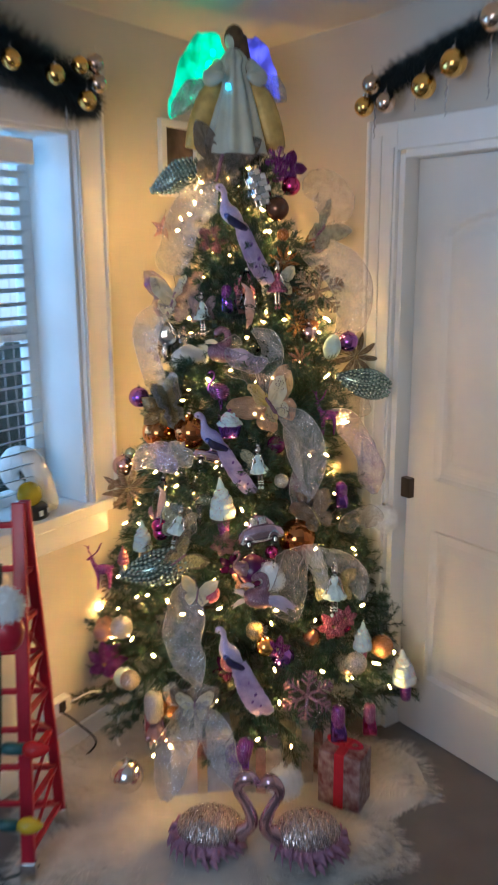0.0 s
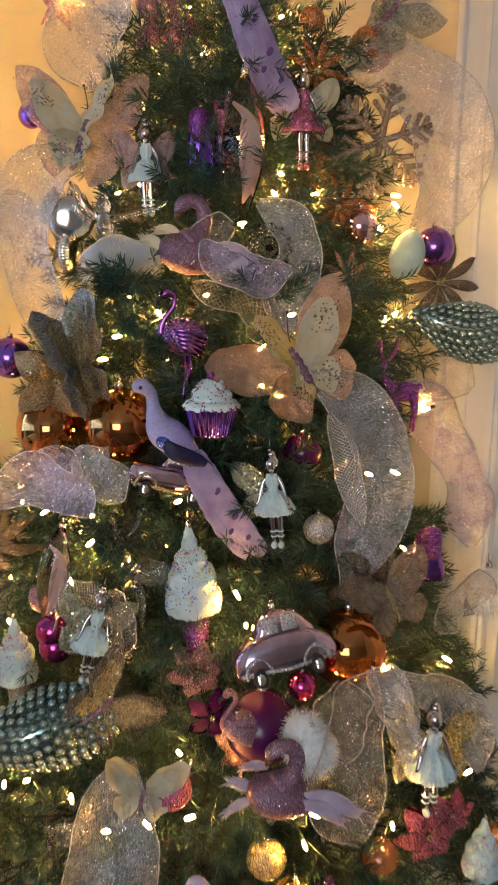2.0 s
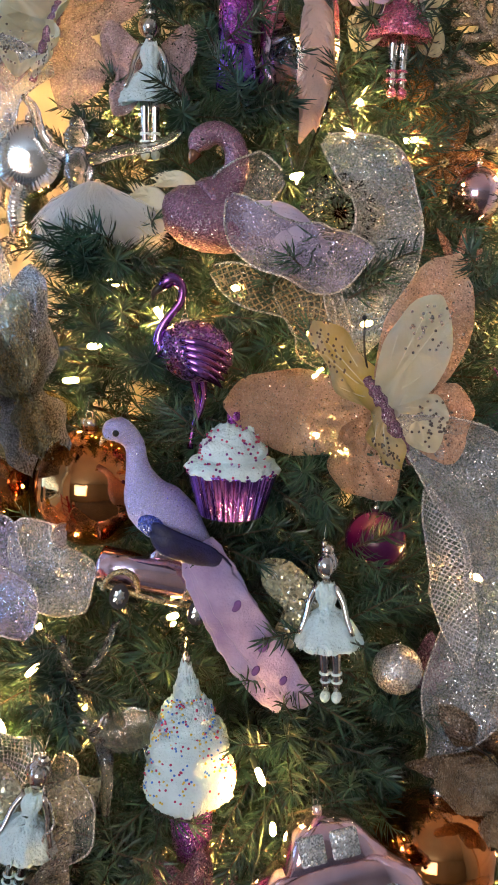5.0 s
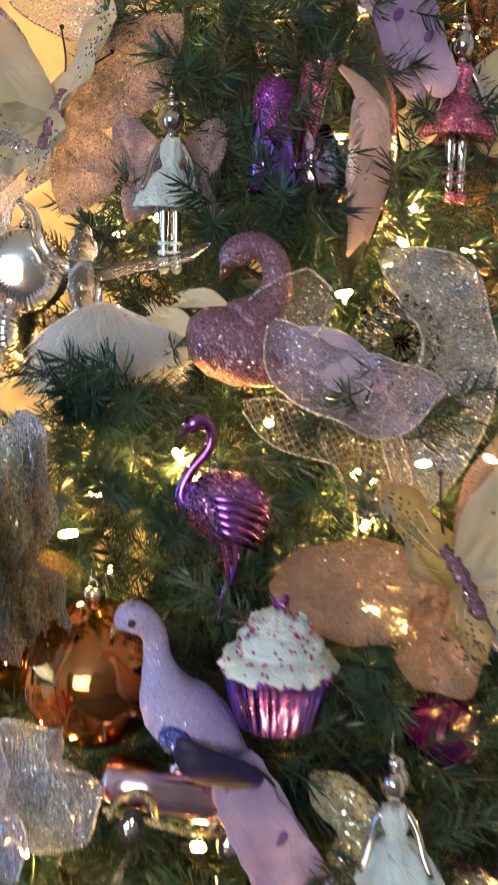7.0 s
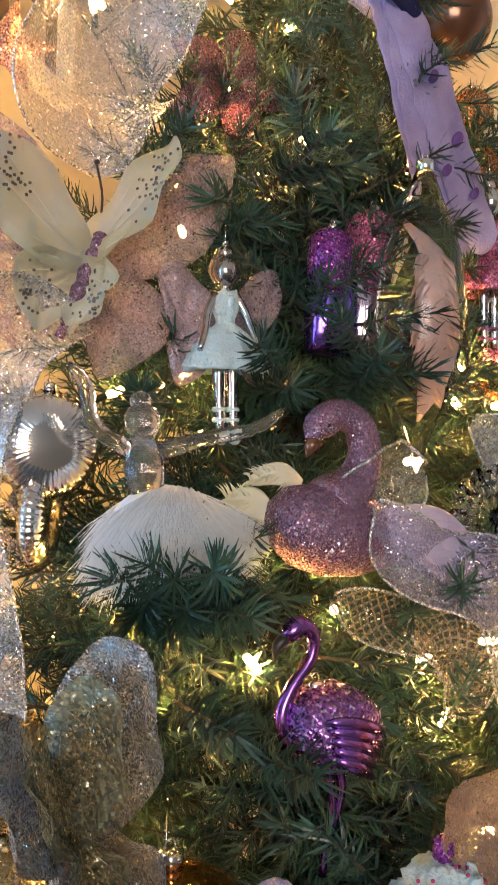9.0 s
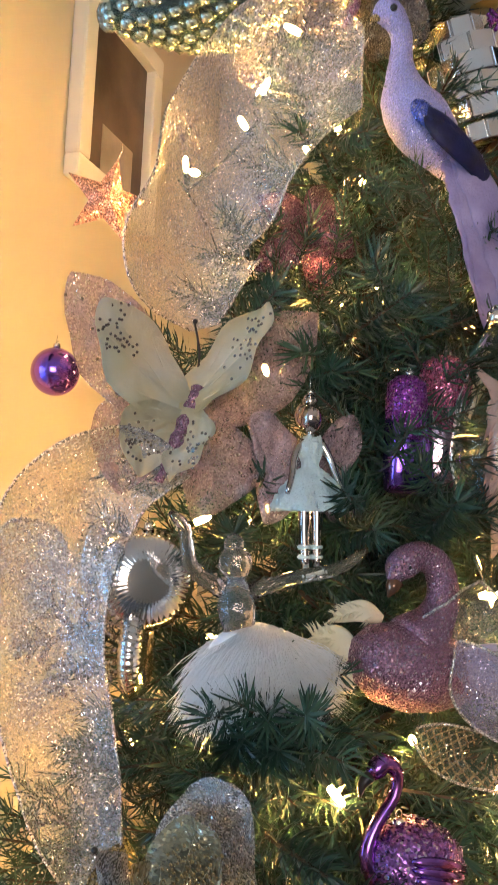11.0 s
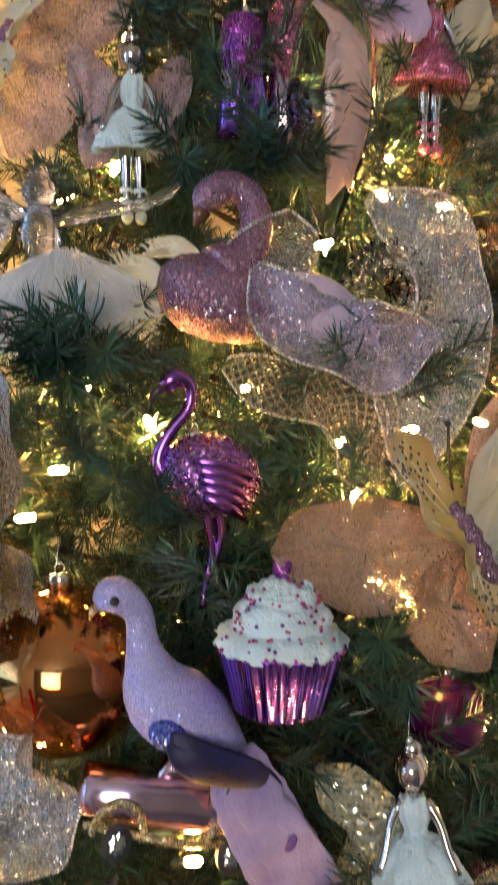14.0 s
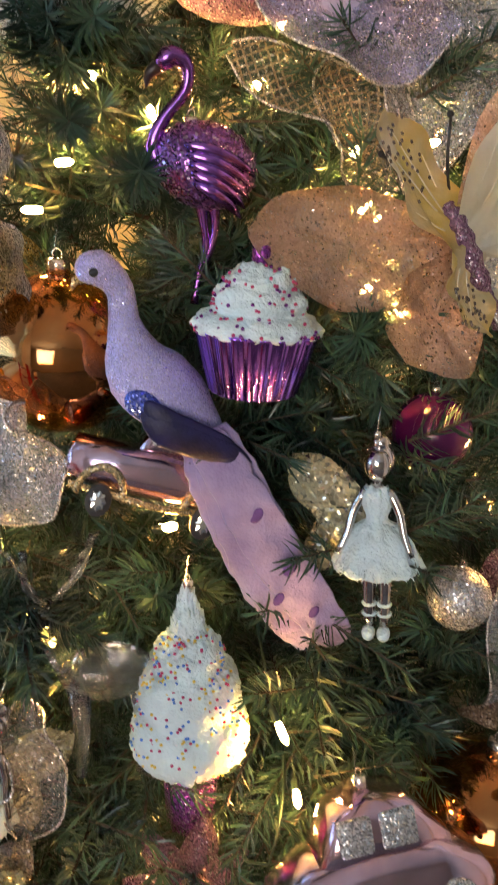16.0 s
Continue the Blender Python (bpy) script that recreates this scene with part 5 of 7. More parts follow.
def leaf_spray(at, size, mat, roll=0.0, label="taupe glitter poinsettia ornament", petals=6, turn=0.0, slim=1.0):
    ob = ornament("poinsettia_ornament", at, size, label, "flower ornament", roll, turn)
    for k in range(petals):
        bm = bmesh.new()
        d = Matrix.Rotation(2 * math.pi * k / petals + 0.3, 4, "Y")
        n = 10
        rows_ = []
        for i in range(n + 1):
            s = i / n
            w = 0.15 * slim * math.sin(math.pi * min(1, s * 0.96 + 0.04)) ** 0.8
            y = -0.10 * math.sin(math.pi * s) + 0.1 * s
            rows_.append([bm.verts.new(d @ Vector((x * w, y - 0.05 * (1 - abs(x)), 0.04 + 0.46 * s))) for x in (-1, 0, 1)])
        for a, b in zip(rows_, rows_[1:]):
            for j in range(2):
                bm.faces.new((a[j], a[j + 1], b[j + 1], b[j]))
        bmesh.ops.solidify(bm, geom=bm.faces[:], thickness=0.012)
        part("petal", bm, M[mat], ob)
    bm = bmesh.new()
    for k in range(6):
        ball(bm, (0.03 * math.cos(k), -0.08, 0.03 * math.sin(k)), 0.02, u=8, v=6)
    tagged(part("stamen_cluster", bm, M["gold_glitter"], ob), kind="stuff")
    return ob


def mirror_ball(at, size, roll=0.0, label="mirrored stacked ornament of silver facets"):
    ob = ornament("mirror_ornament", at, size, label, "mirror ornament", roll)
    for j in range(6):
        z = -0.42 + j * 0.165
        r = 0.24 * math.sin(math.pi * (j + 0.9) / 7) + 0.08
        for k in range(8):
            a = 2 * math.pi * k / 8 + (j % 2) * 0.39
            bm = bmesh.new()
            w = r * math.tan(math.pi / 8) * 0.95
            box(bm, -w, w, -0.02, 0.02, -0.078, 0.078, 0.008)
            bmesh.ops.transform(bm, matrix=pose(r * math.cos(a), r * math.sin(a), z, 0, 0, math.degrees(a) + 90), verts=bm.verts[:])
            part("facet", bm, M["silver"], ob, smooth=False)
    hook(ob, 0.5, 0.04)
    return ob


def ribbon(pts, width, mat, label, wave=0.25, twist=0.0, seg=44, fold=0.25, view=(0.1, -1.0, 0.05)):
    """A sheer wired ribbon through pts: a band that cups and ripples, with a wire along either edge."""
    path = smooth_path(pts, seg)
    origin = path[0].copy()
    ob = thing("ribbon", origin, label, "ribbon", "ribbons on the tree")
    rr = random.Random(int(abs(origin.x * 7919 + origin.z * 104729)))
    ph = rr.uniform(0, 6)
    bm = bmesh.new()
    uv = bm.loops.layers.uv.new("UVMap")
    across = 10
    grid, edge_a, edge_b, info = [], [], [], {}
    run = 0.0
    for i, p in enumerate(path):
        t = (path[min(i + 1, seg)] - path[max(i - 1, 0)]).normalized()
        n = Vector(view).normalized()
        side = t.cross(n)
        if side.length < 0.2:
            side = t.cross(Vector((1, 0, 0.2)))
        side.normalize()
        n = side.cross(t).normalized()
        ang = twist * (i / seg) + 0.35 * math.sin(ph + i * 0.22)
        side, n = side * math.cos(ang) + n * math.sin(ang), n * math.cos(ang) - side * math.sin(ang)
        s = i / seg
        w = width * (0.16 + 0.84 * math.sin(math.pi * min(0.5, 1.9 * s, 1.9 * (1 - s)))) * (1 + 0.12 * math.sin(ph + 7 * s))
        run += (path[i] - path[max(0, i - 1)]).length
        row = []
        for k in range(across + 1):
            c = k / across * 2 - 1
            q = p + side * (c * w / 2) + n * (fold * w * (c * c - 0.4) + wave * 0.12 * w * math.sin(5 * c + i * 0.5 + ph) + 0.008 * noise.noise(p * 25 + side * c))
            v = bm.verts.new(q - origin)
            info[v] = (c * w / 2, run)
            row.append(v)
        grid.append(row)
        edge_a.append(row[0].co.copy())
        edge_b.append(row[-1].co.copy())
    for a, b in zip(grid, grid[1:]):
        for k in range(across):
            f = bm.faces.new((a[k], a[k + 1], b[k + 1], b[k]))
            for lp in f.loops:
                lp[uv].uv = info[lp.vert]
    band = part("band", bm, M[mat], ob)
    for e in (edge_a, edge_b):
        bm = bmesh.new()
        tube(bm, e, 0.0011, 5)
        part("wire_edge", bm, M["silver_glitter"], ob)
    return ob


# ---- ornaments on the tree ----

# birds and sweets
bird((0.033, 1.915, 1.156), 0.290, roll=-4)
bird((0.097, 2.070, 1.831), 0.314, roll=2)
bird((0.088, 1.689, 0.531), 0.300, roll=4, fan=1.7)
cupcake((0.072, 1.900, 1.212), 0.080, roll=-1)
flamingo((0.028, 1.975, 1.288), 0.158, roll=-2)
flamingo((0.104, 1.801, 0.763), 0.135, roll=-1, mat="plum_glitter", label="mauve glitter flamingo ornament among the branches")
swan((0.047, 2.000, 1.443), 0.128, roll=-2)
ice_cream((0.046, 1.890, 0.945), 0.196, roll=-4)
ice_cream((-0.218, 1.950, 0.809), 0.154, roll=-1, cup="champagne_glitter", label="plain white frosted cone ornament")
ice_cream((0.496, 1.841, 0.504), 0.146, roll=0, cup="pink_glitter", label="white frosted ice cream ornament on a pink cone")
ice_cream((0.655, 1.944, 0.333), 0.192, roll=-6, label="white frosted ice cream ornament at a branch tip")

# figures
fairy((-0.015, 2.045, 1.534), 0.142, roll=-2, wings="wing_pink", spread=0.85)
fairy((0.164, 1.895, 1.068), 0.150, roll=-7, turn=-25, sides=(-1,), spread=1.1)
fairy((-0.098, 1.877, 0.875), 0.151, roll=12)
fairy((0.224, 2.088, 1.618), 0.159, roll=-1, skirt="pink_glitter", wings="wing_cream", label="silver fairy ornament in a pink glitter skirt")
fairy((0.400, 1.828, 0.678), 0.188, roll=0, label="silver fairy ornament in a pale frosted dress")
dancer((-0.062, 2.015, 1.420), 0.176, roll=-0)
reindeer((-0.021, 1.900, 0.976), 0.180, "cut_glass", roll=-4, label="clear glass reindeer ornament with branching antlers")
reindeer((0.384, 2.048, 1.218), 0.150, "purple_glitter", roll=-1, label="purple glitter reindeer ornament")
reindeer((0.332, 2.158, 1.503), 0.141, "copper_glitter", roll=-1, label="copper glitter reindeer ornament")
reindeer((-0.372, 2.017, 0.696), 0.162, "purple_glitter", roll=0, label="plum glitter reindeer ornament at a branch tip")

# cars and boots
car((0.016, 1.935, 1.097), 0.125, roll=12, truck=True, tip=-12, label="rose foil pickup truck ornament with gold glitter trim")
car((0.166, 1.800, 0.884), 0.146, roll=-11, label="rose foil beetle car ornament with glittered windows")
boot((0.064, 2.050, 1.586), 0.090, roll=-0)
boot((0.107, 2.070, 1.597), 0.114, roll=-0, mat="rose_foil", cuff="pink_glitter", label="pink foil boot ornament with a pink glitter cuff")
boot((0.431, 1.972, 0.960), 0.090, roll=-1, label="small purple foil boot ornament")
boot((0.513, 1.749, 0.282), 0.111, roll=0, mat="magenta_foil", cuff="pink_glitter", label="small red-pink boot ornament")
boot((0.408, 1.693, 0.301), 0.123, roll=0, label="purple foil boot ornament on a low branch")
boot((0.109, 1.605, 0.238), 0.137, roll=15, label="purple foil boot ornament hanging low")
boot((-0.163, 1.691, 0.330), 0.167, roll=0, mat="rose_foil", cuff="silver_glitter", label="pale rose boot ornament hanging low")

# glass and baubles
glass_drop((0.126, 2.030, 1.570), 0.221, roll=-0)
glass_drop((-0.157, 1.932, 0.953), 0.163, roll=11)
ribbed_disc((-0.129, 2.060, 1.471), 0.071, roll=-0)
ribbed_disc((-0.131, 2.070, 1.421), 0.067, roll=-0, turn=65)
ribbed_disc((-0.155, 2.090, 1.483), 0.060, roll=-0, turn=50)
mirror_ball((0.163, 2.140, 1.932), 0.115, roll=-18)
bauble((-0.054, 1.985, 1.170), 0.112, M["amber"], "amber mirror glass bauble", roll=-4, dents=0.03)
bauble((-0.166, 2.075, 1.150), 0.115, M["amber"], "brown amber mirror glass bauble", roll=-1, dents=0.03)
bauble((0.275, 2.183, 1.577), 0.093, M["copper_glitter"], "copper glitter bauble", roll=-1)
bauble((0.220, 1.987, 1.126), 0.060, M["burgundy"], "dark burgundy bauble deep in the branches", roll=-4)
bauble((0.234, 1.915, 1.025), 0.046, M["silver_glitter"], "silver lilac glitter bauble", roll=-4)
bauble((-0.158, 1.914, 0.878), 0.049, M["magenta_foil"], "magenta foil bauble", roll=-1)
bauble((0.201, 1.837, 0.815), 0.043, M["magenta_foil"], "magenta foil bauble under the car", roll=-1)
bauble((0.285, 1.913, 0.835), 0.122, M["amber"], "large amber mirror glass bauble", roll=-1)
bauble((0.115, 1.905, 0.713), 0.073, M["burgundy"], "dark burgundy bauble deep in the branches", roll=-1)
bauble((-0.195, 2.170, 1.631), 0.040, M["purple_foil"], "purple foil bauble at a branch tip", roll=-0)
bauble((0.463, 2.147, 1.440), 0.067, M["violet_glass"], "violet glass bauble", roll=-1)
bauble((-0.246, 2.194, 1.247), 0.070, M["purple_foil"], "violet blue foil bauble", roll=-1)
bauble((-0.309, 2.192, 1.004), 0.076, M["rose_foil"], "rose foil bauble with glitter bands", roll=-1)
bauble((-0.283, 2.196, 1.048), 0.039, M["pinecone"], "small teal bauble", roll=-1)
bauble((-0.154, 1.914, 0.853), 0.050, M["magenta_foil"], "magenta foil bauble", roll=-1)
bauble((0.071, 1.720, 0.500), 0.062, M["pink_glitter"], "red-pink glitter bauble", roll=-1)
bauble((0.011, 1.772, 0.703), 0.057, M["pink_glitter"], "pink glitter bauble", roll=-1)
bauble((0.143, 1.830, 0.757), 0.108, M["burgundy"], "burgundy bauble deep in the branches", roll=-1)
bauble((0.578, 1.957, 0.431), 0.079, M["copper_glitter"], "copper glitter bauble", roll=-1)
bauble((0.225, 2.160, 1.868), 0.077, M["brown_gloss"], "glossy brown ribbed bauble", roll=-0)
bauble((0.244, 2.150, 1.785), 0.041, M["copper_glitter"], "copper glitter bauble", roll=-0)
bauble((-0.349, 1.880, 0.524), 0.063, M["rose_glitter"], "dusty pink glitter bauble", roll=0)
bauble((-0.281, 1.842, 0.558), 0.073, M["silver_glitter"], "silver glitter bauble", roll=0)
bauble((-0.254, 1.668, 0.138), 0.106, M["silver"], "silver glass bauble on a low branch", roll=0)
bauble((0.470, 1.799, 0.452), 0.072, M["silver_glitter"], "silver glitter bauble", roll=0)
bauble((0.272, 2.217, 1.942), 0.063, M["magenta_foil"], "magenta foil bauble near the top", roll=0)
bauble((0.357, 2.213, 1.761), 0.075, M["copper_glitter"], "copper bauble near the top", roll=0)
bauble((-0.249, 1.770, 0.412), 0.064, M["champagne_glitter"], "champagne glitter bauble", roll=0)
bauble((0.180, 1.736, 0.544), 0.063, M["gold"], "gold bauble", roll=0)
egg = bauble((0.406, 2.110, 1.425), 0.078, M["mint"], "mint flocked egg ornament", roll=14, dents=0.06)
egg.matrix_world = egg.matrix_world @ Matrix.Diagonal((0.72, 0.72, 1.08, 1))

# butterflies, cones, stars
butterfly((0.199, 1.930, 1.268), 0.195, roll=-33, outer="wing_peach", inner="wing_cream", inner_left="wing_yellow", label="large peach and yellow feather butterfly with sequins", panel=0.78, fold=(12, 14), lift=(34, 6), swing=(-9, 6), panel_swing=(22, 6))
butterfly((-0.108, 2.065, 1.588), 0.172, roll=20, outer="wing_pink", inner="wing_cream", label="pink glitter butterfly with cream feather panels", panel=0.82, fold=(8, 14), lift=(5, 50), swing=(-18, -18), panel_swing=(-18, -14))
butterfly((0.045, 2.130, 2.007), 0.199, roll=15, outer="wing_grey", inner="wing_grey", label="grey sheer butterfly at the top of the tree", spots=False, panel=0.6)
butterfly((-0.122, 1.995, 1.256), 0.190, roll=-16, outer="silver_glitter", inner="wing_gold", label="pale gold sequin butterfly with silver glitter edges", body="rose_glitter", panel=0.86, fold=(68, 52), lift=(5, 5), swing=(0, -8), panel_swing=(0, -8))
butterfly((-0.087, 1.834, 0.800), 0.135, roll=59, outer="wing_grey", inner="wing_gold", label="grey and gold glitter butterfly", turn=20)
butterfly((0.362, 2.150, 1.800), 0.150, roll=45, outer="wing_pale", inner="wing_pale", label="pale green-grey glitter butterfly near the top", turn=25, fold=(35, 20))
butterfly((0.340, 1.895, 0.925), 0.140, roll=-25, outer="wing_brown", inner="wing_brown", label="brown lace glitter butterfly", body="gold_glitter", spots=False, fold=(30, 25))
butterfly((-0.036, 1.650, 0.392), 0.137, roll=0, outer="wing_grey", inner="wing_cream", label="silver glitter butterfly low on the tree")
butterfly((-0.028, 1.754, 0.716), 0.104, roll=10, outer="wing_cream", inner="wing_cream", label="pale feather butterfly", spots=False)
pinecone((-0.100, 2.140, 1.961), 0.176, roll=63)
pinecone((0.512, 2.130, 1.305), 0.185, roll=105)
pinecone((-0.174, 1.852, 0.754), 0.215, roll=79, label="pale silver green pine cone ornament")
star((-0.154, 2.245, 1.811), 0.087, "rose_glitter", roll=10)
star((-0.080, 1.631, 0.270), 0.086, "gold_glitter", roll=0, label="gold glitter star ornament low on the tree")
snowflake((0.357, 2.125, 1.603), 0.178, "leaf_taupe", roll=11)
snowflake((0.311, 1.720, 0.385), 0.170, "plum_glitter", roll=5)
snowflake((-0.164, 2.169, 1.420), 0.101, "champagne_glitter", roll=16)
snowflake((-0.432, 2.166, 0.507), 0.173, "leaf_taupe", roll=25, label="brown glitter twig snowflake")
snowflake((0.227, 2.150, 2.018), 0.083, "purple_glitter", roll=15, label="lilac glitter snowflake near the top")
leaf_spray((-0.154, 2.041, 1.228), 0.152, "gold_glitter", roll=-1, label="gold sequin flower", petals=5)
leaf_spray((0.017, 2.160, 1.772), 0.116, "plum_glitter", roll=-0, label="mauve glitter flower deep in the branches", petals=5)
leaf_spray((0.330, 1.928, 0.933), 0.150, "leaf_taupe", roll=-1, label="taupe glitter poinsettia", petals=6, slim=0.65)
leaf_spray((-0.280, 2.093, 0.949), 0.187, "leaf_taupe", roll=-1, label="taupe glitter poinsettia at the side", petals=9, slim=0.38)
leaf_spray((0.217, 1.721, 0.544), 0.085, "purple_glitter", roll=-1, label="purple glitter flower", petals=5)
leaf_spray((-0.338, 1.829, 0.440), 0.128, "purple_glitter", roll=0, label="purple glitter flower at a branch tip", petals=5)
leaf_spray((0.497, 2.207, 1.382), 0.173, "leaf_taupe", roll=0, label="brown glitter leaf spray", petals=9, slim=0.38)
leaf_spray((-0.389, 2.194, 0.908), 0.199, "leaf_taupe", roll=0, label="grey glitter leaf spray at a branch tip", petals=9, slim=0.38)
leaf_spray((0.050, 1.858, 0.833), 0.091, "plum_glitter", roll=-1, label="rose glitter bow flower under the cone", petals=6)
leaf_spray((0.437, 1.832, 0.594), 0.082, "pink_glitter", roll=-1, label="pink glitter flower", petals=6)
leaf_spray((0.262, 2.214, 1.994), 0.129, "purple_glitter", roll=0, label="lilac glitter flower near the top", petals=5)
leaf_spray((0.398, 1.820, 0.570), 0.108, "pink_glitter", roll=0, label="pink glitter flower low on the tree", petals=6)
pompom((0.205, 1.776, 0.749), 0.090, "white fluffy pompom ornament", roll=-1)
pompom((0.600, 2.136, 0.826), 0.120, "cream fluffy pompom ornament at the side", roll=-1)
pompom((0.238, 1.578, 0.179), 0.128, "pale blue-white fluffy pompom ornament hanging low", roll=0)
pompom((0.194, 1.788, 0.765), 0.088, "white fluffy pompom ornament", roll=-1)
swan((0.161, 1.759, 0.716), 0.132, roll=-1, mat="plum_glitter", feather="plume_lilac", label="mauve swan ornament with lilac feathers")
snowflake((0.160, 1.985, 1.432), 0.071, "clear", roll=6, label="clear glass sunburst ornament", arms=12)

# small pieces in the lower half
bauble((-0.372, 2.040, 0.475), 0.062, M["rose_glitter"], "dusty rose glitter bauble at a branch tip")
leaf_spray((-0.345, 1.945, 0.395), 0.130, "purple_glitter", label="plum glitter flower at a branch tip", petals=6, roll=20)
bauble((-0.284, 1.880, 0.362), 0.070, M["mint"], "pale mint flocked ornament low on the tree")
ice_cream((-0.290, 1.990, 0.735), 0.095, top="pink_glitter", cup="champagne_glitter", label="small plum glitter bell ornament")
reindeer((-0.135, 1.850, 0.590), 0.150, "cut_glass", label="clear glass reindeer ornament low on the tree", turn=160)
leaf_spray((0.072, 1.850, 0.765), 0.085, "burgundy", label="burgundy gloss flower deep in the branches", petals=5)
leaf_spray((0.120, 1.835, 0.725), 0.095, "rose_glitter", label="dusty rose glitter flower", petals=6, roll=30)
bauble((0.330, 1.835, 0.525), 0.060, M["brown_gloss"], "small glossy brown bauble", dents=0.02)
leaf_spray((0.415, 1.860, 0.548), 0.100, "magenta_foil", label="magenta foil flower", petals=5, roll=12)
bauble((0.235, 1.785, 0.487), 0.074, M["purple_foil"], "violet foil bauble with dents", dents=0.12)
leaf_spray((0.066, 1.765, 0.450), 0.110, "burgundy", label="burgundy gloss flower low on the tree", petals=6)
bauble((0.148, 1.790, 0.570), 0.058, M["gold_glitter"], "gold glitter bauble", dents=0.05)
bauble((0.450, 1.850, 0.418), 0.066, M["champagne_glitter"], "champagne glitter bauble", dents=0.04)
boot((0.418, 1.770, 0.235), 0.120, cuff="plum_glitter", label="plum boot ornament on a low branch")
bauble((0.090, 1.690, 0.195), 0.075, M["purple_foil"], "violet foil bauble hanging low", dents=0.1)
leaf_spray((-0.130, 1.770, 0.315), 0.095, "copper_glitter", label="copper glitter flower beside the bow", petals=5)
glass_drop((-0.190, 1.755, 0.240), 0.150, label="frosted glass drop ornament with a feather")
bauble((-0.176, 1.990, 0.900), 0.052, M["plum_glitter"], "mauve glitter bauble")
leaf_spray((0.355, 1.955, 0.870), 0.130, "leaf_taupe", label="brown glitter leaf pick", petals=9, slim=0.38, roll=40)
boot((0.448, 2.060, 0.930), 0.085, cuff="purple_glitter", label="purple glitter boot ornament at the side")
leaf_spray((0.270, 1.965, 1.000), 0.080, "plum_glitter", label="mauve glitter leaf pick", petals=5)
leaf_spray((0.290, 2.130, 1.500), 0.110, "copper_glitter", label="copper glitter leaf pick", petals=9, slim=0.38, roll=15)
leaf_spray((0.245, 2.110, 1.700), 0.110, "copper_glitter", label="amber glitter leaf pick near the top", petals=9, slim=0.38)
bauble((0.330, 2.130, 1.470), 0.060, M["rose_foil"], "rose foil bauble in the branches")
leaf_spray((0.300, 2.090, 1.390), 0.090, "rose_glitter", label="rose glitter leaf pick", petals=9, slim=0.38)

# ribbons
ribbon([(0.027, 2.090, 1.942), (-0.034, 2.090, 1.873), (-0.089, 2.090, 1.790), (-0.110, 2.090, 1.724), (-0.091, 2.090, 1.661)], 0.123, "ribbon", "broad silver sheer ribbon loop near the top", twist=0.3)
ribbon([(0.048, 2.130, 1.978), (0.014, 2.130, 1.951), (-0.030, 2.130, 1.912), (-0.063, 2.130, 1.892)], 0.091, "ribbon_warm", "champagne sheer ribbon at the top")
ribbon([(-0.105, 2.050, 1.550), (-0.153, 2.050, 1.544), (-0.188, 2.050, 1.512), (-0.196, 2.050, 1.451), (-0.184, 2.050, 1.377), (-0.169, 2.050, 1.312), (-0.149, 2.050, 1.259)], 0.078, "ribbon", "broad silver glitter ribbon falling in a long loop")
ribbon([(-0.192, 2.070, 1.504), (-0.212, 2.070, 1.478), (-0.217, 2.070, 1.436)], 0.048, "ribbon_net", "silver net ribbon edge")
ribbon([(0.061, 1.970, 1.440), (0.094, 1.970, 1.404), (0.142, 1.970, 1.391), (0.193, 1.970, 1.402)], 0.054, "ribbon_lilac", "lilac sheer ribbon curl")
ribbon([(0.144, 1.990, 1.496), (0.190, 1.990, 1.467), (0.202, 1.990, 1.417), (0.189, 1.990, 1.359), (0.182, 1.990, 1.294)], 0.068, "ribbon", "silver sheer ribbon loop above the butterfly")
ribbon([(0.109, 1.990, 1.462), (0.077, 1.990, 1.450), (0.069, 1.990, 1.426)], 0.052, "ribbon_warm", "champagne sheer ribbon tail")
ribbon([(0.136, 2.010, 1.394), (0.145, 2.010, 1.350), (0.165, 2.010, 1.290)], 0.065, "ribbon_warm", "champagne sheer ribbon tail behind the butterfly")
ribbon([(0.213, 1.920, 1.257), (0.271, 1.920, 1.223), (0.314, 1.920, 1.153), (0.323, 1.920, 1.067), (0.297, 1.920, 0.986), (0.273, 1.920, 0.932)], 0.090, "ribbon", "long silver glitter ribbon under the butterfly")
ribbon([(0.242, 1.905, 1.201), (0.272, 1.905, 1.112), (0.296, 1.905, 1.033)], 0.037, "ribbon_net", "silver net ribbon fold")
ribbon([(0.049, 2.000, 1.377), (0.091, 2.000, 1.361), (0.135, 2.000, 1.348), (0.163, 2.000, 1.308)], 0.042, "ribbon_gold", "gold net ribbon")
ribbon([(0.297, 1.820, 0.836), (0.259, 1.786, 0.775), (0.251, 1.756, 0.688), (0.270, 1.739, 0.625)], 0.100, "ribbon_warm", "champagne sheer ribbon loop")
ribbon([(0.308, 1.824, 0.834), (0.398, 1.857, 0.791), (0.472, 1.887, 0.719), (0.493, 1.870, 0.637)], 0.065, "ribbon", "silver sheer ribbon loop")
ribbon([(0.310, 1.833, 0.825), (0.351, 1.827, 0.753), (0.360, 1.811, 0.696)], 0.050, "ribbon_net", "silver net ribbon tail")
ribbon([(-0.044, 1.762, 0.761), (-0.072, 1.738, 0.660), (-0.062, 1.701, 0.562), (-0.025, 1.656, 0.451)], 0.114, "ribbon", "silver sheer ribbon tail hanging down")
ribbon([(0.302, 2.190, 1.743), (0.395, 2.149, 1.703), (0.468, 2.119, 1.624), (0.471, 2.132, 1.531), (0.426, 2.161, 1.451)], 0.124, "ribbon", "pale sheer ribbon loop at the side")
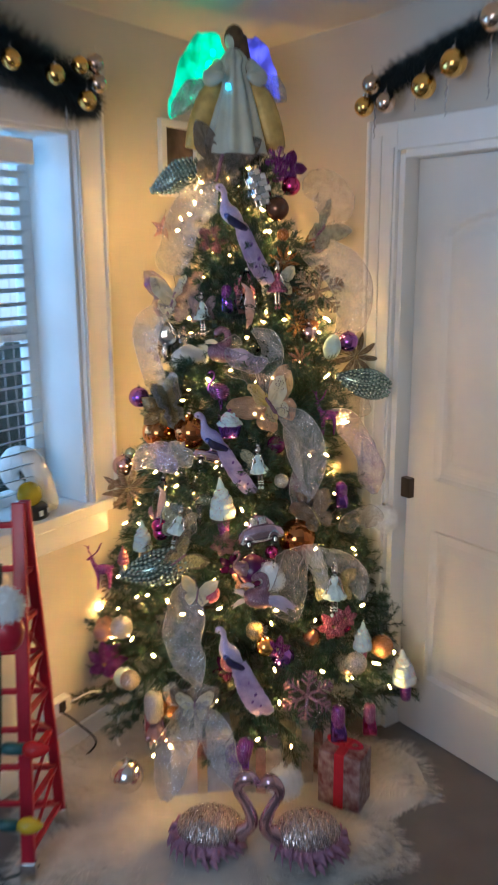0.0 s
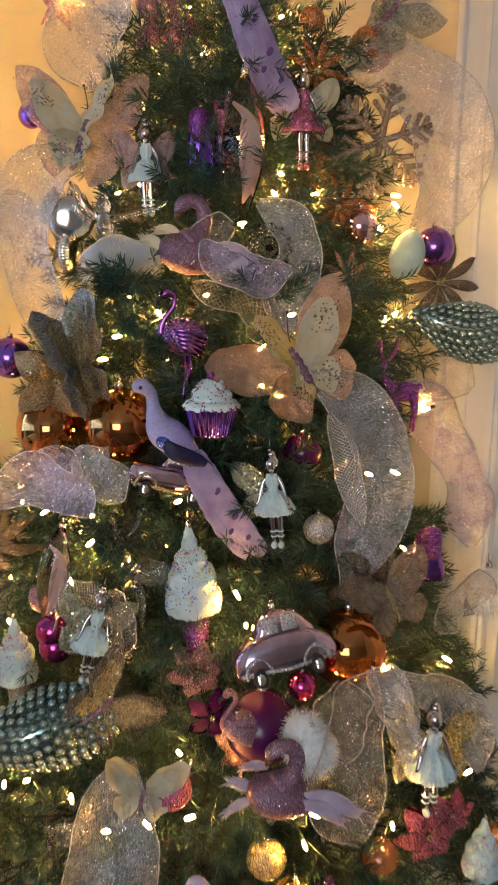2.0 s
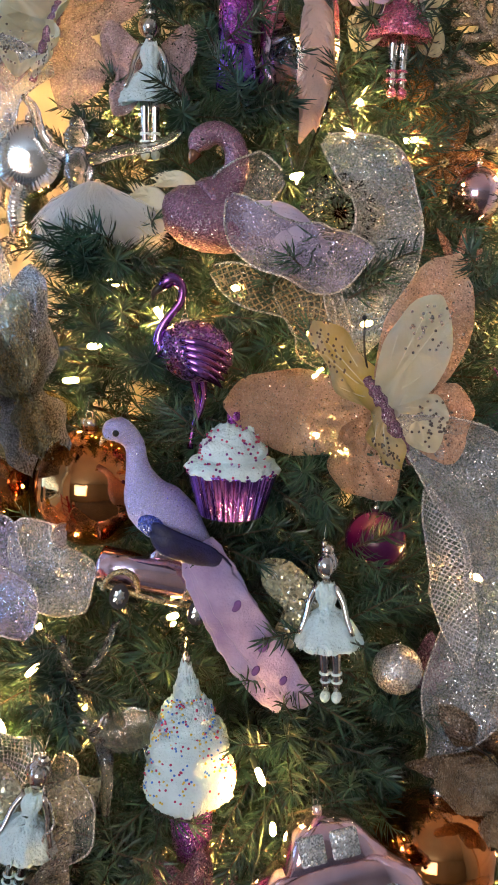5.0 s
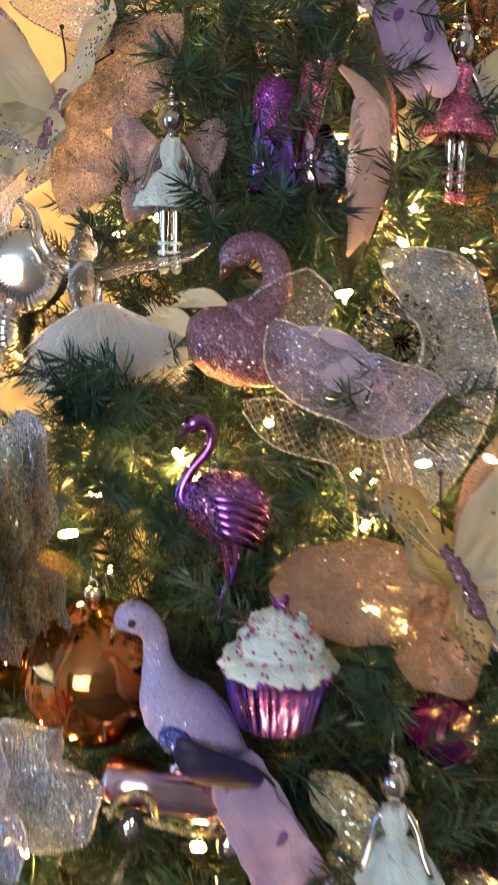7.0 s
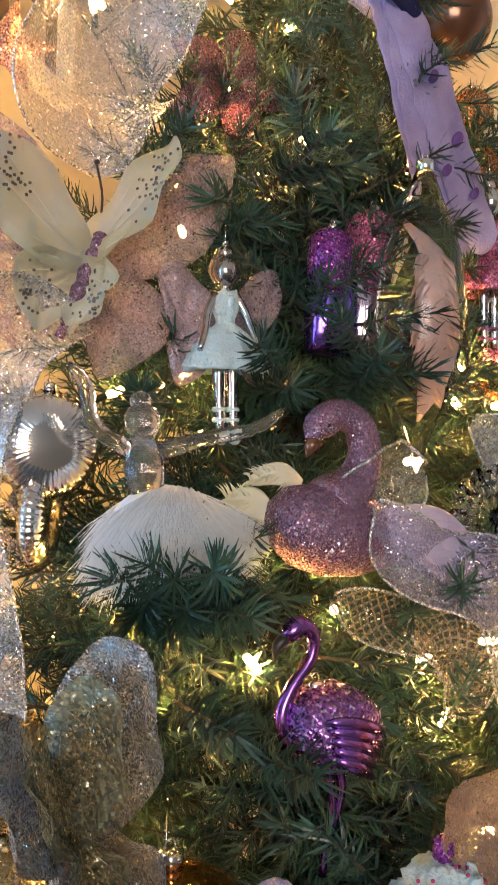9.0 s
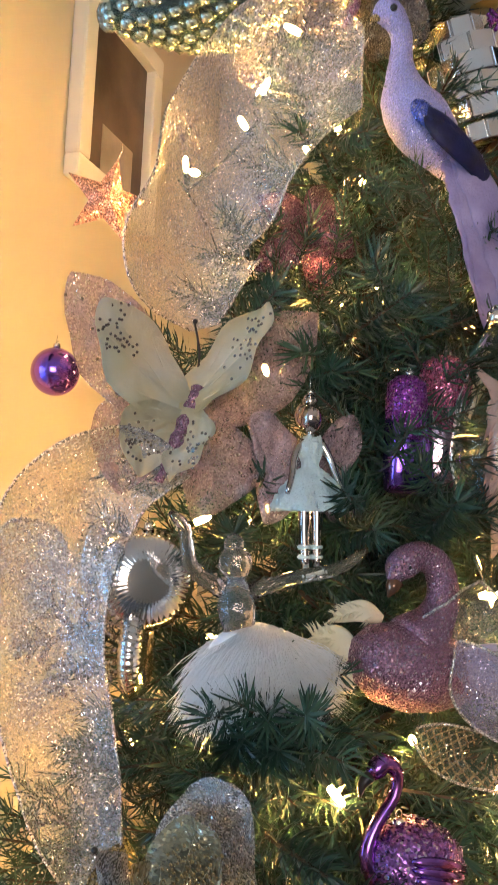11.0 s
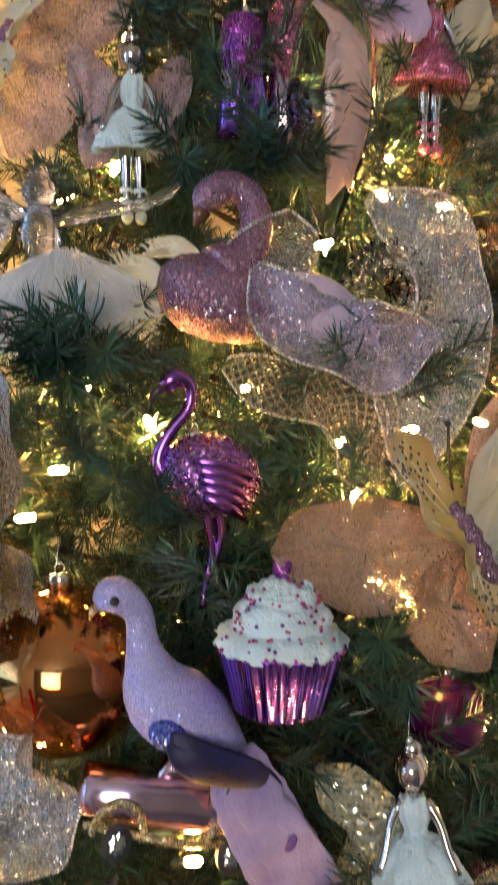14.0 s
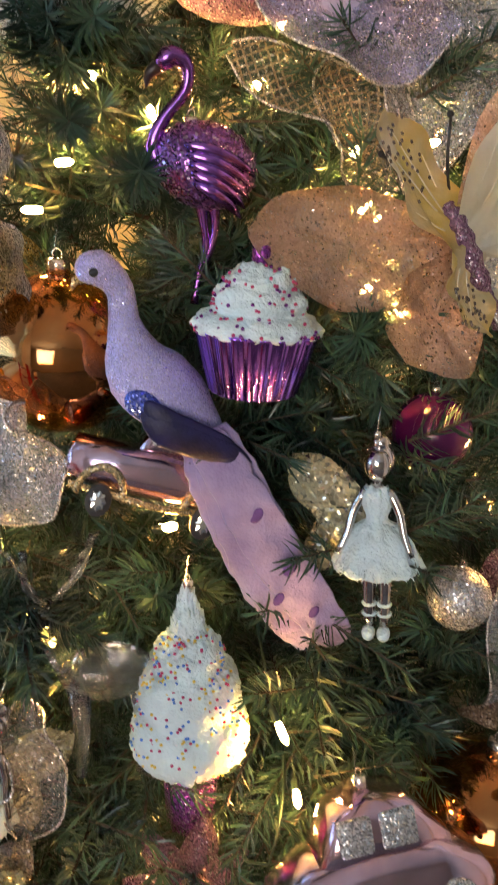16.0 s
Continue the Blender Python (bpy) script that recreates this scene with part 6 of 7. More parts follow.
ribbon([(0.402, 2.041, 1.224), (0.486, 2.158, 1.138), (0.536, 2.146, 1.033), (0.566, 2.142, 0.912)], 0.094, "ribbon_lilac", "pale lilac sheer ribbon tail")
ribbon([(0.418, 2.174, 1.299), (0.464, 2.160, 1.254), (0.541, 2.135, 1.200)], 0.092, "ribbon_warm", "champagne sheer ribbon at the side")
ribbon([(-0.250, 2.030, 1.033), (-0.191, 1.984, 1.091), (-0.130, 1.927, 1.084), (-0.099, 1.898, 1.055)], 0.069, "ribbon_lilac", "lilac sheer ribbon curl at the side")
ribbon([(-0.124, 1.967, 1.130), (-0.083, 1.931, 1.110), (-0.043, 1.914, 1.114)], 0.073, "ribbon", "silver sheer bow tail")
ribbon([(-0.198, 2.031, 1.075), (-0.153, 1.991, 1.098), (-0.125, 1.955, 1.068)], 0.071, "ribbon_lilac", "lilac sheer ribbon curl")
ribbon([(-0.094, 1.914, 0.951), (-0.130, 1.920, 0.910), (-0.126, 1.894, 0.850)], 0.053, "ribbon_net", "silver net ribbon")
ribbon([(-0.070, 1.898, 0.945), (-0.055, 1.877, 0.902), (-0.064, 1.865, 0.857)], 0.039, "ribbon_warm", "champagne sheer ribbon tail")
ribbon([(0.256, 1.814, 0.831), (0.250, 1.798, 0.786), (0.249, 1.777, 0.723)], 0.077, "ribbon_warm", "champagne sheer ribbon tail")
ribbon([(0.300, 1.834, 0.839), (0.335, 1.834, 0.796), (0.370, 1.826, 0.722)], 0.053, "ribbon_net", "silver net ribbon tail")
ribbon([(0.312, 2.199, 1.919), (0.363, 2.179, 1.938), (0.409, 2.168, 1.886), (0.397, 2.183, 1.814)], 0.115, "ribbon_warm", "cream sheer ribbon petals near the top")
ribbon([(-0.132, 1.680, 0.429), (-0.044, 1.651, 0.420), (0.033, 1.646, 0.447)], 0.077, "ribbon", "silver glitter bow low on the tree")
ribbon([(-0.052, 1.639, 0.408), (-0.095, 1.604, 0.268), (-0.129, 1.565, 0.122)], 0.111, "ribbon", "silver sheer bow tail")
ribbon([(-0.026, 1.633, 0.412), (0.042, 1.587, 0.298), (0.093, 1.545, 0.174)], 0.084, "ribbon", "silver sheer bow tail")
ribbon([(0.418, 1.902, 0.863), (0.504, 2.010, 0.885), (0.578, 2.113, 0.810)], 0.075, "ribbon_warm", "cream sheer ribbon at the side")

# ---- string lights ----
strings = thing("string_lights", TREE, "warm white mini lights on thin green wire, lit", "string lights")
bm = bmesh.new()
lathe(bm, [(0.0010, 0.015), (0.0025, 0.012), (0.0029, 0.006), (0.0024, 0.0), (0.0014, -0.001)], 10)
first_bulb = part("bulb", bm, M["bulb"], strings)
bm = bmesh.new()
lathe(bm, [(0.002, 0.0), (0.003, -0.002), (0.003, -0.012), (0.002, -0.014)], 10)
first_socket = part("socket", bm, M["wire"], first_bulb)
bulb_rng = random.Random(21)
spots = []


def light_at(x, y, z):
    spots.append(Vector((x, y, z)) - TREE)


light_at(-0.027, 2.112, 1.525)
light_at(0.122, 2.039, 1.467)
light_at(0.188, 2.081, 1.547)
light_at(0.183, 2.066, 1.512)
light_at(0.244, 2.107, 1.517)
light_at(-0.042, 2.053, 1.356)
light_at(-0.002, 2.022, 1.337)
light_at(0.076, 2.055, 1.360)
light_at(-0.068, 2.049, 1.296)
light_at(0.145, 1.966, 1.230)
light_at(0.023, 1.923, 1.067)
light_at(0.121, 1.860, 0.902)
light_at(-0.102, 1.968, 1.035)
light_at(0.101, 2.070, 1.566)
light_at(0.020, 2.170, 1.746)
light_at(0.069, 2.126, 1.724)
light_at(0.166, 2.129, 1.713)
light_at(-0.071, 2.174, 1.513)
light_at(0.131, 2.079, 1.587)
light_at(-0.021, 2.212, 1.924)
light_at(-0.088, 2.207, 1.835)
light_at(-0.017, 2.168, 1.652)
light_at(0.073, 2.225, 1.965)
light_at(0.068, 2.165, 1.832)
light_at(0.182, 2.191, 1.862)
light_at(0.106, 1.874, 0.947)
light_at(0.060, 1.900, 0.815)
light_at(0.400, 2.136, 1.332)
light_at(0.379, 2.123, 1.521)
light_at(0.360, 2.144, 1.474)
light_at(-0.139, 1.958, 0.943)
light_at(0.181, 1.967, 1.217)
light_at(-0.099, 1.953, 1.002)
light_at(0.250, 2.202, 1.775)
light_at(0.269, 2.199, 1.729)
light_at(0.402, 2.167, 1.505)
light_at(0.356, 2.186, 1.461)
light_at(0.395, 2.182, 1.321)
light_at(-0.227, 2.115, 1.017)
light_at(-0.175, 2.033, 1.026)
light_at(-0.240, 2.022, 0.850)
light_at(-0.238, 1.912, 0.635)
light_at(-0.132, 1.843, 0.655)
light_at(-0.076, 1.805, 0.619)
light_at(0.044, 1.785, 0.650)
light_at(0.209, 1.787, 0.642)
light_at(0.340, 1.815, 0.596)
light_at(0.514, 1.949, 0.587)
light_at(-0.170, 1.798, 0.477)
light_at(0.356, 1.768, 0.441)
light_at(0.598, 1.908, 0.312)
light_at(0.463, 1.813, 0.393)
light_at(0.564, 1.908, 0.391)
light_at(0.465, 2.130, 1.169)
light_at(0.500, 2.100, 0.705)
light_at(-0.189, 1.737, 0.282)
light_at(-0.172, 1.696, 0.189)
light_at(-0.121, 1.689, 0.233)
light_at(0.158, 1.662, 0.269)
light_at(0.259, 1.668, 0.241)
light_at(0.538, 1.885, 0.407)
light_at(0.626, 1.997, 0.384)
light_at(-0.308, 2.014, 0.666)
light_at(0.198, 1.774, 0.606)
light_at(0.087, 2.229, 2.049)
light_at(0.128, 2.211, 1.995)
light_at(0.488, 2.008, 0.756)
light_at(-0.250, 1.867, 0.510)
light_at(0.326, 2.003, 1.087)
light_at(0.127, 1.804, 0.671)
light_at(0.230, 2.209, 1.731)
light_at(-0.337, 1.975, 0.458)
light_at(-0.002, 1.730, 0.384)
light_at(0.027, 1.720, 0.367)
light_at(-0.079, 2.049, 1.262)
light_at(0.205, 2.060, 1.330)
light_at(0.223, 1.724, 0.363)
light_at(-0.027, 1.810, 0.627)
light_at(0.397, 1.895, 0.661)
light_at(-0.248, 2.099, 0.901)
light_at(0.383, 2.059, 1.076)
light_at(-0.261, 1.993, 0.694)
light_at(0.445, 2.170, 0.817)
light_at(0.149, 2.177, 1.900)
light_at(-0.301, 2.173, 0.802)
light_at(0.164, 2.040, 1.285)
light_at(-0.237, 2.003, 0.776)
light_at(0.067, 1.915, 0.847)
light_at(-0.200, 1.905, 0.641)
light_at(0.420, 2.100, 0.929)
light_at(-0.100, 2.022, 1.149)
light_at(-0.316, 1.998, 0.554)
light_at(-0.233, 2.188, 1.024)
light_at(-0.057, 1.931, 0.972)
light_at(0.289, 2.086, 1.371)
light_at(0.261, 2.049, 1.340)
light_at(0.341, 1.905, 0.795)
light_at(0.219, 1.838, 0.743)
light_at(0.026, 1.826, 0.722)
light_at(-0.316, 1.913, 0.393)
light_at(0.052, 2.190, 1.891)
light_at(0.090, 2.065, 1.401)
light_at(-0.190, 2.213, 1.168)
light_at(-0.360, 1.979, 0.403)
light_at(-0.397, 2.146, 0.488)
light_at(0.207, 1.751, 0.462)
light_at(0.150, 2.060, 1.318)
light_at(-0.064, 2.080, 1.370)
light_at(0.204, 2.194, 1.799)
light_at(-0.039, 2.135, 1.884)
light_at(-0.092, 2.135, 1.803)
light_at(-0.052, 2.135, 1.850)
light_at(-0.007, 2.135, 1.945)
light_at(0.034, 2.135, 1.987)
# the far side of the tree, towards the corner
for k in range(44):
    z = 0.45 + 1.5 * (k + 0.5) / 44
    a = radians(30 + 128 * ((k * 0.618034) % 1))
    spots.append(Vector((math.cos(a) * RX * reach(z) * 0.98, math.sin(a) * RY * reach(z) * 0.98, z)))
for k, p in enumerate(spots):
    m = Matrix.Translation(p) @ pose(0, 0, 0, bulb_rng.uniform(30, 130), bulb_rng.uniform(-60, 60), bulb_rng.uniform(-70, 70))
    if k == 0:
        first_bulb.matrix_basis = m
        continue
    b = share("bulb", first_bulb, strings, m)
    share("socket", first_socket, b, Matrix())
order = sorted(spots, key=lambda q: (round(q.z * 9), q.x if round(q.z * 9) % 2 else -q.x))
bm = bmesh.new()
tube(bm, [q + Vector((0, 0.012, -0.006)) + Vector((noise.noise(q * 9) * 0.02, 0.015, 0)) for q in smooth_path(order, len(order) * 5)], 0.0012, 4)
part("wire", bm, M["wire"], strings)

# ---- tree topper, picture, garlands ----
M.update({
    "satin": surface("ivory_satin", (0.50, 0.54, 0.46), 0.35, vary=0.08, scale=20, bump=0.1, sheen=0.3),
    "gold_cloth": surface("gold_cloth", (0.52, 0.38, 0.12), 0.4, 0.2, vary=0.2, scale=30, bump=0.3),
    "hair": surface("brown_hair", (0.10, 0.06, 0.03), 0.55, vary=0.3, scale=60, bump=0.4),
    "wing_lit": glow("green_lit_fibre_wing", (0.08, 0.80, 0.48), 0.55, 24),
    "led_green": glow("green_led", (0.02, 1.0, 0.25), 6.0),
    "wing_blue": glow("blue_lit_fibre_wing", (0.22, 0.22, 0.95), 0.5, 24),
    "led_cyan": glow("cyan_led", (0.1, 0.7, 1.0), 2.5),
    "wing_white": sheer("white_sheer_wing", (0.72, 0.76, 0.72), 0.6),
})
a, b, c, d, e, f, g, h = [bmesh.new() for _ in range(8)]
lathe(a, rounded([(0.27, -0.52), (0.255, -0.45), (0.19, -0.2), (0.13, 0.02), (0.095, 0.14), (0.11, 0.2), (0.05, 0.28)], 24), 72, None, 0.09, 11)
bumpy(a, 6, 0.05)
ball(a, (-0.02, 0, 0.35), 0.062, 0.9, 0.95, 1.15)
for sg in (-1, 1):
    tube(a, smooth_path([(0.12 * sg, 0, 0.18), (0.2 * sg, -0.1, 0.05), (0.1 * sg, -0.2, 0.06)], 8), [0.05, 0.055, 0.06, 0.065, 0.06, 0.055, 0.05, 0.04, 0.03], 10)
    tube(b, smooth_path([(0.13 * sg, -0.05, 0.05), (0.24 * sg, -0.06, -0.15), (0.32 * sg, -0.06, -0.48)], 8), [0.04, 0.06, 0.075, 0.085, 0.09, 0.095, 0.1, 0.1, 0.09], 10, 0.4)
ball(c, (0.0, 0.02, 0.37), 0.085, 0.95, 0.95, 1.2)
tube(c, [(0.05, 0.02, 0.38), (0.085, 0.0, 0.2), (0.07, 0.0, 0.05)], [0.05, 0.05, 0.02], 8)
wing_shape(d, [(-0.05, 0.10), (-0.10, 0.34), (-0.26, 0.41), (-0.40, 0.26), (-0.50, -0.02), (-0.52, -0.20), (-0.36, -0.12), (-0.20, 0.02)], 0.02, -0.04, 0.10, 0.10)
wing_shape(e, [(-0.2, 0.08), (-0.40, 0.04), (-0.52, -0.2), (-0.36, -0.14)], 0.02, -0.04, 0.09)
wing_shape(e, [(0.2, 0.1), (0.36, 0.08), (0.42, -0.1), (0.26, -0.08)], 0.02, -0.04, 0.02)
wing_shape(f, [(0.06, 0.12), (0.10, 0.34), (0.22, 0.36), (0.32, 0.18), (0.36, -0.06), (0.2, 0.04)], 0.02, -0.04, 0.10, 0.10)
ball(g, (-0.2, -0.02, 0.16), 0.035)
ball(g, (-0.17, 0.0, 0.26), 0.025)
ball(h, (-0.06, -0.17, -0.02), 0.025)
merged("angel_topper", [(a, M["satin"]), (b, M["gold_cloth"]), (c, M["hair"]), (d, M["wing_lit"]), (e, M["wing_white"]), (f, M["wing_blue"]), (g, M["led_green"]), (h, M["led_cyan"])],
       (0.09, 2.20, 2.24), 0.395, "ivory satin angel tree topper with green and blue lit wings", "tree topper", group="")

picture = thing("picture_frame", (0, 0, 0), "white framed picture of plain brown shapes on the wall", "picture")
U0, U1, Z0, Z1 = 0.290, 0.512, 1.925, 2.190
slab_part("frame_rail", on_left, U0, U1, Z1 - 0.028, Z1, 0, 0.022, M["trim"], picture, 0.004)
slab_part("frame_rail", on_left, U0, U1, Z0, Z0 + 0.028, 0, 0.022, M["trim"], picture, 0.004)
slab_part("frame_rail", on_left, U0, U0 + 0.028, Z0 + 0.028, Z1 - 0.028, 0, 0.022, M["trim"], picture, 0.004)
slab_part("frame_rail", on_left, U1 - 0.028, U1, Z0 + 0.028, Z1 - 0.028, 0, 0.022, M["trim"], picture, 0.004)
M["print"] = surface("dark_brown_print", (0.06, 0.045, 0.04), 0.4, vary=0.6, scale=9, bump=0, other=(0.16, 0.12, 0.10))
M["print_pale"] = surface("pale_print", (0.42, 0.38, 0.34), 0.5, vary=0.2, scale=20, bump=0)
slab_part("print", on_left, U0 + 0.028, U1 - 0.028, Z0 + 0.028, Z1 - 0.028, 0.002, 0.008, M["print"], picture, 0)
slab_part("print_shape", on_left, U0 + 0.06, U1 - 0.075, Z0 + 0.028, Z0 + 0.10, 0.0082, 0.0092, M["print_pale"], picture, 0)


def garland(name, at, pts, thick, label, n, seed):
    rr = random.Random(seed)
    path = smooth_path([at(u, dd, z) for u, dd, z in pts], 60)
    ob = thing(name, path[30], label, "garland")
    o = path[30]
    bm = bmesh.new()
    tube(bm, [p - o for p in path], 0.012, 7)
    part("stem", bm, M["dark_needle"], ob)
    verts, faces = [], []
    for k in range(n):
        s = rr.random() * 59.9
        i = int(s)
        p = path[i].lerp(path[i + 1], s - i) - o
        taper = min(1, 0.35 + 4 * min(s, 60 - s) / 60)
        dr = Vector((rr.gauss(0, 1), rr.gauss(0, 1), rr.gauss(0, 1) - 0.15)).normalized()
        ln = thick * taper * rr.uniform(0.6, 1.25)
        w = dr.orthogonal().normalized() * 0.0012
        u = dr.cross(w)
        j = len(verts)
        verts.extend((p + w, p - w * 0.5 + u, p - w * 0.5 - u, p + dr * ln + Vector((0, 0, -0.01))))
        faces.extend(((j, j + 1, j + 3), (j + 1, j + 2, j + 3), (j + 2, j, j + 3)))
    tagged(mesh_part("needles", verts, faces, M["dark_needle"], ob), kind="stuff")
    return ob


garland("window_garland", on_left, [(1.75, 0.07, 2.36), (1.45, 0.09, 2.32), (1.25, 0.08, 2.285), (1.05, 0.08, 2.23), (0.90, 0.07, 2.175)], 0.105, "dark frosted pine garland over the window", 14000, 1)
garland("door_garland", on_right, [(0.80, 0.05, 2.215), (0.92, 0.06, 2.265), (1.08, 0.06, 2.30), (1.22, 0.06, 2.335), (1.45, 0.06, 2.38), (1.7, 0.06, 2.39)], 0.058, "dark frosted pine garland over the door", 10000, 2)


def wall_bauble(at, u, dd, z, size, mat, label):
    p = at(u, dd, z)
    ob = thing("bauble", p, label, "bauble", "baubles on the garlands")
    bm = bmesh.new()
    ball(bm, (0, 0, 0), size / 2, u=26, v=16)
    part("globe", bm, mat, ob)
    bm = bmesh.new()
    lathe(bm, [(size * 0.09, size * 0.48), (size * 0.09, size * 0.56), (size * 0.05, size * 0.6)], 12)
    tube(bm, [(0, 0, size * 0.58), (0.003, 0, size * 0.72), (0, 0.01, size * 0.9)], 0.001, 5)
    part("cap", bm, M["cap"], ob)


for u, z, s, mt in ((1.145, 2.22, 0.056, "gold"), (1.047, 2.259, 0.05, "gold"), (0.985, 2.273, 0.054, "champagne"), (0.977, 2.22, 0.056, "champagne"), (1.024, 2.167, 0.056, "gold"), (1.30, 2.235, 0.054, "gold")):
    wall_bauble(on_left, u, 0.17, z, s, M[mt], "shiny gold bauble on the window garland" if mt == "gold" else "champagne bauble on the window garland")
for u, z, s, mt in ((0.833, 2.176, 0.062, "gold"), (0.927, 2.177, 0.062, "champagne"), (0.863, 2.238, 0.06, "champagne"), (1.081, 2.202, 0.074, "gold"), (1.19, 2.247, 0.078, "gold"), (1.321, 2.34, 0.072, "champagne")):
    wall_bauble(on_right, u, 0.11, z, s, M[mt], "shiny gold bauble on the door garland" if mt == "gold" else "champagne bauble on the door garland")
for at, u, dd, z, ln in ((on_right, 0.86, 0.09, 2.15, 0.07), (on_right, 1.03, 0.09, 2.21, 0.07), (on_right, 1.15, 0.09, 2.20, 0.09), (on_right, 1.30, 0.09, 2.28, 0.14), (on_left, 1.06, 0.12, 2.13, 0.06)):
    p = at(u, dd, z)
    ob = thing("tinsel_icicle", p, "thin silver tinsel icicle hanging from the garland", "icicle", "icicles on the garlands")
    bm = bmesh.new()
    tube(bm, [(0, 0, 0.02)] + [(0.003 * math.sin(k * 2.1), 0.003 * math.cos(k * 2.1), -ln * k / 8) for k in range(9)], [0.002] + [0.0035 - 0.0003 * k for k in range(9)], 6)
    part("strand", bm, M["silver_glitter"], ob)

# ---- on the window sill ----
SILL = WZ0 + 0.006
p = on_left(1.075, -0.10, SILL)
figure = thing("sculpture", p, "white glazed abstract sculpture on the window sill", "sculpture")
bm = bmesh.new()
tube(bm, smooth_path([(0.09, 0, 0.012), (0.05, 0, 0.05), (0.02, 0, 0.13), (-0.02, 0, 0.21), (-0.075, 0, 0.22), (-0.11, 0, 0.17), (-0.09, 0, 0.11), (-0.05, 0, 0.10)], 22), [0.012, 0.03, 0.04, 0.045, 0.05, 0.052, 0.055, 0.055, 0.055, 0.055, 0.055, 0.055, 0.055, 0.055, 0.052, 0.05, 0.046, 0.042, 0.038, 0.034, 0.03, 0.026, 0.02], 14, 0.7)
lathe(bm, [(0.10, 0.0), (0.105, 0.01), (0.07, 0.035), (0.045, 0.08), (0.03, 0.12)], 24, pose(-0.01, 0, 0))
part("glazed_body", bm, M["white_plastic"], figure)
figure.matrix_world = Matrix.Translation(p) @ Matrix.Scale(0.78, 4)
p = on_left(1.15, -0.045, SILL)
globe = thing("snow_globe", p, "small yellow snow globe on a black and white base", "snow globe")
bm = bmesh.new()
lathe(bm, [(0.058, 0.0), (0.06, 0.008), (0.056, 0.034), (0.048, 0.042)], 28)
part("base", bm, M["black"], globe)
for k in range(9):
    bm = bmesh.new()
    an = 2 * math.pi * k / 9
    box(bm, -0.007, 0.007, -0.002, 0.002, -0.008, 0.010, 0.001)
    bmesh.ops.transform(bm, matrix=pose(0.0585 * math.cos(an), 0.0585 * math.sin(an), 0.02, 0, 0, math.degrees(an) + 90), verts=bm.verts[:])
    part("base_tile", bm, M["white_plastic"], globe, "small white tile")
bm = bmesh.new()
ball(bm, (0, 0, 0.075), 0.042, u=26, v=16)
M["yellow_glass"] = surface("yellow_glass", (0.80, 0.62, 0.04), 0.06, glass=0.6, bump=0, vary=0.1)
part("globe_glass", bm, M["yellow_glass"], globe)

# ---- red ladder with large bulbs ----
def beam(bm, p, q, w, dpt=None):
    p, q = Vector(p), Vector(q)
    dr = (q - p).normalized()
    x = dr.cross(Vector((0, 1, 0))).normalized()
    y = x.cross(dr)
    dpt = dpt or w
    vs = box(bm, -w / 2, w / 2, -dpt / 2, dpt / 2, 0, (q - p).length, min(w, dpt) * 0.12)
    m = Matrix((x, y, dr)).transposed().to_4x4()
    m.translation = p
    for v in {v for v in vs if v.is_valid}:
        v.co = m @ v.co


ladder = thing("decorative_ladder", (-0.5, 1.5, 0), "small red metal ladder with crossed braces, standing on the fur", "ladder")
L0 = Vector((-0.5, 1.5, 0))
FOOT_A, TOP_A = Vector((-0.450, 1.603, 0.03)), Vector((-0.485, 1.55, 1.075))
FOOT_B, TOP_B = Vector((-0.490, 1.36, 0.03)), Vector((-0.496, 1.53, 1.075))
FOOT_C, TOP_C = Vector((-0.80, 1.60, 0.03)), Vector((-0.72, 1.55, 1.06))
for p, q, w in ((FOOT_A, TOP_A, 0.030), (FOOT_B, TOP_B, 0.036), (FOOT_C, TOP_C, 0.026)):
    bm = bmesh.new()
    beam(bm, p - L0, q - L0, w, 0.02)
    rail = part("rail", bm, M["red"], ladder)
    bm = bmesh.new()
    beam(bm, p - L0 + Vector((0, 0, -0.03)), p - L0 + (q - p) * 0.045, w * 1.25, 0.026)
    part("foot", bm, M["silver"], rail, "worn grey metal foot")
steps = [0.06 + 0.125 * k for k in range(8)]
for k, s in enumerate(steps):
    for (f0, t0), (f1, t1) in (((FOOT_A, TOP_A), (FOOT_B, TOP_B)), ((FOOT_A, TOP_A), (FOOT_C, TOP_C))):
        bm = bmesh.new()
        beam(bm, f0.lerp(t0, s) - L0, f1.lerp(t1, s) - L0, 0.015, 0.015)
        part("rung", bm, M["red"], ladder)
        if k < 5 and f1 is FOOT_B:
            for s0, s1 in ((s, s + 0.125), (s + 0.125, s)):
                bm = bmesh.new()
                beam(bm, f0.lerp(t0, s0) - L0, f1.lerp(t1, s1) - L0, 0.010, 0.008)
                part("brace", bm, M["red"], ladder)
plush = thing("plush_ornament", (-0.482, 1.30, 0.85), "red and white plush ornament hung on the ladder", "plush")
rr = random.Random(6)
bm = bmesh.new()
ball(bm, (0, 0, 0.03), 0.035, u=18, v=12)
fur_cloud(bm, (0, 0, 0.03), 0.036, 0.036, 0.034, 1500, 0.022, rr, 0.4, 0.0012)
part("white_trim", bm, M["white_plush"], plush)
bm = bmesh.new()
ball(bm, (0, 0, -0.045), 0.045, 1, 0.9, 1.2, 20, 14)
part("red_cloth", bm, M["red"], plush)
M["bulb_yellow"] = surface("yellow_translucent_bulb", (0.85, 0.60, 0.04), 0.12, glass=0.35, bump=0, vary=0.1)
M["bulb_red"] = surface("red_translucent_bulb", (0.70, 0.03, 0.03), 0.12, glass=0.3, bump=0, vary=0.1)
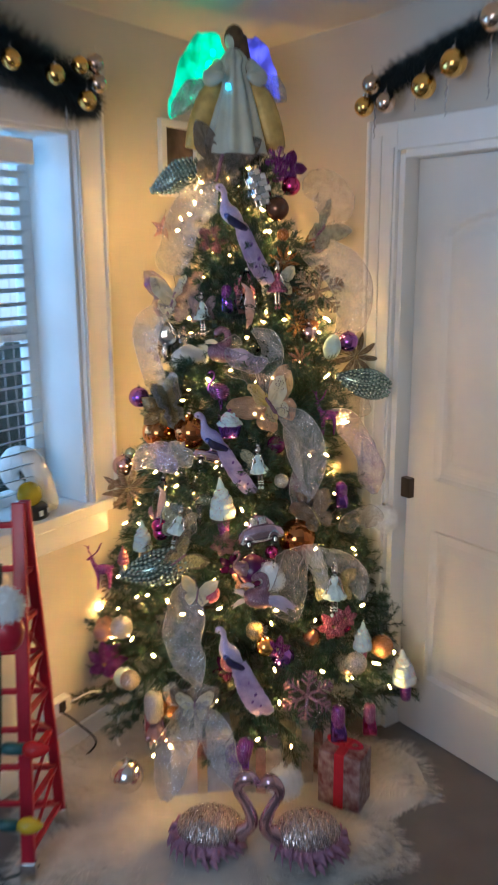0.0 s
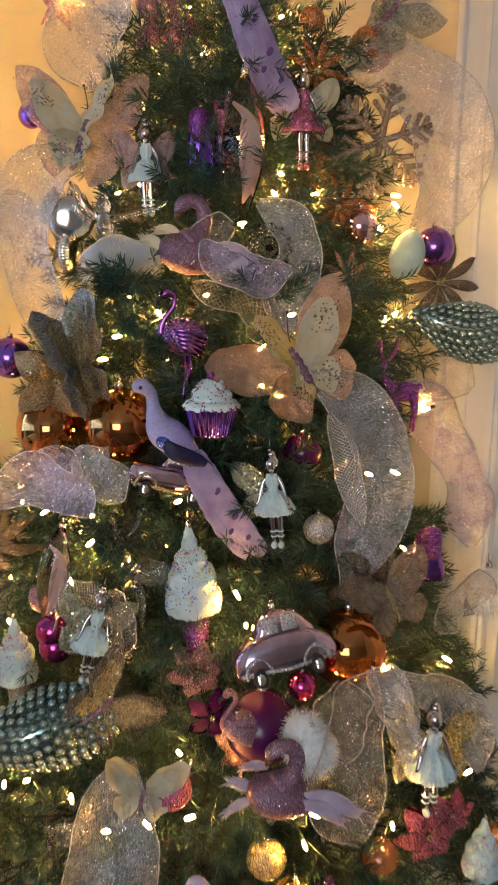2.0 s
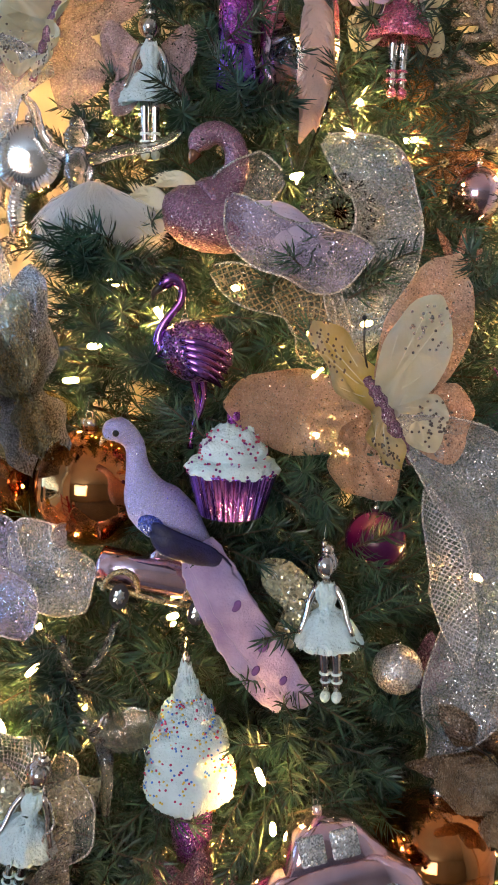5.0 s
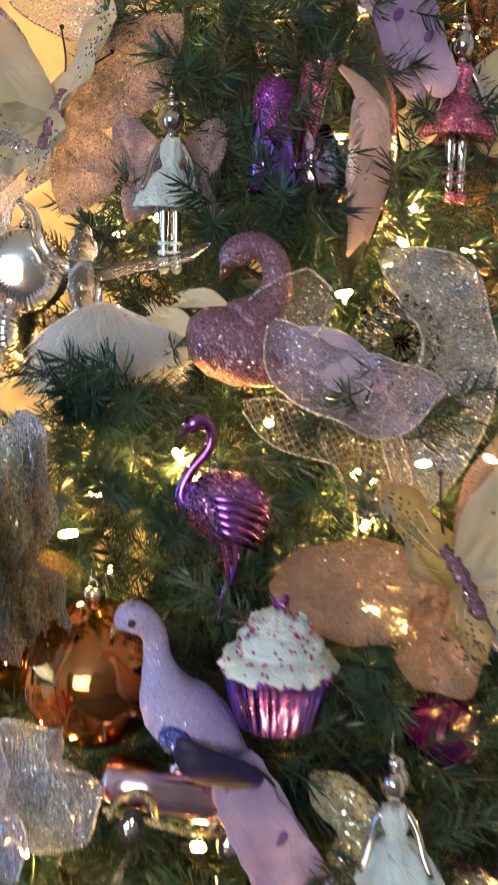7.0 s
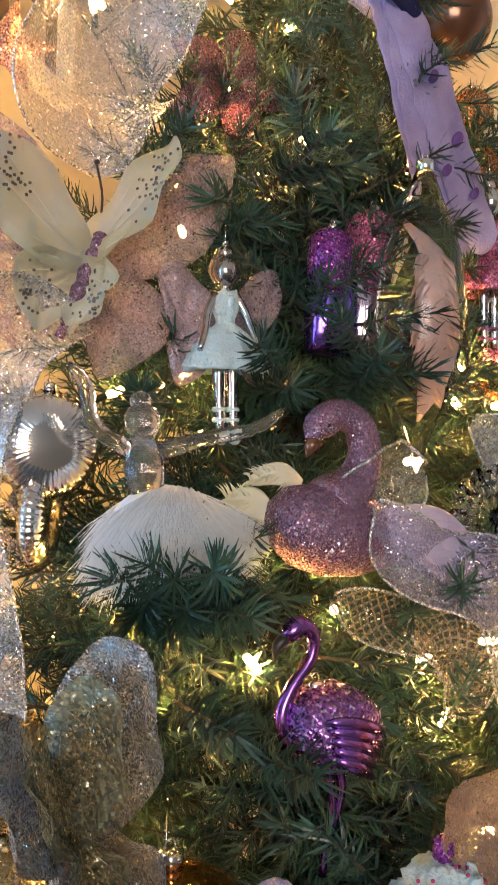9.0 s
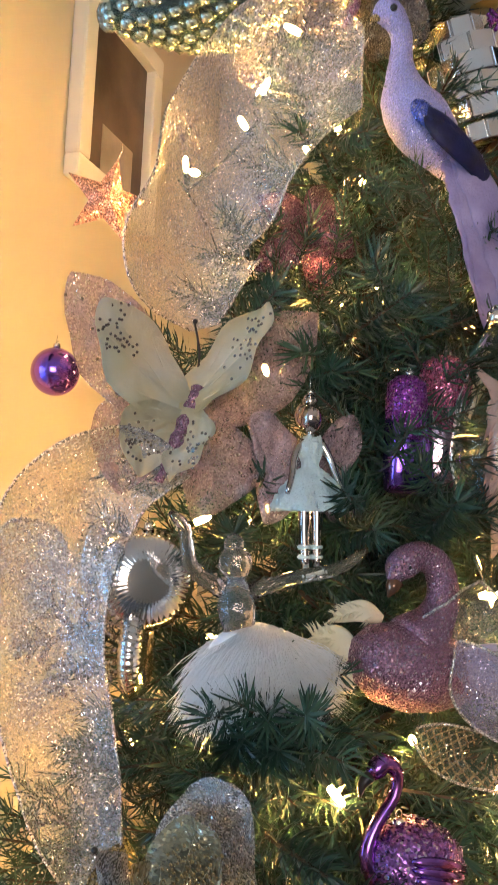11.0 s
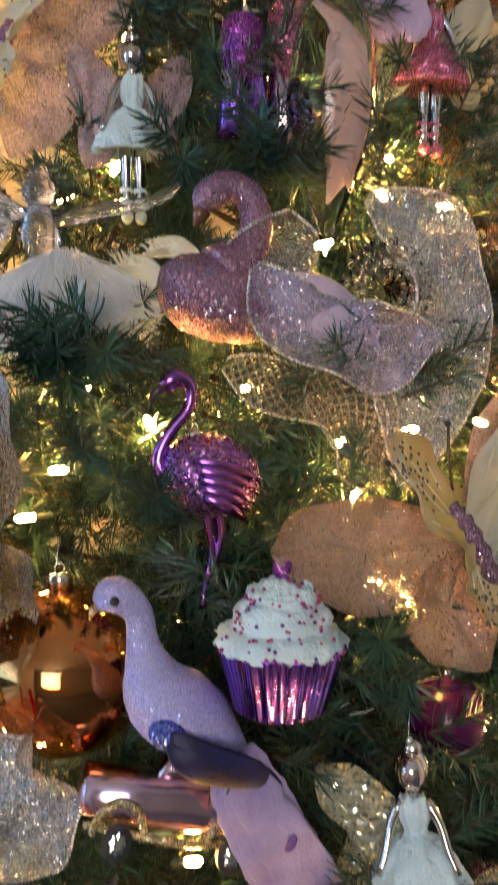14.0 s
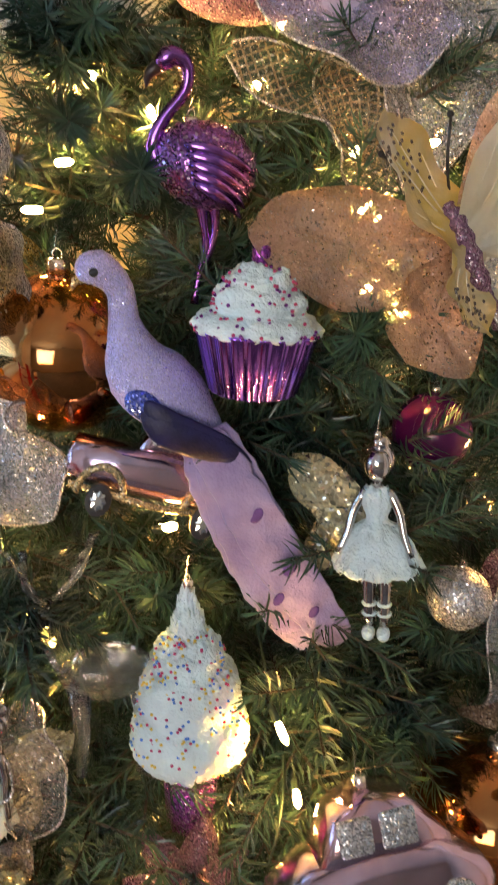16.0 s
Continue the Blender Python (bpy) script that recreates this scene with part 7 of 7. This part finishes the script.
M["teal"] = surface("dark_teal_socket", (0.03, 0.10, 0.10), 0.35, vary=0.2, bump=0.05)
big = thing("large_bulb_string", (-0.585, 1.47, 0.2), "string of large coloured bulbs on green wire beside the ladder", "string lights")
O = Vector((-0.585, 1.47, 0.2))
bm = bmesh.new()
tube(bm, [Vector(q) - O for q in smooth_path([(-0.515, 1.40, 0.95), (-0.50, 1.29, 0.75), (-0.515, 1.28, 0.488), (-0.545, 1.28, 0.261), (-0.55, 1.29, 0.1), (-0.53, 1.36, 0.035), (-0.47, 1.40, 0.035)], 44)], 0.004, 8)
part("wire", bm, M["wire"], big)
for x, z, mt in ((-0.535, 0.261, "bulb_yellow"), (-0.505, 0.488, "bulb_red")):
    m = pose(x - O.x + 0.012, 1.28 - O.y, z - O.z, 0, 92, 0) @ Matrix.Scale(1.2, 4)
    bm = bmesh.new()
    lathe(bm, [(0.012, -0.012), (0.014, 0.0), (0.013, 0.03), (0.010, 0.032)], 18, m)
    soc = part("socket", bm, M["teal"], big)
    bm = bmesh.new()
    lathe(bm, [(0.009, 0.03), (0.017, 0.042), (0.019, 0.055), (0.015, 0.072), (0.006, 0.086), (0.001, 0.089)], 20, m, 0.03, 8)
    part("bulb", bm, M[mt], soc, "large coloured faceted bulb")

# ---- socket box and cables on the window wall ----
p = on_left(1.15, 0.0, 0.215)
outlet = thing("socket_box", p, "white plug box with a blue light on the wall", "socket")
bm = bmesh.new()
box(bm, -0.055, 0.055, -0.018, 0.018, -0.028, 0.028, 0.005)
turn_l = math.degrees(math.atan2(LEFT.y, LEFT.x))
bmesh.ops.transform(bm, matrix=pose(0, 0, 0, 0, 0, turn_l) @ pose(0, 0.018, 0), verts=bm.verts[:])
part("housing", bm, M["white_plastic"], outlet)
M["led_blue"] = glow("blue_led", (0.1, 0.2, 1.0), 12)
bm = bmesh.new()
q = -LEFT_OUT * 0.037 + LEFT * 0.04
ball(bm, (q.x, q.y, -0.012), 0.006)
part("indicator", bm, M["led_blue"], outlet, "small lit blue indicator")
bm = bmesh.new()
box(bm, -0.014, 0.014, -0.004, 0.004, -0.018, 0.018, 0.002)
q = -LEFT_OUT * 0.037 - LEFT * 0.012
bmesh.ops.transform(bm, matrix=Matrix.Translation((q.x, q.y, 0.004)) @ pose(0, 0, 0, 0, 0, turn_l), verts=bm.verts[:])
part("switch", bm, M["black"], outlet, "black rocker switch")
for nm, mt, pts in (("black_cable", "black", [on_left(1.14, 0.035, 0.20), on_left(1.10, 0.06, 0.15), on_left(1.05, 0.10, 0.06), Vector((-0.47, 1.93, 0.012)), Vector((-0.53, 1.88, 0.010)), Vector((-0.42, 1.93, 0.010)), Vector((-0.33, 2.03, 0.012))]),
                    ("white_cable", "white_plastic", [on_left(1.09, 0.03, 0.215), on_left(1.0, 0.06, 0.22), on_left(0.93, 0.10, 0.16), Vector((-0.33, 2.0, 0.03)), Vector((-0.2, 2.1, 0.012))]),
                    ("thin_cable", "black", [Vector((-0.52, 1.42, 0.012)), Vector((-0.50, 1.50, 0.012)), Vector((-0.53, 1.58, 0.012)), Vector((-0.60, 1.7, 0.012)), Vector((-0.62, 1.88, 0.012))])):
    o = pts[0]
    ob = thing(nm, o, nm.replace("_", " ") + " lying loose by the wall", "cable")
    bm = bmesh.new()
    tube(bm, [q - o for q in smooth_path(pts, 40)], 0.0038 if nm != "thin_cable" else 0.0025, 8)
    part("cord", bm, M[mt], ob)

# ---- under the tree ----
rr = random.Random(12)
skirt = thing("fur_rug", (0.0, 1.75, 0), "shaggy white fur tree skirt spread round the tree", "rug")
bm = bmesh.new()
rim_n = 56


def rug_reach(an):
    return 0.66 + 0.05 * math.sin(3 * an + 0.6) + 0.05 * math.sin(7 * an) + 0.03 * math.sin(13 * an + 2)


rings = []
for s, z in ((1.0, 0.004), (0.94, 0.022), (0.6, 0.034), (0.25, 0.036)):
    rings.append([bm.verts.new((1.0 * rug_reach(2 * math.pi * k / rim_n) * s * math.cos(2 * math.pi * k / rim_n), 0.86 * rug_reach(2 * math.pi * k / rim_n) * s * math.sin(2 * math.pi * k / rim_n), z + 0.012 * noise.noise(Vector((k * 0.7, s * 5, 1))))) for k in range(rim_n)])
for ra, rb in zip(rings, rings[1:]):
    for k in range(rim_n):
        bm.faces.new((ra[k], ra[(k + 1) % rim_n], rb[(k + 1) % rim_n], rb[k]))
bm.faces.new(rings[-1])
part("backing", bm, M["fur"], skirt)
verts, faces = [], []
for k in range(26000):
    an, s = rr.random() * 2 * math.pi, math.sqrt(rr.random()) * 1.03
    r = rug_reach(an) * s
    p = Vector((r * math.cos(an), 0.86 * r * math.sin(an), 0.02 if s < 0.93 else 0.004))
    flow = 2.5 * noise.noise(p * 6)
    dr = Vector((math.cos(an + flow) * 0.9, math.sin(an + flow) * 0.9, rr.uniform(0.35, 0.9))).normalized()
    ln = rr.uniform(0.03, 0.055)
    w = dr.orthogonal().normalized() * 0.0014
    u = dr.cross(w)
    j = len(verts)
    mid = p + dr * ln * 0.6
    tip = mid + (dr + Vector((0, 0, -0.7))).normalized() * ln * 0.5
    verts.extend((p + w, p - w * 0.5 + u, p - w * 0.5 - u, tip))
    faces.extend(((j, j + 1, j + 3), (j + 1, j + 2, j + 3), (j + 2, j, j + 3)))
tagged(mesh_part("fur", verts, faces, M["fur"], skirt), kind="stuff")
M["bead"] = glitter("rose_silver_beads", (0.62, 0.48, 0.44), 320, 0.75, 0.2, 1.0)
M["mauve_feather"] = surface("mauve_feather", (0.40, 0.20, 0.28), 0.8, vary=0.25, scale=30, bump=0.5, fine=260)
for x, y, sg in ((0.035, 1.47, 1), (0.275, 1.45, -1)):
    ob = thing("floor_swan", (x, y, 0.035), "beaded rose swan decoration with a white neck, on the fur", "swan decoration", "swans under the tree")
    bm = bmesh.new()
    ball(bm, (-0.02 * sg, 0, 0.075), 0.085, 1.15, 0.9, 0.62, 26, 16)
    part("body", bm, M["bead"], ob)
    bm = bmesh.new()
    ball(bm, (-0.03 * sg, 0, 0.04), 0.09, 1.15, 0.95, 0.42, 24, 14)
    part("feather_base", bm, M["mauve_feather"], ob, "ruffled mauve feather base")
    for k in range(44):
        bm = bmesh.new()
        an = 2 * math.pi * k / 44 + 0.1 * math.sin(k * 3)
        o = Vector((-0.03 * sg + 0.085 * math.cos(an), 0.072 * math.sin(an), 0.04 + 0.018 * math.sin(k * 2.3)))
        tube(bm, [o, o + Vector((0.018 * math.cos(an), 0.018 * math.sin(an), 0.004)), o + Vector((0.034 * math.cos(an + 0.4), 0.034 * math.sin(an + 0.4), -0.016))], [0.012, 0.012, 0.002], 6, 0.3)
        part("feather", bm, M["mauve_feather"], ob)
    bm = bmesh.new()
    tube(bm, smooth_path([(0.05 * sg, -0.02, 0.06), (0.10 * sg, -0.03, 0.11), (0.085 * sg, -0.03, 0.17), (0.06 * sg, -0.03, 0.22), (0.085 * sg, -0.03, 0.255), (0.125 * sg, -0.03, 0.235)], 20), [0.028, 0.027, 0.025, 0.023, 0.021, 0.019, 0.018, 0.017, 0.016, 0.015, 0.015, 0.015, 0.015, 0.016, 0.018, 0.021, 0.023, 0.022, 0.018, 0.013, 0.008], 12)
    neck = part("neck", bm, M["rose_foil"], ob, "slender pearly pink neck")
    bm = bmesh.new()
    ball(bm, (0.10 * sg, -0.05, 0.252), 0.0045, u=8, v=6)
    part("eye", bm, M["black"], neck)
M["wrap_red"] = surface("red_white_wrap", (0.16, 0.02, 0.03), 0.4, vary=0.3, scale=40, bump=0.05, other=(0.34, 0.28, 0.27))
M["wrap_grey"] = surface("grey_silver_wrap", (0.30, 0.28, 0.27), 0.35, 0.3, vary=0.3, scale=22, bump=0.05)
M["wrap_sheer"] = surface("frosted_wrap", (0.46, 0.44, 0.42), 0.35, vary=0.2, scale=14, bump=0.05)


def gift(x, y, w, dd, hgt, rot, mat, ribbon_mat, label):
    ob = thing("gift_box", (x, y, 0.03), label, "gift box", "gifts under the tree", turn=(0, 0, rot))
    bm = bmesh.new()
    box(bm, -w / 2, w / 2, -dd / 2, dd / 2, 0, hgt, 0.004)
    part("wrapped_box", bm, M[mat], ob, smooth=False)
    bm = bmesh.new()
    box(bm, -0.016, 0.016, -dd / 2 - 0.003, dd / 2 + 0.003, -0.0, hgt + 0.003, 0.001)
    part("ribbon_band", bm, M[ribbon_mat], ob, smooth=False)
    for sg in (-1, 1):
        bm = bmesh.new()
        tube(bm, smooth_path([(0, 0, hgt), (0.03 * sg, 0, hgt + 0.03), (0.055 * sg, 0, hgt + 0.018), (0.03 * sg, 0, hgt + 0.004), (0, 0, hgt + 0.004)], 14), 0.008, 6, 0.3)
        part("bow_loop", bm, M[ribbon_mat], ob)


gift(0.43, 1.70, 0.14, 0.10, 0.185, -28, "wrap_red", "red", "red and white patterned gift box with a red ribbon")
gift(0.345, 1.83, 0.11, 0.10, 0.20, 8, "wrap_grey", "silver", "grey wrapped gift box under the tree")
gift(-0.03, 1.80, 0.20, 0.16, 0.20, 6, "wrap_sheer", "silver", "pale frosted gift box behind the bow tails")
gift(0.17, 1.78, 0.14, 0.12, 0.17, -5, "wrap_grey", "rose_foil", "silver grey gift box behind the swans")
